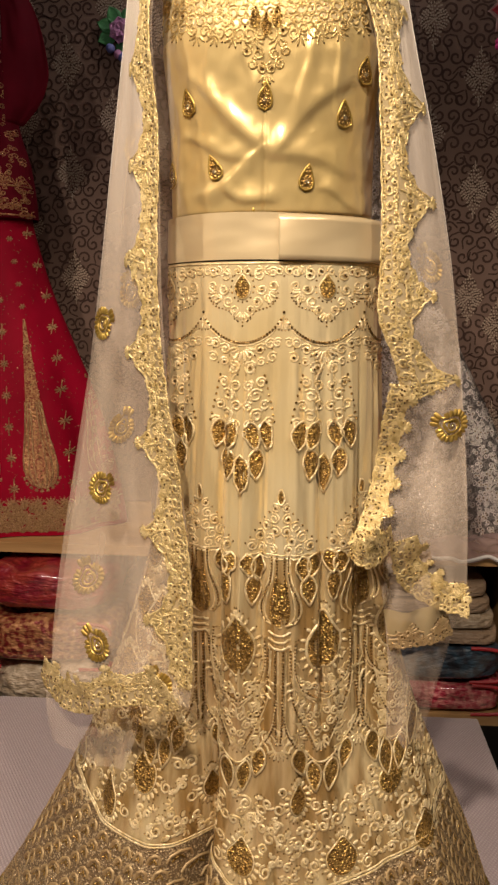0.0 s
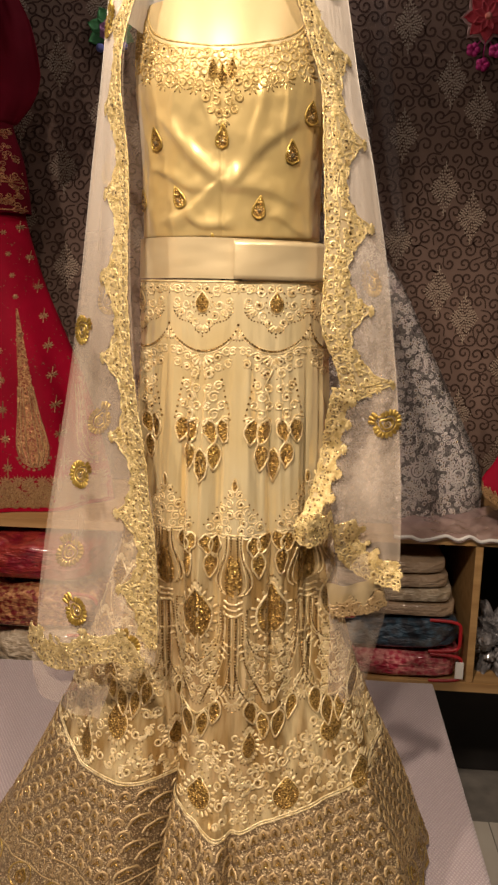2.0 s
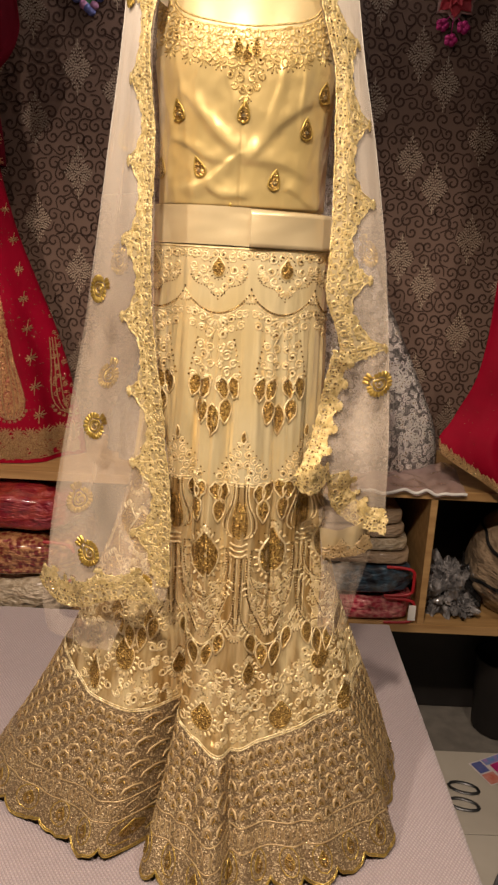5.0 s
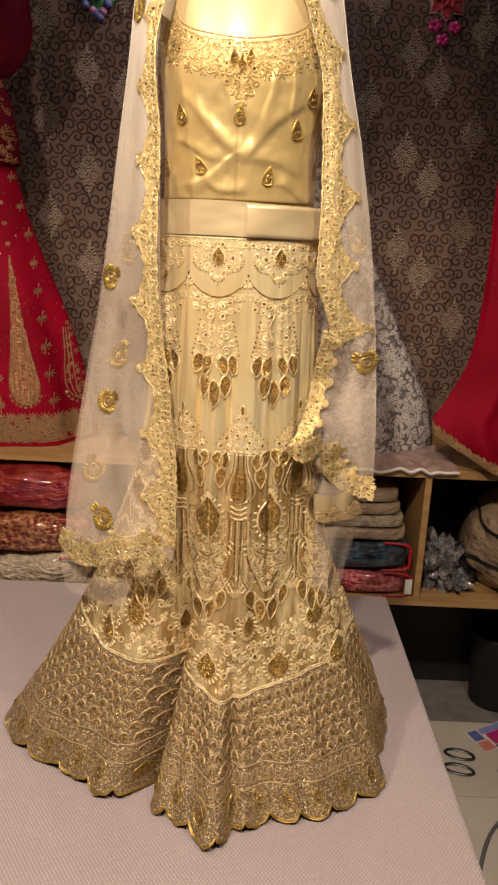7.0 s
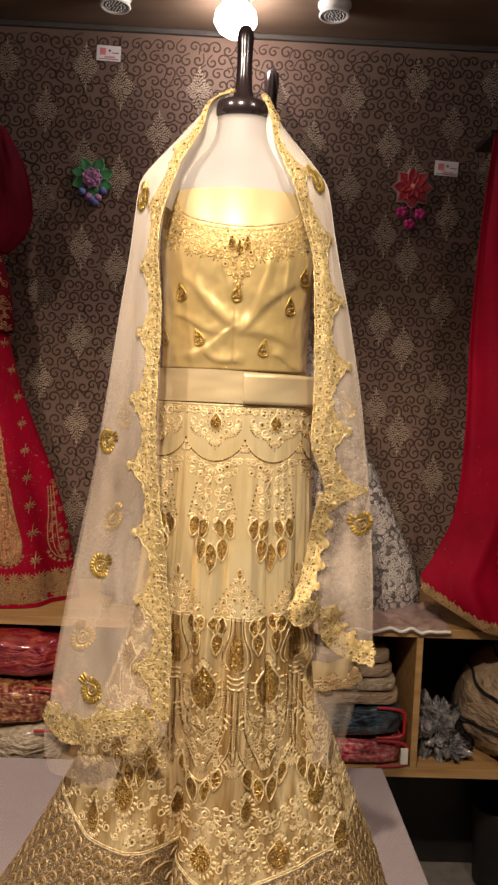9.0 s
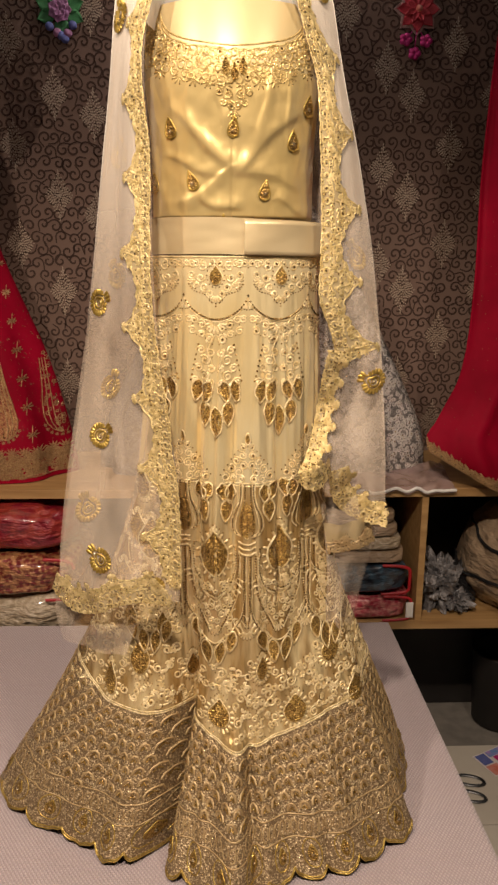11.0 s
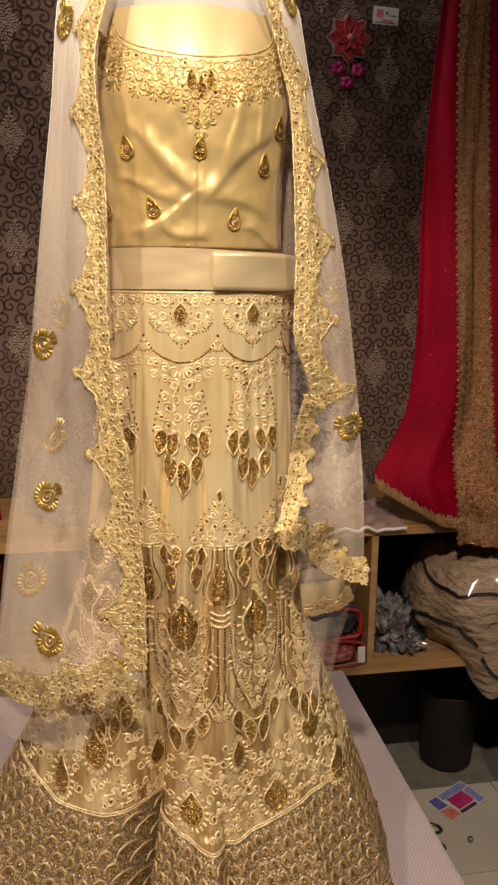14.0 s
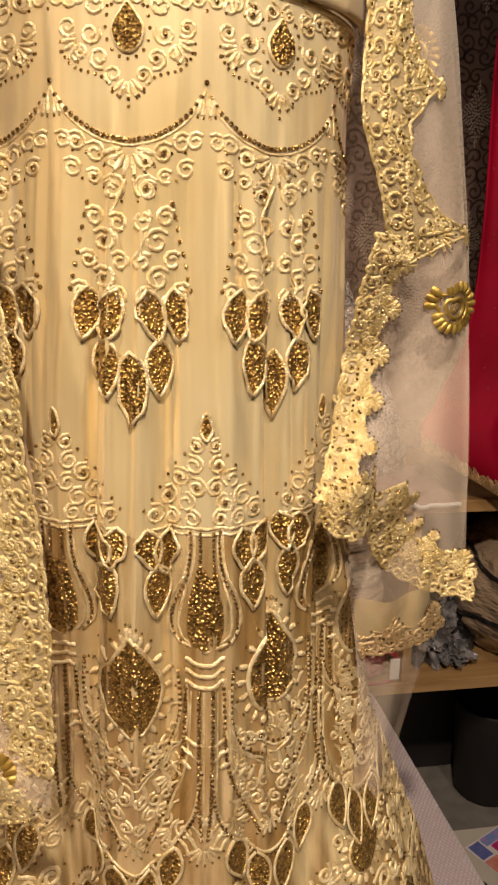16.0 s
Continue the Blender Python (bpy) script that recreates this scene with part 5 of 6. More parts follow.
def lace(at, length, lean, period, wide, seed, name="lace_border", label="scalloped cream gold lace edging", phase=0.0, narrow=0.46, slim=0.0, mats=("lace", "sequin", "bead", "crystal", "lace_net")):
    """Edging in (along, across): scallops on the far side, worked with scrolls, sprays and beads."""
    rng = random.Random(seed)

    def reach(t):
        u = (t / period + phase) % 1.0
        peak = 1 - abs(2 * u - 1)
        grow = lerp(1 - slim, 1, ease((t - 0.05) / 0.16)) * math.sqrt(max(0.04, min(1, (length - t) / 0.022)))
        return grow * wide * (narrow + (1 - narrow) * peak ** 2.3 + 0.035 * math.sin(u * 31))
    n = max(6, int(length / 0.004))
    s = Stitch(at)
    rows = 5
    pts = []
    for k in range(n + 1):
        t = length * k / n
        pts.append([at(t, reach(t) * j / rows) for j in range(rows + 1)])
    base = len(s.v)
    for row in pts:
        s.v += [p + nm * 0.0025 for p, nm in row]
    for k in range(n):
        for j in range(rows):
            a = base + k * (rows + 1) + j
            s.f.append((a, a + 1, a + rows + 2, a + rows + 1))
            s.i.append(4)
    lift = 0.0

    def raised(t, d):
        p, nm = at(t, d)
        return p + nm * 0.0027, nm
    s.at = raised
    s.line([(length * k / n, 0.0012 * math.sin(k * 1.3)) for k in range(n + 1)], 0.0012, 0, lift)
    s.line([(length * k / n, min(wide * narrow * 0.60, reach(length * k / n) * 0.6) + 0.0022 * math.sin(k * 0.55)) for k in range(n + 1)], 0.0011, 0, lift)
    s.line([(length * k / n, reach(length * k / n)) for k in range(n + 1)], 0.0012, 0, lift)
    for k in range(0, n + 1):
        t = length * k / n
        r = reach(t)
        lo = min(wide * narrow * 0.60, r * 0.6)
        if k % 4 == 0:
            s.bead(t, lo * 0.5, 0.0022, 3, lift, 7)
            s.curl(t, lo * 0.5, 0.0064, rng.uniform(0, 6), 1, 1.0, 0.0013, 0, False)
        if k % 2 == 0:
            for d in (0.10, 0.90):
                s.curl(t, lo * d, rng.uniform(0.0030, 0.0048), rng.uniform(0, 6), 1, 1.1, 0.0012, 0, True)
        if k % 2 == 0:
            q = 0.007 if ((t / period + phase) % 1.0) < 0.5 else -0.007
            if r - lo > 0.010 and k % 6 == 0:
                s.line([(t, lo + 0.004), (t + q * 0.4, (lo + r) / 2 + 0.002), (t + q, r - 0.001)], 0.0017, 0, lift, True)
            if r - lo > 0.008:
                for _ in range(3):
                    s.curl(t + rng.uniform(-.004, .004), rng.uniform(lo + 0.003, r - 0.003), rng.uniform(0.003, 0.0055), rng.uniform(0, 6), rng.choice((-1, 1)), 1.2, 0.0013, 0, rng.random() < 0.5)
            s.bead(t + q * 0.5, r + 0.001, 0.0019, 0, lift, 6)
        if k % 3 == 1:
            s.bead(t, rng.uniform(0.002, r - 0.003), 0.0013, 2, lift + 0.001)
        if k % 8 == 0:
            s.bead(t, r + 0.002, 0.0018, 3, lift)
    t = (0.5 - phase) % 1.0 * period
    while t < length:
        r = reach(t)
        s.spray(t, r * 0.62, 0.012, 0.3, 2.84, 7, 0.3, 0.0015)
        s.spray(t, r * 0.92, 0.008, 0.5, 2.64, 5, 0.1, 0.0020)
        for d in (-0.007, 0.007):
            s.curl(t + d, r * 0.5, 0.0055, 1.57, 1 if d > 0 else -1, 1.2, 0.0013)
        s.bead(t, r * 0.5, 0.0028, 3, lift, 8)
        t += period
    s.done(name, dupatta, label, mats)


def edge_map(sheet, z0, z1):
    """Along the inner edge from z0 down to z1, by arc length."""
    zs = [lerp(z0, z1, k / 200) for k in range(201)]
    arc, last = [0.0], sheet.point(0, zs[0])
    for z in zs[1:]:
        p = sheet.point(0, z)
        arc.append(arc[-1] + (p - last).length)
        last = p
    table_ = list(zip(arc, zs))

    def at(t, d):
        t = min(max(t, 0.0), arc[-1])
        k = min(len(zs) - 2, max(0, int(t / arc[-1] * 200)))
        while k > 0 and arc[k] > t:
            k -= 1
        while k < len(zs) - 2 and arc[k + 1] < t:
            k += 1
        z = lerp(zs[k], zs[k + 1], (t - arc[k]) / max(1e-9, arc[k + 1] - arc[k]))
        return sheet.at(d, z)
    return at, arc[-1]


at, length = edge_map(left, 1.955, 1.000)
lace(at, length, 1, 0.100, 0.060, 1, phase=0.25, narrow=0.50, slim=0.60)
at, length = edge_map(right, 1.950, 1.318)
lace(at, length, 1, 0.102, 0.074, 2, phase=0.15, narrow=0.46, slim=0.64)


def loose_lace(points, length_scale=1.0, wide=0.04, period=0.06, seed=5, up=(0, 0, 1), label="scalloped cream gold lace edging", narrow=0.55, dull=False):
    """Lace along a bent 3D line, its points towards up."""
    p3 = [Vector(p) for p in points]
    fine = []
    ext = [2 * p3[0] - p3[1], *p3, 2 * p3[-1] - p3[-2]]
    for i in range(1, len(ext) - 2):
        a, b, c, d = ext[i - 1:i + 3]
        for k in range(16):
            t = k / 16
            fine.append(0.5 * ((2 * b) + (c - a) * t + (2 * a - 5 * b + 4 * c - d) * t * t + (3 * b - a - 3 * c + d) * t ** 3))
    fine.append(p3[-1])
    arc = [0.0]
    for a, b in zip(fine, fine[1:]):
        arc.append(arc[-1] + (b - a).length)
    upv = Vector(up).normalized()

    def at(t, d):
        t = min(max(t, 0), arc[-1])
        k = 0
        while k < len(arc) - 2 and arc[k + 1] < t:
            k += 1
        p = fine[k].lerp(fine[k + 1], (t - arc[k]) / max(1e-9, arc[k + 1] - arc[k]))
        dirn = (fine[min(k + 2, len(fine) - 1)] - fine[max(k - 1, 0)]).normalized()
        across = (upv - dirn * upv.dot(dirn)).normalized()
        n = dirn.cross(across)
        n = n if n.y < 0 else -n
        return p + across * d + n * (0.002 * math.sin(t * 55 + d * 40) + 0.001 * math.sin(t * 130)), n
    mats = ("thread_dim", "sequin", "bead", "thread_dim", "net") if dull else ("lace", "sequin", "bead", "crystal", "lace_net")
    lace(at, arc[-1], 1, period, wide, seed, label=label, narrow=narrow, mats=mats)


loose_lace([(-.234, .930, .972), (-.200, .902, .950), (-.165, .880, .952), (-.130, .864, .972), (-.095, .852, .984), (-.048, .842, .982)], wide=0.044, period=0.042, seed=6, narrow=0.74)
loose_lace([(.182, .940, 1.338), (.176, .954, 1.290), (.169, .960, 1.238), (.158, .940, 1.192), (.140, .900, 1.160)], wide=0.027, period=0.034, seed=8, up=(1, 0, 0.1), narrow=0.76)
loose_lace([(.186, .938, 1.152), (.195, .952, 1.112), (.215, .960, 1.084), (.246, .957, 1.068), (.283, .950, 1.061)], wide=0.042, period=0.040, seed=9, up=(0.6, 0, 0.8), narrow=0.76)
loose_lace([(.138, .892, 1.153), (.160, .884, 1.143), (.188, .926, 1.158)], wide=0.034, period=0.030, seed=10, label="bunched end of the lace edging", narrow=0.7)


def flap():
    """The turned-up corner of lace under the right end."""
    def fn(u, w):
        x = lerp(.182, .258, u) + 0.010 * w
        z = 1.070 - 0.050 * w + 0.012 * u - 0.018 * math.sin(math.pi * u) * (1 - w) * 0.3
        return Vector((x, .938 - 0.012 * math.sin(math.pi * u) + 0.02 * u + 0.01 * w + 0.003 * math.sin(u * 14 + w * 3), z))
    v, f = grid_mesh(fn, 26, 16)
    under(mesh("turned_corner", v, f, "lace_net", None, "turned-up corner of the lace"), dupatta)
    loose_lace([fn(0.0, 1.0) + Vector((0, -.003, 0)), fn(0.35, 1.0) + Vector((0, -.003, 0)), fn(0.7, 1.0) + Vector((0, -.003, 0)), fn(1.0, 0.95) + Vector((0, -.003, 0))], wide=0.026, period=0.045, seed=12, label="dull wrong side of lace", dull=True)


flap()


def net_paisley(sheet, x, z, tilt, front=True, size=1.08):
    """Gold paisley: a bead heart in a comb of petals."""
    zc = z
    inner, outer = sheet.point(0, zc), sheet.point(1, zc)
    s = (x - inner.x) / (outer.x - inner.x)
    w = sheet.width(zc)
    d0 = s * w
    turn = 1 if outer.x > inner.x else -1

    def at(u, q):
        return sheet.at(d0 + turn * u, zc + q)
    st = Stitch(at)
    n = 19
    c, q = math.cos(tilt), math.sin(tilt)
    out = []
    for k in range(n):
        a = 6.2832 * k / n
        px, pz = 0.0115 * size * math.cos(a), 0.0115 * size * math.sin(a)
        if abs(a - math.pi / 2) < 0.5:
            pz *= 1.5
        out.append((px * c - pz * q, px * q + pz * c))
    for k, (a, b) in enumerate(out):
        l = math.hypot(a, b)
        st.line([(a, b), (a * 1.25, b * 1.25), (a * 1.55, b * 1.55)], 0.0030 * size, 0, 0.001, True)
    st.line(out + out[:1], 0.0014, 0, 0.0012)
    st.line([(a * 0.6, b * 0.6) for a, b in out] + [(out[0][0] * 0.6, out[0][1] * 0.6)], 0.0016, 0, 0.0012)
    for a, b in out:
        st.bead(a * 0.8, b * 0.8, 0.0012, 3, 0.001, 5)
    st.bead(0, 0, 0.0030, 3, 0.001, 8)
    st.curl(0, 0, 0.0055 * size, 0, 1, 1.2, 0.0012, 0, False)
    st.done("net_paisley", dupatta, "gold thread paisley", ("trim", "sequin", "bead", "crystal"))


for x, z, tilt in ((-.150, 1.403, -1.2), (-.154, 1.210, -1.0), (-.158, 1.022, 0.8), (-.112, 1.785, 0.2), (-.075, .995, 0.4)):
    net_paisley(left, x, z, tilt)
for x, z, tilt in ((.256, 1.287, 1.2), (.160, 1.825, 0.8)):
    net_paisley(right, x, z, tilt)
for x, z, tilt in ((-.125, 1.610, 0.1), (-.135, 1.440, 0.5), (-.150, 1.270, -0.5), (-.185, 1.085, 0.3)):
    net_paisley(back_left, x, z, tilt, False)
for x, z, tilt in ((.196, 1.655, -0.4), (.150, 1.575, 0.1), (.232, 1.470, 0.3)):
    net_paisley(back_right, x, z, tilt, False)


# ---- neighbouring gowns ----
def gown(name, label, category, at, profile, mat, bodice_mat, folds=9, seed=0, arc=360):
    """A standing gown: rows of (z, half width, half depth)."""
    t = thing(name, (at[0], at[1], profile[-1][0]), label, category)
    top, low = profile[0][0], profile[-1][0]
    rows = sorted(profile)

    def fn(u, w):
        a = 2 * math.pi * u
        z = lerp(top, low, w)
        rx = curve_at([(r[0], r[1]) for r in rows], z)
        ry = curve_at([(r[0], r[2]) for r in rows], z)
        k = 1 + 0.045 * ease(w * 1.3) * math.sin(a * folds + seed) + 0.03 * w * wob(math.cos(a), math.sin(a), z * 0.4 + seed, 2.5)
        return Vector((at[0] + rx * k * math.sin(a), at[1] - ry * k * math.cos(a), z))
    return t, fn


red_gown, red_fn = gown("red_gown", "crimson bridal gown with gold zari embroidery on the shelf", "gown", (-0.76, 1.90),
                        [(1.66, .168, .095), (1.60, .176, .10), (1.464, .213, .12), (1.338, .259, .14), (1.234, .297, .155), (1.117, .330, .17), (0.98, .360, .182), (0.90, .372, .186), (TOP_Z + 0.002, .373, .186)], "red", "zari", 9, 0.5)
v, f = grid_mesh(red_fn, 160, 50, True)
under(mesh("gown_skirt", v, f, "red", None, "crimson net skirt"), red_gown)


def red_top(u, w):
    a = 2 * math.pi * u
    z = lerp(2.04, 1.628, w)
    rx = curve_at([(1.628, .186), (1.68, .183), (1.76, .172), (1.84, .150), (1.92, .148), (2.00, .152), (2.04, .11)], z)
    return Vector((-0.76 + rx * math.sin(a), 1.90 - rx * 0.62 * math.cos(a), z))


# The maroon colour carries the shade that lies on the crimson bodice.
v, f = grid_mesh(red_top, 96, 40, True)
under(mesh("gown_bodice", v, f, "red_dark", None, "crimson bodice, coloured dark as in shade, covered in gold work"), red_gown)
on_red = Front([o for o in red_gown.children])
ZARI = ("zari", "zari_flat", "zari", "crystal")


def red_x(offset, z):
    """A gore line of the skirt: offset in metres at the hem, drawn in towards the waist."""
    return -0.70 + offset * curve_at([(0.88, 1.06), (1.0, 1.0), (1.4, 0.70), (1.64, 0.42)], z)


def red_cone(offset):
    """A tall teardrop of zari: filled ground, nested cords and scrolls."""
    rng = random.Random(int(offset * 1000) + 50)
    shape = [(1.000, 0.004), (1.012, .024), (1.040, .036), (1.080, .034), (1.130, .025), (1.200, .017), (1.290, .010), (1.400, .0015)]

    def half(z):
        return curve_at(shape, z)
    zs = [lerp(1.002, 1.395, (k / 15) ** 1.3) for k in range(16)]
    s = Stitch(on_red)
    s.field([(red_x(offset, z) + half(z), z) for z in zs] + [(red_x(offset, z) - half(z), z) for z in reversed(zs)], 1, 0.0015)
    for w in (1.05, 0.72, 0.38):
        for sg in (-1, 1):
            s.line([(red_x(offset, z) + sg * half(z) * w, z) for z in zs], 0.0016, 0, 0.002)
    for q in range(70):
        z = lerp(1.008, 1.34, rng.random() ** 1.7)
        s.curl(red_x(offset, z) + rng.uniform(-0.85, 0.85) * half(z), z, rng.uniform(0.004, 0.007), rng.uniform(0, 6), 1, 1.1, 0.0012, 0, False)
        if q % 4 == 0:
            s.bead(red_x(offset, z), z, 0.0022, 3, 0.002)
    for k in range(9):
        a = lerp(-2.9, -0.24, k / 8)
        s.spray(red_x(offset, 1.03) + 0.036 * math.cos(a), 1.034 + 0.034 * math.sin(a), 0.008, a - 0.5, a + 0.5, 3, 0.1, 0.0018, 0, False)
    if s.v:
        s.done("zari_teardrop", red_gown, "tall antique gold teardrop on crimson", ZARI)


def red_work():
    rng = random.Random(21)
    s = Stitch(on_red)
    for k in range(2600):
        x, z = rng.uniform(-0.95, -0.565), rng.uniform(1.632, 2.0)
        band = z < 1.70 or (z > 1.80 and abs(x + 0.72) < 0.06)
        if rng.random() < (0.7 if band else 0.30):
            s.curl(x, z, rng.uniform(0.004, 0.007), rng.uniform(0, 6.28), 1, 1.2, 0.0014, 0, False)
            if rng.random() < 0.25:
                s.bead(x, z, 0.0020, 3)
    for z in (1.634, 1.700):
        s.line([(-0.95 + 0.005 * k, z) for k in range(78)], 0.0020)
    for k in range(19):
        s.spray(-0.94 + 0.02 * k, 1.702, 0.016, 0.5, 2.6, 5, 0.1, 0.0018, 0, False)
    s.done("bodice_embroidery", red_gown, "dense antique gold scrolls", ("zari_flat", "zari_flat", "zari", "crystal"), "stuff")
    for k in range(-3, 3):
        red_cone(0.030 + 0.1345 * k)
    for k in range(-3, 3):
        for i in range(9):
            z = 1.585 - 0.073 * i + 0.01 * (k % 2)
            cx = red_x(0.097 + 0.1345 * k, z)
            size = 0.0075 + 0.0006 * i
            s = Stitch(on_red)
            s.spray(cx, z, size, 0, 5.5, 8, 0.15, 0.0019, 0, False)
            s.line([(cx, z + size * 2.0), (cx, z + size)], 0.0013)
            s.line([(cx, z - size), (cx, z - size * 1.8)], 0.0013)
            s.bead(cx, z, 0.0024, 3)
            if s.v:
                s.done("skirt_motif", red_gown, "small antique gold flower", ZARI)
    s = Stitch(on_red)
    for k in range(-3, 3):
        for i in range(4):
            z = 1.58 - 0.052 * i
            s.spray(red_x(0.030 + 0.1345 * k, z), z, 0.0065, 0, 5.2, 6, 0.1, 0.0016, 0, False)
    for k in range(1250):
        x, z = rng.uniform(-1.12, -0.39), rng.uniform(0.902, 0.962)
        s.curl(x, z, rng.uniform(0.005, 0.009), rng.uniform(0, 6), 1, 1.2, 0.0018, 0, False)
    x = -1.0
    while x < -0.39:
        s.spray(x, 0.960, 0.020, 0.7, 2.44, 5, 0.2, 0.0022)
        s.curl(x, 0.966, 0.008, 0, 1, 1.2, 0.0018, 0, False)
        x += 0.030
    for z in (0.900, 0.918, 0.960):
        s.line([(-1.0 + 0.006 * k, z) for k in range(104)], 0.0018)
    s.done("skirt_hem_embroidery", red_gown, "antique gold hem border", ZARI, "stuff")
    s = Stitch(on_red)
    for k in range(1700):
        x, z = rng.uniform(-1.0, -0.39), rng.uniform(0.95, 1.62)
        s.bead(x, z, rng.uniform(0.0009, 0.0019), 3, 0, 5)
    s.done("sequin_sprinkle", red_gown, "scattered bright sequins", ZARI, "stuff")


red_work()


def maroon_veil():
    """Dark red net hanging from the shoulder of the crimson gown."""
    def fn(u, w):
        z = lerp(2.16, 1.83, w)
        x = lerp(-0.60, curve_at([(1.83, -.578), (1.87, -.540), (1.91, -.518), (1.95, -.512), (2.06, -.535), (2.16, -.59)], z), u)
        return Vector((x, 1.80 + 0.05 * u + 0.004 * math.sin(u * 8 + 3 * w) + 0.003 * wob(u, w, 3, 5), z))
    v, f = grid_mesh(fn, 30, 40)
    ob = under(mesh("veil", v, f, "red_dark", None, "dark maroon net veil"), red_gown)
    s = ob.modifiers.new("thick", "SOLIDIFY")
    s.thickness = 0.003


maroon_veil()

silver_gown, silver_fn = gown("silver_gown", "silver sequinned flared gown with a dark stole on the shelf", "gown", (0.15, 1.92),
                              [(2.05, .05, .05), (1.95, .12, .08), (1.80, .13, .09), (1.62, .115, .085), (1.50, .200, .11), (1.44, .235, .12), (1.306, .297, .135), (1.15, .372, .15), (0.98, .445, .165), (TOP_Z + 0.002, .452, .17)], "silver", "silver", 11, 1.0)
v, f = grid_mesh(silver_fn, 150, 60, True)
under(mesh("gown_body", v, f, "silver", None, "silver sequin cloth"), silver_gown)
on_silver = Front(list(silver_gown.children))
SILV = ("silver_thread", "silver", "silver_thread", "crystal")


def silver_work():
    rng = random.Random(31)
    s = Stitch(on_silver)
    for k in range(4200):
        x, z = rng.uniform(0.20, 0.60), rng.uniform(0.895, 1.95)
        s.curl(x, z, rng.uniform(0.004, 0.0075), rng.uniform(0, 6.28), rng.choice((-1, 1)), 1.2, 0.0014)
        if rng.random() < 0.45:
            s.bead(x, z, 0.0024, 3)
    for x, z in ((0.53, 1.00), (0.46, 1.15), (0.42, 1.02)):
        for r in (0.012, 0.020):
            s.line([(x + r * math.cos(a * 0.45), z + r * math.sin(a * 0.45)) for a in range(15)], 0.0026)
        s.spray(x, z, 0.03, 0, 5.9, 14, 0.7, 0.0022)
    s.done("silver_embroidery", silver_gown, "raised silver scroll embroidery", SILV, "stuff")

    def knob():
        v, f = lathe([(0.0, 2.06), (.045, 2.06), (.045, 2.085), (.03, 2.10), (.016, 2.12), (.0165, 2.30), (.021, 2.345), (.019, 2.37), (.006, 2.385), (0, 2.386)], 24, (0.118, 1.92, 0))
        under(mesh("neck_knob", v, f, "knob", None, "black turned neck knob"), silver_gown)
    knob()

    def stole(u, w):
        z = lerp(2.36, 1.58, w)
        lo = curve_at([(1.36, .36), (1.50, .30), (1.90, .14), (2.15, .100), (2.36, .112)], z)
        hi = curve_at([(1.36, .425), (1.45, .395), (1.80, .335), (2.05, .300), (2.12, .278), (2.24, .175), (2.32, .140), (2.36, .122)], z)
        return Vector((lerp(lo, hi, u), 1.80 + 0.06 * u - 0.05 * ease((1.7 - z) / 0.5) + 0.008 * math.sin(u * 16 + 2 * w), z))
    v, f = grid_mesh(stole, 30, 60)
    ob = under(mesh("dark_stole", v, f, "stole", None, "smoky brown net stole"), silver_gown)


silver_work()

# crimson saree with a broad zari border
saree = thing("red_saree", (0.8, 1.70, TOP_Z), "crimson georgette saree draped over a stand, broad gold border", "saree")
S_IN = [(0.83, .61), (0.90, .615), (0.96, .575), (1.02, .559), (1.06, .588), (1.18, .645), (1.40, .668), (1.69, .674), (2.03, .695), (2.20, .71)]


def saree_point(u, z):
    x0 = curve_at(S_IN, z)
    x1 = curve_at([(0.83, 1.06), (1.2, 1.04), (2.2, .96)], z)
    x = lerp(x0, x1, u)
    fold = 0.022 * math.sin(u * 17 + 0.8 + 0.9 * wob(0, z, 0, 1.5)) * (0.4 + 0.6 * u) + 0.020 * wob(u * 2.6, z * 0.3, 3, 4)
    out = -0.050 * ease((1.12 - z) / 0.2) + 0.06 * ease((z - 1.0) / 1.0)
    return Vector((x, 1.735 + fold + out - 0.02 * math.sin(math.pi * u), z))


def saree_hem(u):
    return curve_at([(0.0, 0.985), (0.08, 0.955), (0.22, 0.900), (0.45, 0.868), (0.75, 0.842), (1.0, 0.850)], u)


v, f = grid_mesh(lambda u, w: saree_point(u, lerp(2.20, saree_hem(u), w)), 70, 90)
ob = under(mesh("drape", v, f, "red", None, "crimson georgette"), saree)
sol = ob.modifiers.new("thick", "SOLIDIFY")
sol.thickness = 0.003


def saree_col(z):
    """The border's inner and outer line as shares of the drape."""
    x0, x1 = curve_at(S_IN, z), curve_at([(0.83, 1.06), (1.2, 1.04), (2.2, .96)], z)
    a = curve_at([(0.83, .775), (1.47, .758), (2.03, .742), (2.2, .74)], z)
    b = curve_at([(0.83, .875), (1.47, .846), (2.03, .815), (2.2, .81)], z)
    return (a - x0) / (x1 - x0), (b - x0) / (x1 - x0)


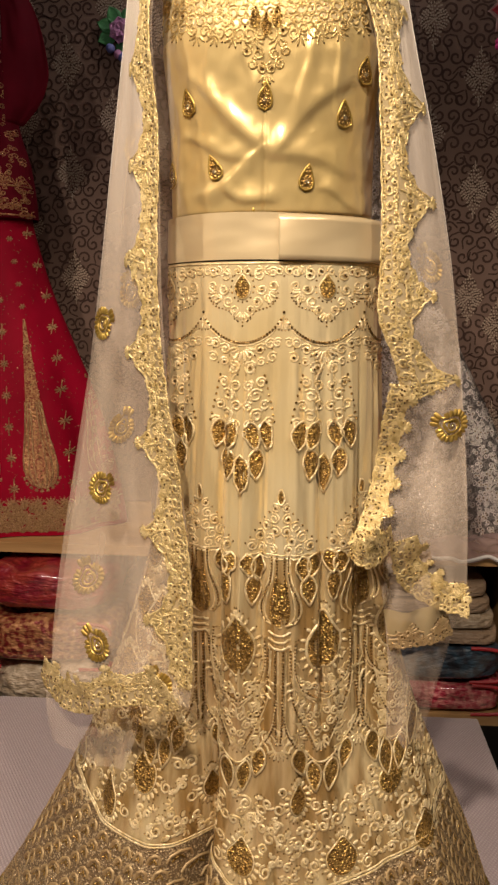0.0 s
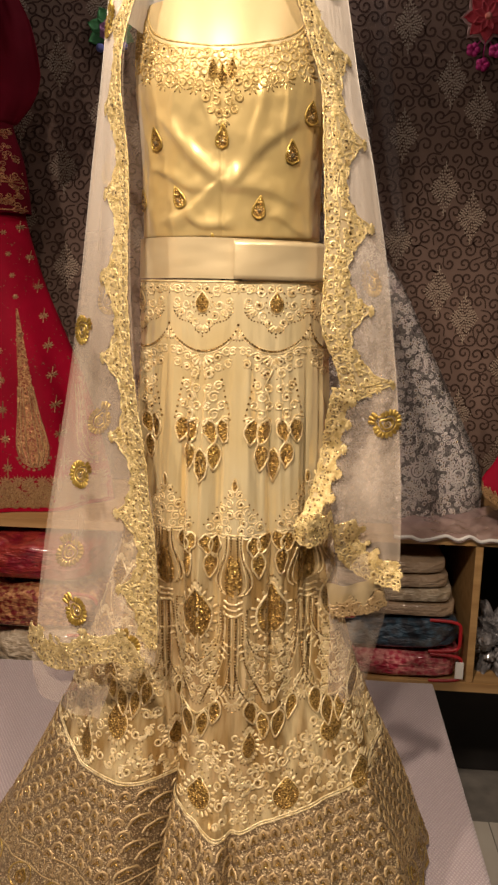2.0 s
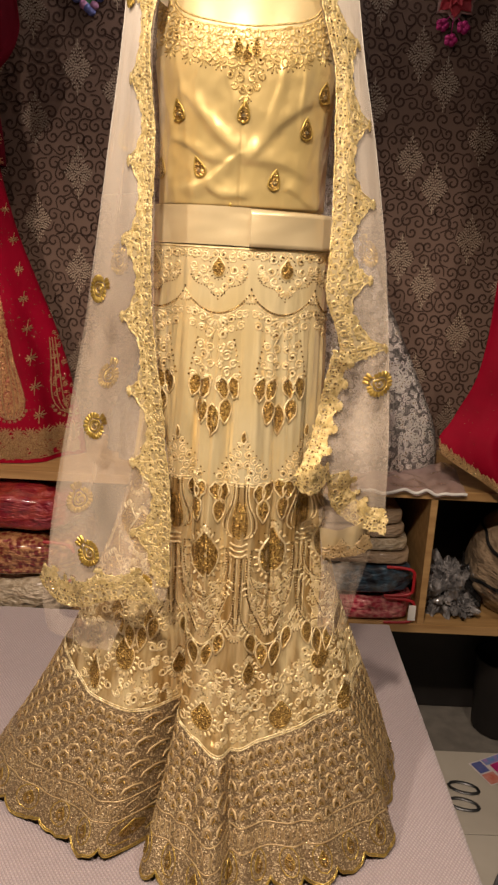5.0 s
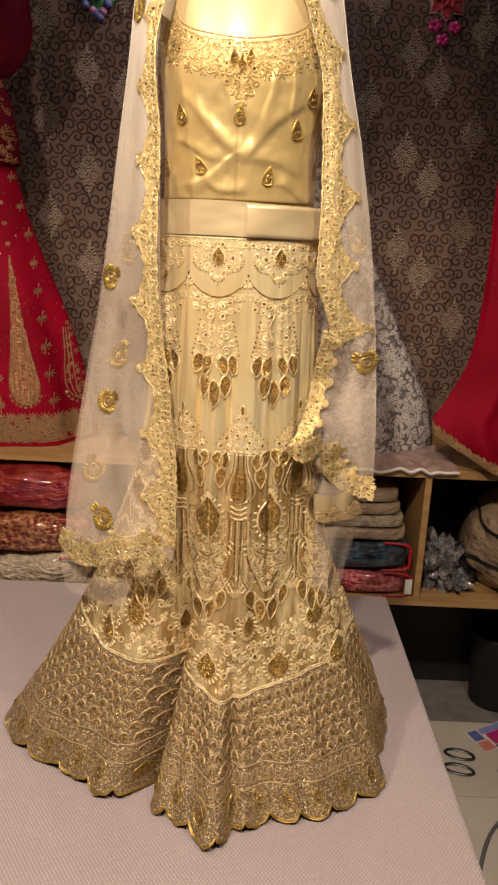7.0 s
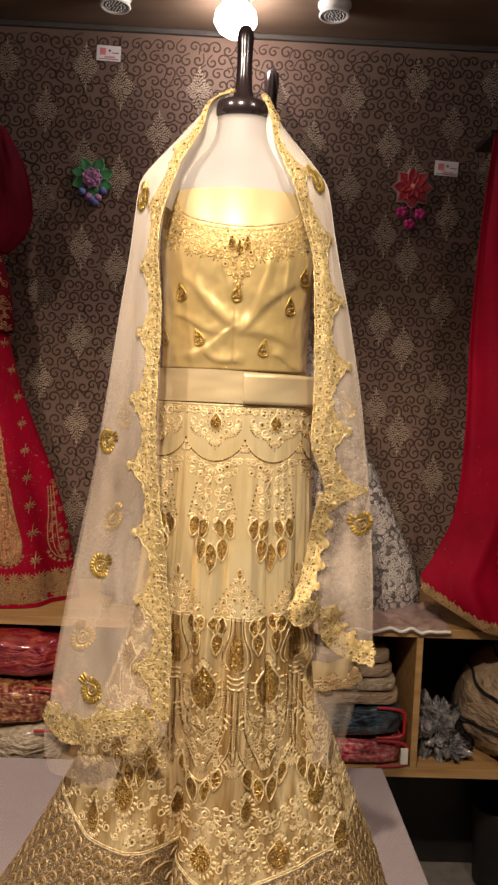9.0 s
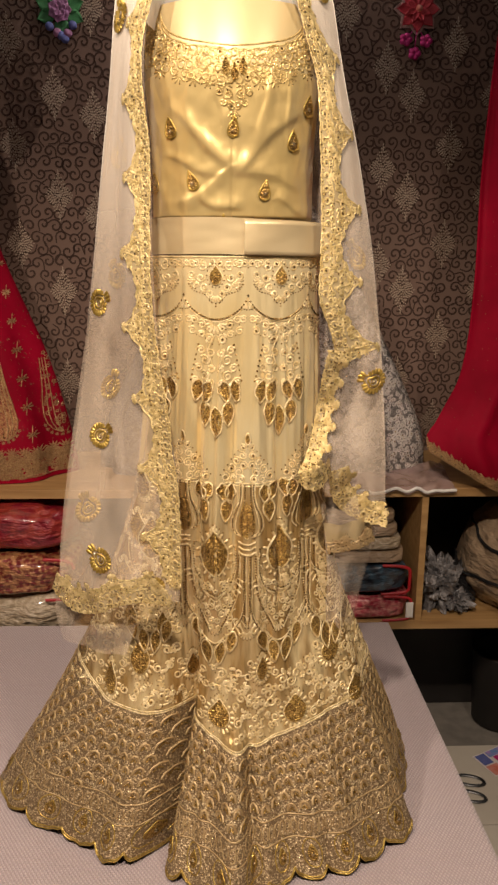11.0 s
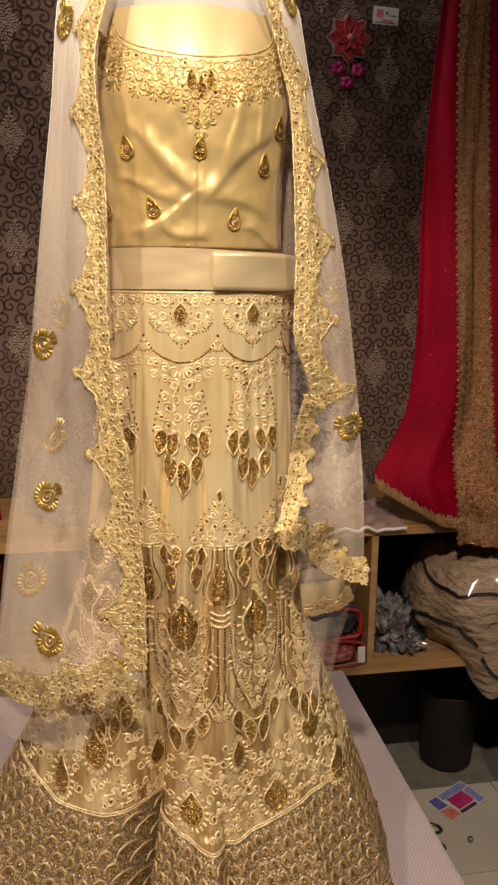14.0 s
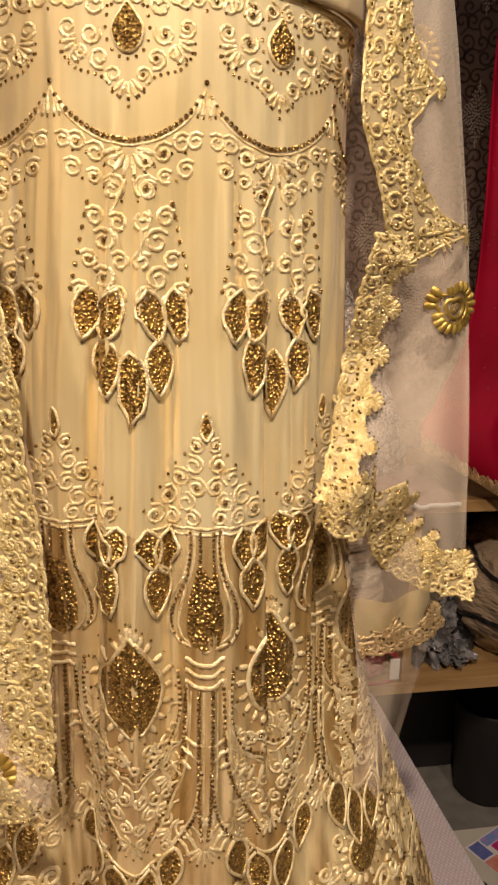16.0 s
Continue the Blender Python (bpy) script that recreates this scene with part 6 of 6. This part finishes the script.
def saree_border():
    rng = random.Random(17)

    def base(u, w):
        z = lerp(2.20, 0.836, w)
        a, b = saree_col(z)
        p = saree_point(lerp(a, b, u), z)
        return p + Vector((0, -0.007, 0))
    v, f = grid_mesh(base, 10, 120)
    under(mesh("zari_border", v, f, "zari_flat", None, "broad antique gold border"), saree)

    def at(d, z):
        a, b = saree_col(z)
        return base(d, (2.20 - z) / (2.20 - 0.836)), Vector((0, -1, 0))
    s = Stitch(at)
    z = 0.845
    while z < 2.15:
        for d in (0.08, 0.36, 0.64, 0.92):
            n = 7
            for k in range(n):
                a = 6.2832 * k / n + z * 9
                s.line([(d, z), (d + 0.07 * math.cos(a), z + 0.005 * math.sin(a)), (d + 0.14 * math.cos(a + 0.4), z + 0.011 * math.sin(a + 0.4))], 0.0016, 0, 0.001)
            s.bead(d, z, 0.0030, 3 if rng.random() < 0.35 else 0, 0.001)
        for d in (-0.03, 1.03):
            s.bead(d, z + 0.011, 0.0048, 0, 0.0, 7)
        z += 0.021
    s.done("border_embroidery", saree, "raised gold flowers and bosses", ZARI, "stuff")

    def hem_at(u, d):
        z = saree_hem(u) + d
        return saree_point(u, z) + Vector((0, -0.007, 0)), Vector((0, -1, 0))
    s = Stitch(hem_at)
    n = 90
    for off in (0.003, 0.018):
        s.line([(k / n * 0.55, off) for k in range(n + 1)], 0.0028)
    for k in range(60):
        u = k / 60 * 0.52
        s.line([(u, 0.004), (u + 0.006, 0.010), (u, 0.016)], 0.003)
        s.bead(u, 0.010, 0.004, 0 if k % 3 else 3)
        s.line([(u, 0.018), (u + 0.003, 0.024), (u + 0.008 * (k % 2), 0.030 + 0.006 * (k % 3 == 0))], 0.0028, 0, 0, True)
    s.done("hem_trim", saree, "gold flowered hem trim", ZARI)

    def any_at(u, z):
        return saree_point(u, z) + Vector((0, -0.003, 0)), Vector((0, -1, 0))
    s = Stitch(any_at)
    for k in range(160):
        u, z = rng.uniform(0.03, 0.4), rng.uniform(0.95, 2.1)
        s.bead(u, z, 0.0013, 3, 0, 5)
    s.done("sequin_sprinkle", saree, "scattered bright sequins", ZARI, "stuff")


saree_border()


def stand():
    v, f = lathe([(0.0, 0.0), (0.07, 0.0), (0.07, 0.012), (0.012, 0.02), (0.012, 1.40), (0.0, 1.41)], 20, (0.87, 1.92, TOP_Z + 0.0005))
    under(mesh("stand_pole", v, f, "knob", None, "black stand inside the drape"), saree)
    under(part("hanger_bar", box((0.70, 1.80, 2.19), (0.97, 1.93, 2.21), 0.004), "knob", None), saree)


stand()


# ---- packets, bags and small things ----
def cushion(name, lo, hi, mat, label, category, group="", seed=0, puff=0.45, turn=0.0, bump=0.020, piping=None):
    """A stuffed packet: a soft box with creases."""
    lo, hi = Vector(lo), Vector(hi)
    c, h = (lo + hi) / 2, (hi - lo) / 2
    t = thing(name, (c.x, c.y, lo.z), label, category, group)
    n1, n2 = 40, 22

    def fn(u, w):
        a, b = 2 * math.pi * u, math.pi * (w - 0.5)
        e1, e2 = puff, puff
        def sp(x, e):
            return math.copysign(abs(x) ** e, x)
        p = Vector((sp(math.cos(b), e1) * sp(math.cos(a), e2), sp(math.cos(b), e1) * sp(math.sin(a), e2), sp(math.sin(b), e1)))
        q = Vector((p.x * h.x, p.y * h.y, p.z * h.z))
        d = bump * (wob(q.x, q.y, q.z + seed, 14) + 0.6 * wob(q.x, q.y, q.z + seed, 34))
        q += Vector((p.x, p.y, max(p.z, -0.0))) * d
        q.z = max(q.z, -h.z)
        return Matrix.Rotation(turn, 3, "Z") @ q + Vector((0, 0, h.z))
    v, f = grid_mesh(fn, n1, n2, True)
    body = mesh("folded_cloth", v, f, mat, t)
    if piping:
        pts = []
        for k in range(49):
            a = 2 * math.pi * k / 48
            x, z = math.copysign(abs(math.cos(a)) ** 0.3, math.cos(a)), math.copysign(abs(math.sin(a)) ** 0.3, math.sin(a))
            pts.append(Matrix.Rotation(turn, 3, "Z") @ Vector((x * h.x * 0.99, -h.y * 1.0, z * h.z * 0.98)) + Vector((0, 0, h.z)))
        s = Stitch(lambda i, j: (pts[int(i)], Vector((0, -1, 0))))
        s.line([(k, 0) for k in range(49)], 0.0042)
        mesh("piping", s.v, s.f, [piping], t, "red bag piping")
    return t


FOLDED = "folded garments in clear bags"
L0 = LOW_Z + 0.0005
cushion("garment_packet", (-0.66, 1.63, L0), (-0.36, 1.98, L0 + 0.108), "pk_cream", "cream brocade garment folded in a clear bag", "packet", FOLDED, 1)
cushion("garment_packet", (-0.68, 1.62, L0 + 0.109), (-0.345, 1.98, L0 + 0.222), "pk_redgold", "red and gold brocade folded in a piped bag", "packet", FOLDED, 2, piping="piping")
cushion("garment_packet", (-0.65, 1.64, L0 + 0.223), (-0.355, 1.98, L0 + 0.335), "pk_red", "red garment with gold trim folded in a clear bag", "packet", FOLDED, 3)
cushion("garment_packet", (-1.02, 1.56, L0 + 0.002), (-0.69, 1.9, L0 + 0.095), "pk_crimson", "crimson garment rolled in a clear bag", "packet", FOLDED, 4, 0.6, 0.06, 0.018)
cushion("garment_packet", (-1.03, 1.56, L0 + 0.097), (-0.70, 1.9, L0 + 0.185), "pk_crimson", "crimson garment rolled in a clear bag", "packet", FOLDED, 5, 0.6, -0.05, 0.018)
cushion("garment_packet", (-0.88, 1.18, TABLE_Z + 0.0025), (-0.60, 1.52, TABLE_Z + 0.095), "pk_crimson", "crimson garment rolled in a clear bag on the tablecloth", "packet", FOLDED, 14, 0.6, -0.25, 0.018)
cushion("garment_packet", (-0.90, 1.18, TABLE_Z + 0.097), (-0.64, 1.51, TABLE_Z + 0.186), "pk_crimson", "crimson garment in a clear bag lying on another bag", "packet", FOLDED, 15, 0.6, -0.22, 0.018)
cushion("garment_packet", (-1.00, 1.60, L0 + 0.187), (-0.695, 1.9, L0 + 0.265), "pk_cream", "pale brocade rolled in a clear bag", "packet", FOLDED, 6, 0.55, 0.04, 0.016)
cushion("garment_packet", (-1.00, 1.62, L0 + 0.267), (-0.70, 1.9, L0 + 0.340), "pk_redgold", "red gold brocade in a clear bag", "packet", FOLDED, 7, 0.5, 0.0, 0.014, "piping")
cushion("garment_packet", (0.20, 1.70, L0), (0.545, 2.0, L0 + 0.072), "pk_pink", "pink printed garment folded in a red zipped bag", "packet", FOLDED, 8, 0.35, 0, 0.012, "piping")
cushion("garment_packet", (0.20, 1.71, L0 + 0.073), (0.540, 2.0, L0 + 0.158), "pk_blue", "dark blue garment folded in a red piped bag", "packet", FOLDED, 9, 0.35, 0, 0.012, "piping")
for k, mat in enumerate(("pk_beige", "pk_cream", "pk_beige", "pk_beige")):
    z = L0 + 0.159 + 0.037 * k
    cushion("folded_garment", (0.22, 1.715, z), (0.53 - 0.012 * k, 2.0, z + 0.0365), mat, "beige folded garment with a glossy clear cover", "garment", "beige folded garments", 20 + k, 0.28, 0.01 * (k - 1), 0.005)
tag_z = L0 + 0.012
t = thing("zip_tag", (0.538, 1.695, tag_z), "white zip pull label hanging on a red bag", "tag")
part("tag_card", box((-0.010, -0.002, 0.0), (0.010, 0.002, 0.044), 0.001), "white", t)


def crumpled(name, at, size, mat, label, category, seed, rough_=0.35, parts=()):
    """A crushed plastic bag resting at its foot."""
    t = thing(name, at, label, category)
    bm = bmesh.new()
    bmesh.ops.create_icosphere(bm, subdivisions=5, radius=1.0)
    for v_ in bm.verts:
        p = v_.co.copy()
        q = Vector((p.x * size[0], p.y * size[1], p.z * size[2]))
        d = 1 + rough_ * (abs(wob(p.x, p.y, p.z + seed, 1.9)) * 1.3 - 0.45) + rough_ * 0.5 * abs(wob(p.x, p.y, p.z + seed, 4.5)) + rough_ * 0.2 * wob(p.x, p.y, p.z + seed, 11)
        q *= d
        q.z = max(q.z + size[2] * 0.9, 0.0)
        v_.co = q
    part("bag", bm, mat, t)
    return t


crumpled("plastic_bag", (0.645, 1.80, L0), (0.055, 0.07, 0.075), "plastic_grey", "crumpled grey plastic bag on the shelf board", "plastic bag", 1, 0.7)
crumpled("plastic_bag", (0.715, 1.86, L0), (0.06, 0.07, 0.055), "plastic_black", "crumpled black plastic bag on the shelf board", "plastic bag", 5, 0.7)
crumpled("plastic_bag", (0.69, 1.77, L0), (0.04, 0.045, 0.030), "plastic_grey", "small crumpled grey plastic bag on the shelf board", "plastic bag", 9, 0.7)


def garment_bag():
    """Beige garment in a clear bag with black straps, sagging over the board."""
    t = thing("garment_bag", (0.93, 1.85, L0), "beige garment bulging in a clear bag with black piping", "garment bag")

    def fn(u, w):
        a, b = 2 * math.pi * u, math.pi * (w - 0.5)
        def sp(x, e):
            return math.copysign(abs(x) ** e, x)
        x = sp(math.cos(b), 0.7) * sp(math.cos(a), 0.8) * 0.20
        y = sp(math.cos(b), 0.7) * sp(math.sin(a), 0.8) * 0.17
        z = sp(math.sin(b), 0.75) * 0.15 + 0.15
        front = ease((-y - 0.06) / 0.08)
        d = 0.018 * wob(x, y, z, 9) + 0.008 * wob(x, y, z, 26)
        droop = front * 0.13 * ease((0.16 - z) / 0.12) * ease((x + 0.16) / 0.16)
        return Vector((x + d + 0.25 * (z - 0.15), y - 0.045 * front + d, max(z + d, 0.001 if not front else -1) - droop))
    v, f = grid_mesh(fn, 72, 44, True)
    idx = []
    mesh("garment", v, f, "pk_beige", t)
    for w0, w1, seed in ((0.62, 0.50, 1), (0.80, 0.70, 2), (0.45, 0.34, 3)):
        pts = [fn(0.42 + 0.55 * k / 40, lerp(w0, w1, k / 40) + 0.02 * math.sin(k * 0.3 + seed)) * 1.015 for k in range(41)]
        s = Stitch(lambda i, j, h=pts: (h[int(i)], Vector((0, -1, 0.2)).normalized()))
        s.line([(k, 0) for k in range(41)], 0.0045)
        mesh("strap", s.v, s.f, ["plastic_black"], t, "black piping strap")


garment_bag()


def film_sheet():
    t = thing("plastic_sheet", (0.5, 1.74, TOP_Z), "crumpled clear plastic sheet on the shelf edge", "plastic sheet")

    def fn(u, w):
        x, y = lerp(-0.14, 0.14, u), lerp(-0.055, 0.10, w)
        z = 0.004 + 0.030 * ease(w) * (0.6 + 0.4 * math.sin(u * 9)) + 0.012 * wob(x, y, 0, 30)
        if w < 0.08:
            z -= 0.012
        return Vector((x, y, max(z, 0.001) if w >= 0.08 else z))
    v, f = grid_mesh(fn, 46, 24)
    mesh("film", v, f, "film", t)
    pts = [fn(k / 40, 0.02) + Vector((0, -0.002, 0.006)) for k in range(41)]
    s = Stitch(lambda i, j: (pts[int(i)], Vector((0, -1, 0))))
    s.line([(k, 0) for k in range(41)], 0.004)
    mesh("film_fold", s.v, s.f, ["white"], t, "bright folded edge")


film_sheet()


# ---- wall ornaments and cards ----
def petal_ring(t, name, n, r0, r1, width, mat, y, turn=0.0, rim=None, cup=0.004):
    for k in range(n):
        a = 2 * math.pi * k / n + turn
        c, s_ = math.cos(a), math.sin(a)
        verts, faces = [], []
        rows, cols = 8, 5
        for i in range(rows + 1):
            q = i / rows
            w = width * math.sin(math.pi * min(0.97, 0.12 + 0.85 * q)) ** 0.8
            for j in range(cols):
                e = (j / (cols - 1) - 0.5)
                u = lerp(r0, r1, q) - abs(e) * 0.2 * (r1 - r0) * q
                verts.append((u * c - e * w * s_, y - cup * q - cup * 1.5 * abs(e), u * s_ + e * w * c))
        for i in range(rows):
            for j in range(cols - 1):
                b = i * cols + j
                faces.append((b, b + 1, b + cols + 1, b + cols))
        ob = mesh(name, verts, faces, mat, t)
        sol = ob.modifiers.new("thick", "SOLIDIFY")
        sol.thickness = 0.002


def ball(t, name, at, r, mat, label=""):
    bm = bmesh.new()
    bmesh.ops.create_icosphere(bm, subdivisions=3, radius=r)
    for v_ in bm.verts:
        v_.co = v_.co * (1 + 0.14 * wob(*(v_.co * 60), 1)) + Vector(at)
    ob = part(name, bm, mat, t, label)
    ob.data.polygons.foreach_set("use_smooth", [True] * len(ob.data.polygons))
    return ob


red_flower = thing("flower_ornament", (0.566, WALL_Y - 0.001, 2.128), "red felt flower with magenta pompoms hanging on the wall", "wall ornament")
petal_ring(red_flower, "rim_petal", 8, 0.010, 0.068, 0.044, "petal_edge", -0.004)
petal_ring(red_flower, "petal", 8, 0.006, 0.060, 0.036, "petal_red", -0.010)
petal_ring(red_flower, "inner_petal", 8, 0.003, 0.038, 0.020, "petal_red", -0.017, 0.39)
ball(red_flower, "flower_heart", (0, -0.022, 0), 0.009, "orange_ink", "orange flower heart")
for x, z in ((-0.030, -0.075), (0.026, -0.078), (-0.004, -0.110)):
    s = Stitch(lambda i, j, x=x, z=z: (Vector((lerp(0, x, i), -0.010, lerp(-0.04, z, i))), Vector((0, -1, 0))))
    s.line([(k / 6, 0) for k in range(7)], 0.0014)
    mesh("cord", s.v, s.f, ["magenta"], red_flower)
    for k in range(5):
        a = 1.257 * k
        ball(red_flower, "pompom", (x + 0.010 * math.cos(a), -0.012, z + 0.009 * math.sin(a)), 0.0085, "magenta", "magenta felt pompom")
mauve_flower = thing("flower_ornament", (-0.402, WALL_Y - 0.001, 2.108), "mauve felt flower with green leaves and blue berries on the wall", "wall ornament")
for a in (0.35, 2.8, 1.1, 2.05, 3.5, -0.4, -1.5):
    petal_ring(mauve_flower, "leaf", 1, 0.018, 0.068, 0.038, "green", -0.005, a)
petal_ring(mauve_flower, "petal", 7, 0.004, 0.034, 0.032, "mauve", -0.012)
petal_ring(mauve_flower, "inner_petal", 5, 0.002, 0.021, 0.020, "mauve", -0.018, 0.4)
for x, z, mat in ((-0.030, -0.040, "blue"), (0.032, -0.036, "blue"), (0.0, -0.062, "blue"), (-0.010, -0.055, "mauve"), (0.018, -0.056, "mauve"), (0.010, -0.070, "blue")):
    ball(mauve_flower, "berry", (x, -0.013, z), 0.0115, mat, "felt berry")


def card(x, z, lean):
    t = thing("visiting_card", (x, WALL_Y - 0.001, z), "small white printed card pinned flat on the wall", "card", "cards on the wall")
    t.rotation_euler = (0, lean, 0)
    part("card_face", box((-0.036, -0.0022, -0.022), (0.036, -0.0005, 0.022), 0.0004), "card", t)
    for a, b, c, d, mat in ((-.026, -.006, -.008, .014, "pink_ink"), (-.012, -.014, .020, -.009, "pink_ink"), (0.0, .004, .006, .010, "ink"), (-.030, -.018, .030, -.0165, "ink"), (.010, .000, .030, .002, "ink")):
        part("print_bar", box((a, -0.0034, b), (c, -0.0024, d), 0), mat, t)


card(-0.365, 2.478, 0.03)
card(0.669, 2.192, 0.04)


# ---- on the floor ----
def scissors():
    t = thing("scissors", (0.70, 1.66, 0.0), "large steel tailor's scissors lying on the floor tiles", "scissors")
    for sg in (-1, 1):
        verts, faces = [], []
        ring = [(0.034 * math.cos(a * 0.524) * 1.25, 0.021 * math.sin(a * 0.524)) for a in range(12)]
        s = Stitch(lambda i, j: (Vector((i, j, 0.004)), Vector((0, 0, 1))))
        cx, cy = 0.035, sg * 0.034
        s.line([(cx + p[0], cy + p[1]) for p in ring + ring[:1]], 0.0046)
        s.line([(cx + 0.04, cy - sg * 0.006), (0.11, sg * 0.010), (0.15, -sg * 0.002)], 0.006)
        s.line([(0.15, -sg * 0.002), (0.22, -sg * 0.014), (0.31, -sg * 0.030)], 0.0075, 0, 0, False)
        s.line([(0.08, sg * 0.024), (0.15, 0.0), (0.31, -sg * 0.028)], 0.004)
        mesh("blade", s.v, s.f, ["dark_steel"], t, "dark steel blade with ring handle")
    v, f = lathe([(0.0, 0.016), (0.006, 0.015), (0.0075, 0.011), (0.0075, 0.004)], 14, (0.15, 0, 0))
    mesh("pivot", v, f, "steel", t)
    t.rotation_euler = (0, 0, radians(-16))


scissors()


def leaflet():
    t = thing("leaflet", (0.875, 1.775, 0.0), "bright printed paper leaflet lying on the floor", "leaflet")
    t.rotation_euler = (0, 0, radians(24))
    v, f = grid_mesh(lambda u, w: Vector((lerp(-.075, .075, u), lerp(-.05, .05, w), 0.002 + 0.010 * u * u)), 12, 8)
    ob = mesh("paper", v, f, "card", t)
    for a, b, c, d, mat in ((-.072, -.047, -.03, -.005, "orange_ink"), (-.02, -.03, .045, .02, "magenta"), (-.03, .022, .07, .046, "sky_ink"), (.048, -.045, .072, .018, "sky_ink"), (-.07, .0, -.035, .045, "blue"), (-.025, -.046, .04, -.034, "ink")):
        v, f = grid_mesh(lambda u, w: Vector((lerp(a, c, u), lerp(b, d, w), 0.0035 + 0.010 * ((lerp(a, c, u) + .075) / .15) ** 2)), 6, 4)
        mesh("print_patch", v, f, mat, t, "printed colour patch")


leaflet()


def cable():
    pts = [Vector(p) for p in ((0.66, 1.20, .006), (0.72, 1.36, .006), (0.80, 1.46, .006), (0.95, 1.50, .006), (1.15, 1.52, .006))]
    c = bpy.data.curves.new("floor_cable", "CURVE")
    c.dimensions, c.bevel_depth, c.bevel_resolution = "3D", 0.005, 3
    sp = c.splines.new("NURBS")
    sp.points.add(len(pts) - 1)
    for p, q in zip(sp.points, pts):
        p.co = (*q, 1)
    sp.use_endpoint_u = True
    c.materials.append(M["cable"].m)
    tagged(new("floor_cable", c), "grey power cable lying on the floor tiles", "cable")


cable()
bin_ = thing("waste_bin", (0.93, 1.98, 0), "black plastic bin standing under the shelf", "bin")
v, f = lathe([(0.0, 0.002), (0.075, 0.002), (0.08, 0.01), (0.092, 0.25), (0.096, 0.255), (0.092, 0.26), (0.086, 0.25), (0.072, 0.014), (0.0, 0.012)], 32)
mesh("bin_body", v, f, "shelf_back", bin_)
seat = thing("stool", (1.20, 1.62, 0), "dark brown padded stool standing by the shelf", "stool")
part("stool_body", box((-0.17, -0.17, 0.0), (0.17, 0.17, 0.38), 0.02, 3), "brown_leather", seat)
part("stool_cushion", box((-0.175, -0.175, 0.381), (0.175, 0.175, 0.43), 0.02, 3), "brown_leather", seat)

# ---- floor tiles, last ----
tile_bm = box((0.0015, 0.0015, -0.0035), (0.3315, 0.3315, 0.0), 0.001, 1)
tile_data = bpy.data.meshes.new("tile")
tile_bm.to_mesh(tile_data)
tile_bm.free()
tile_data.materials.append(M["tile"].m)
for i in range(-6, 7):
    for j in range(-5, 7):
        x, y = 0.02 + i * 0.333, -0.15 + j * 0.333
        if X0 < x and x + 0.333 < X1 and y + 0.333 < WALL_Y - 0.01:
            ob = new("tile", tile_data)
            ob.location = (x, y, 0)
            ob.parent = floor
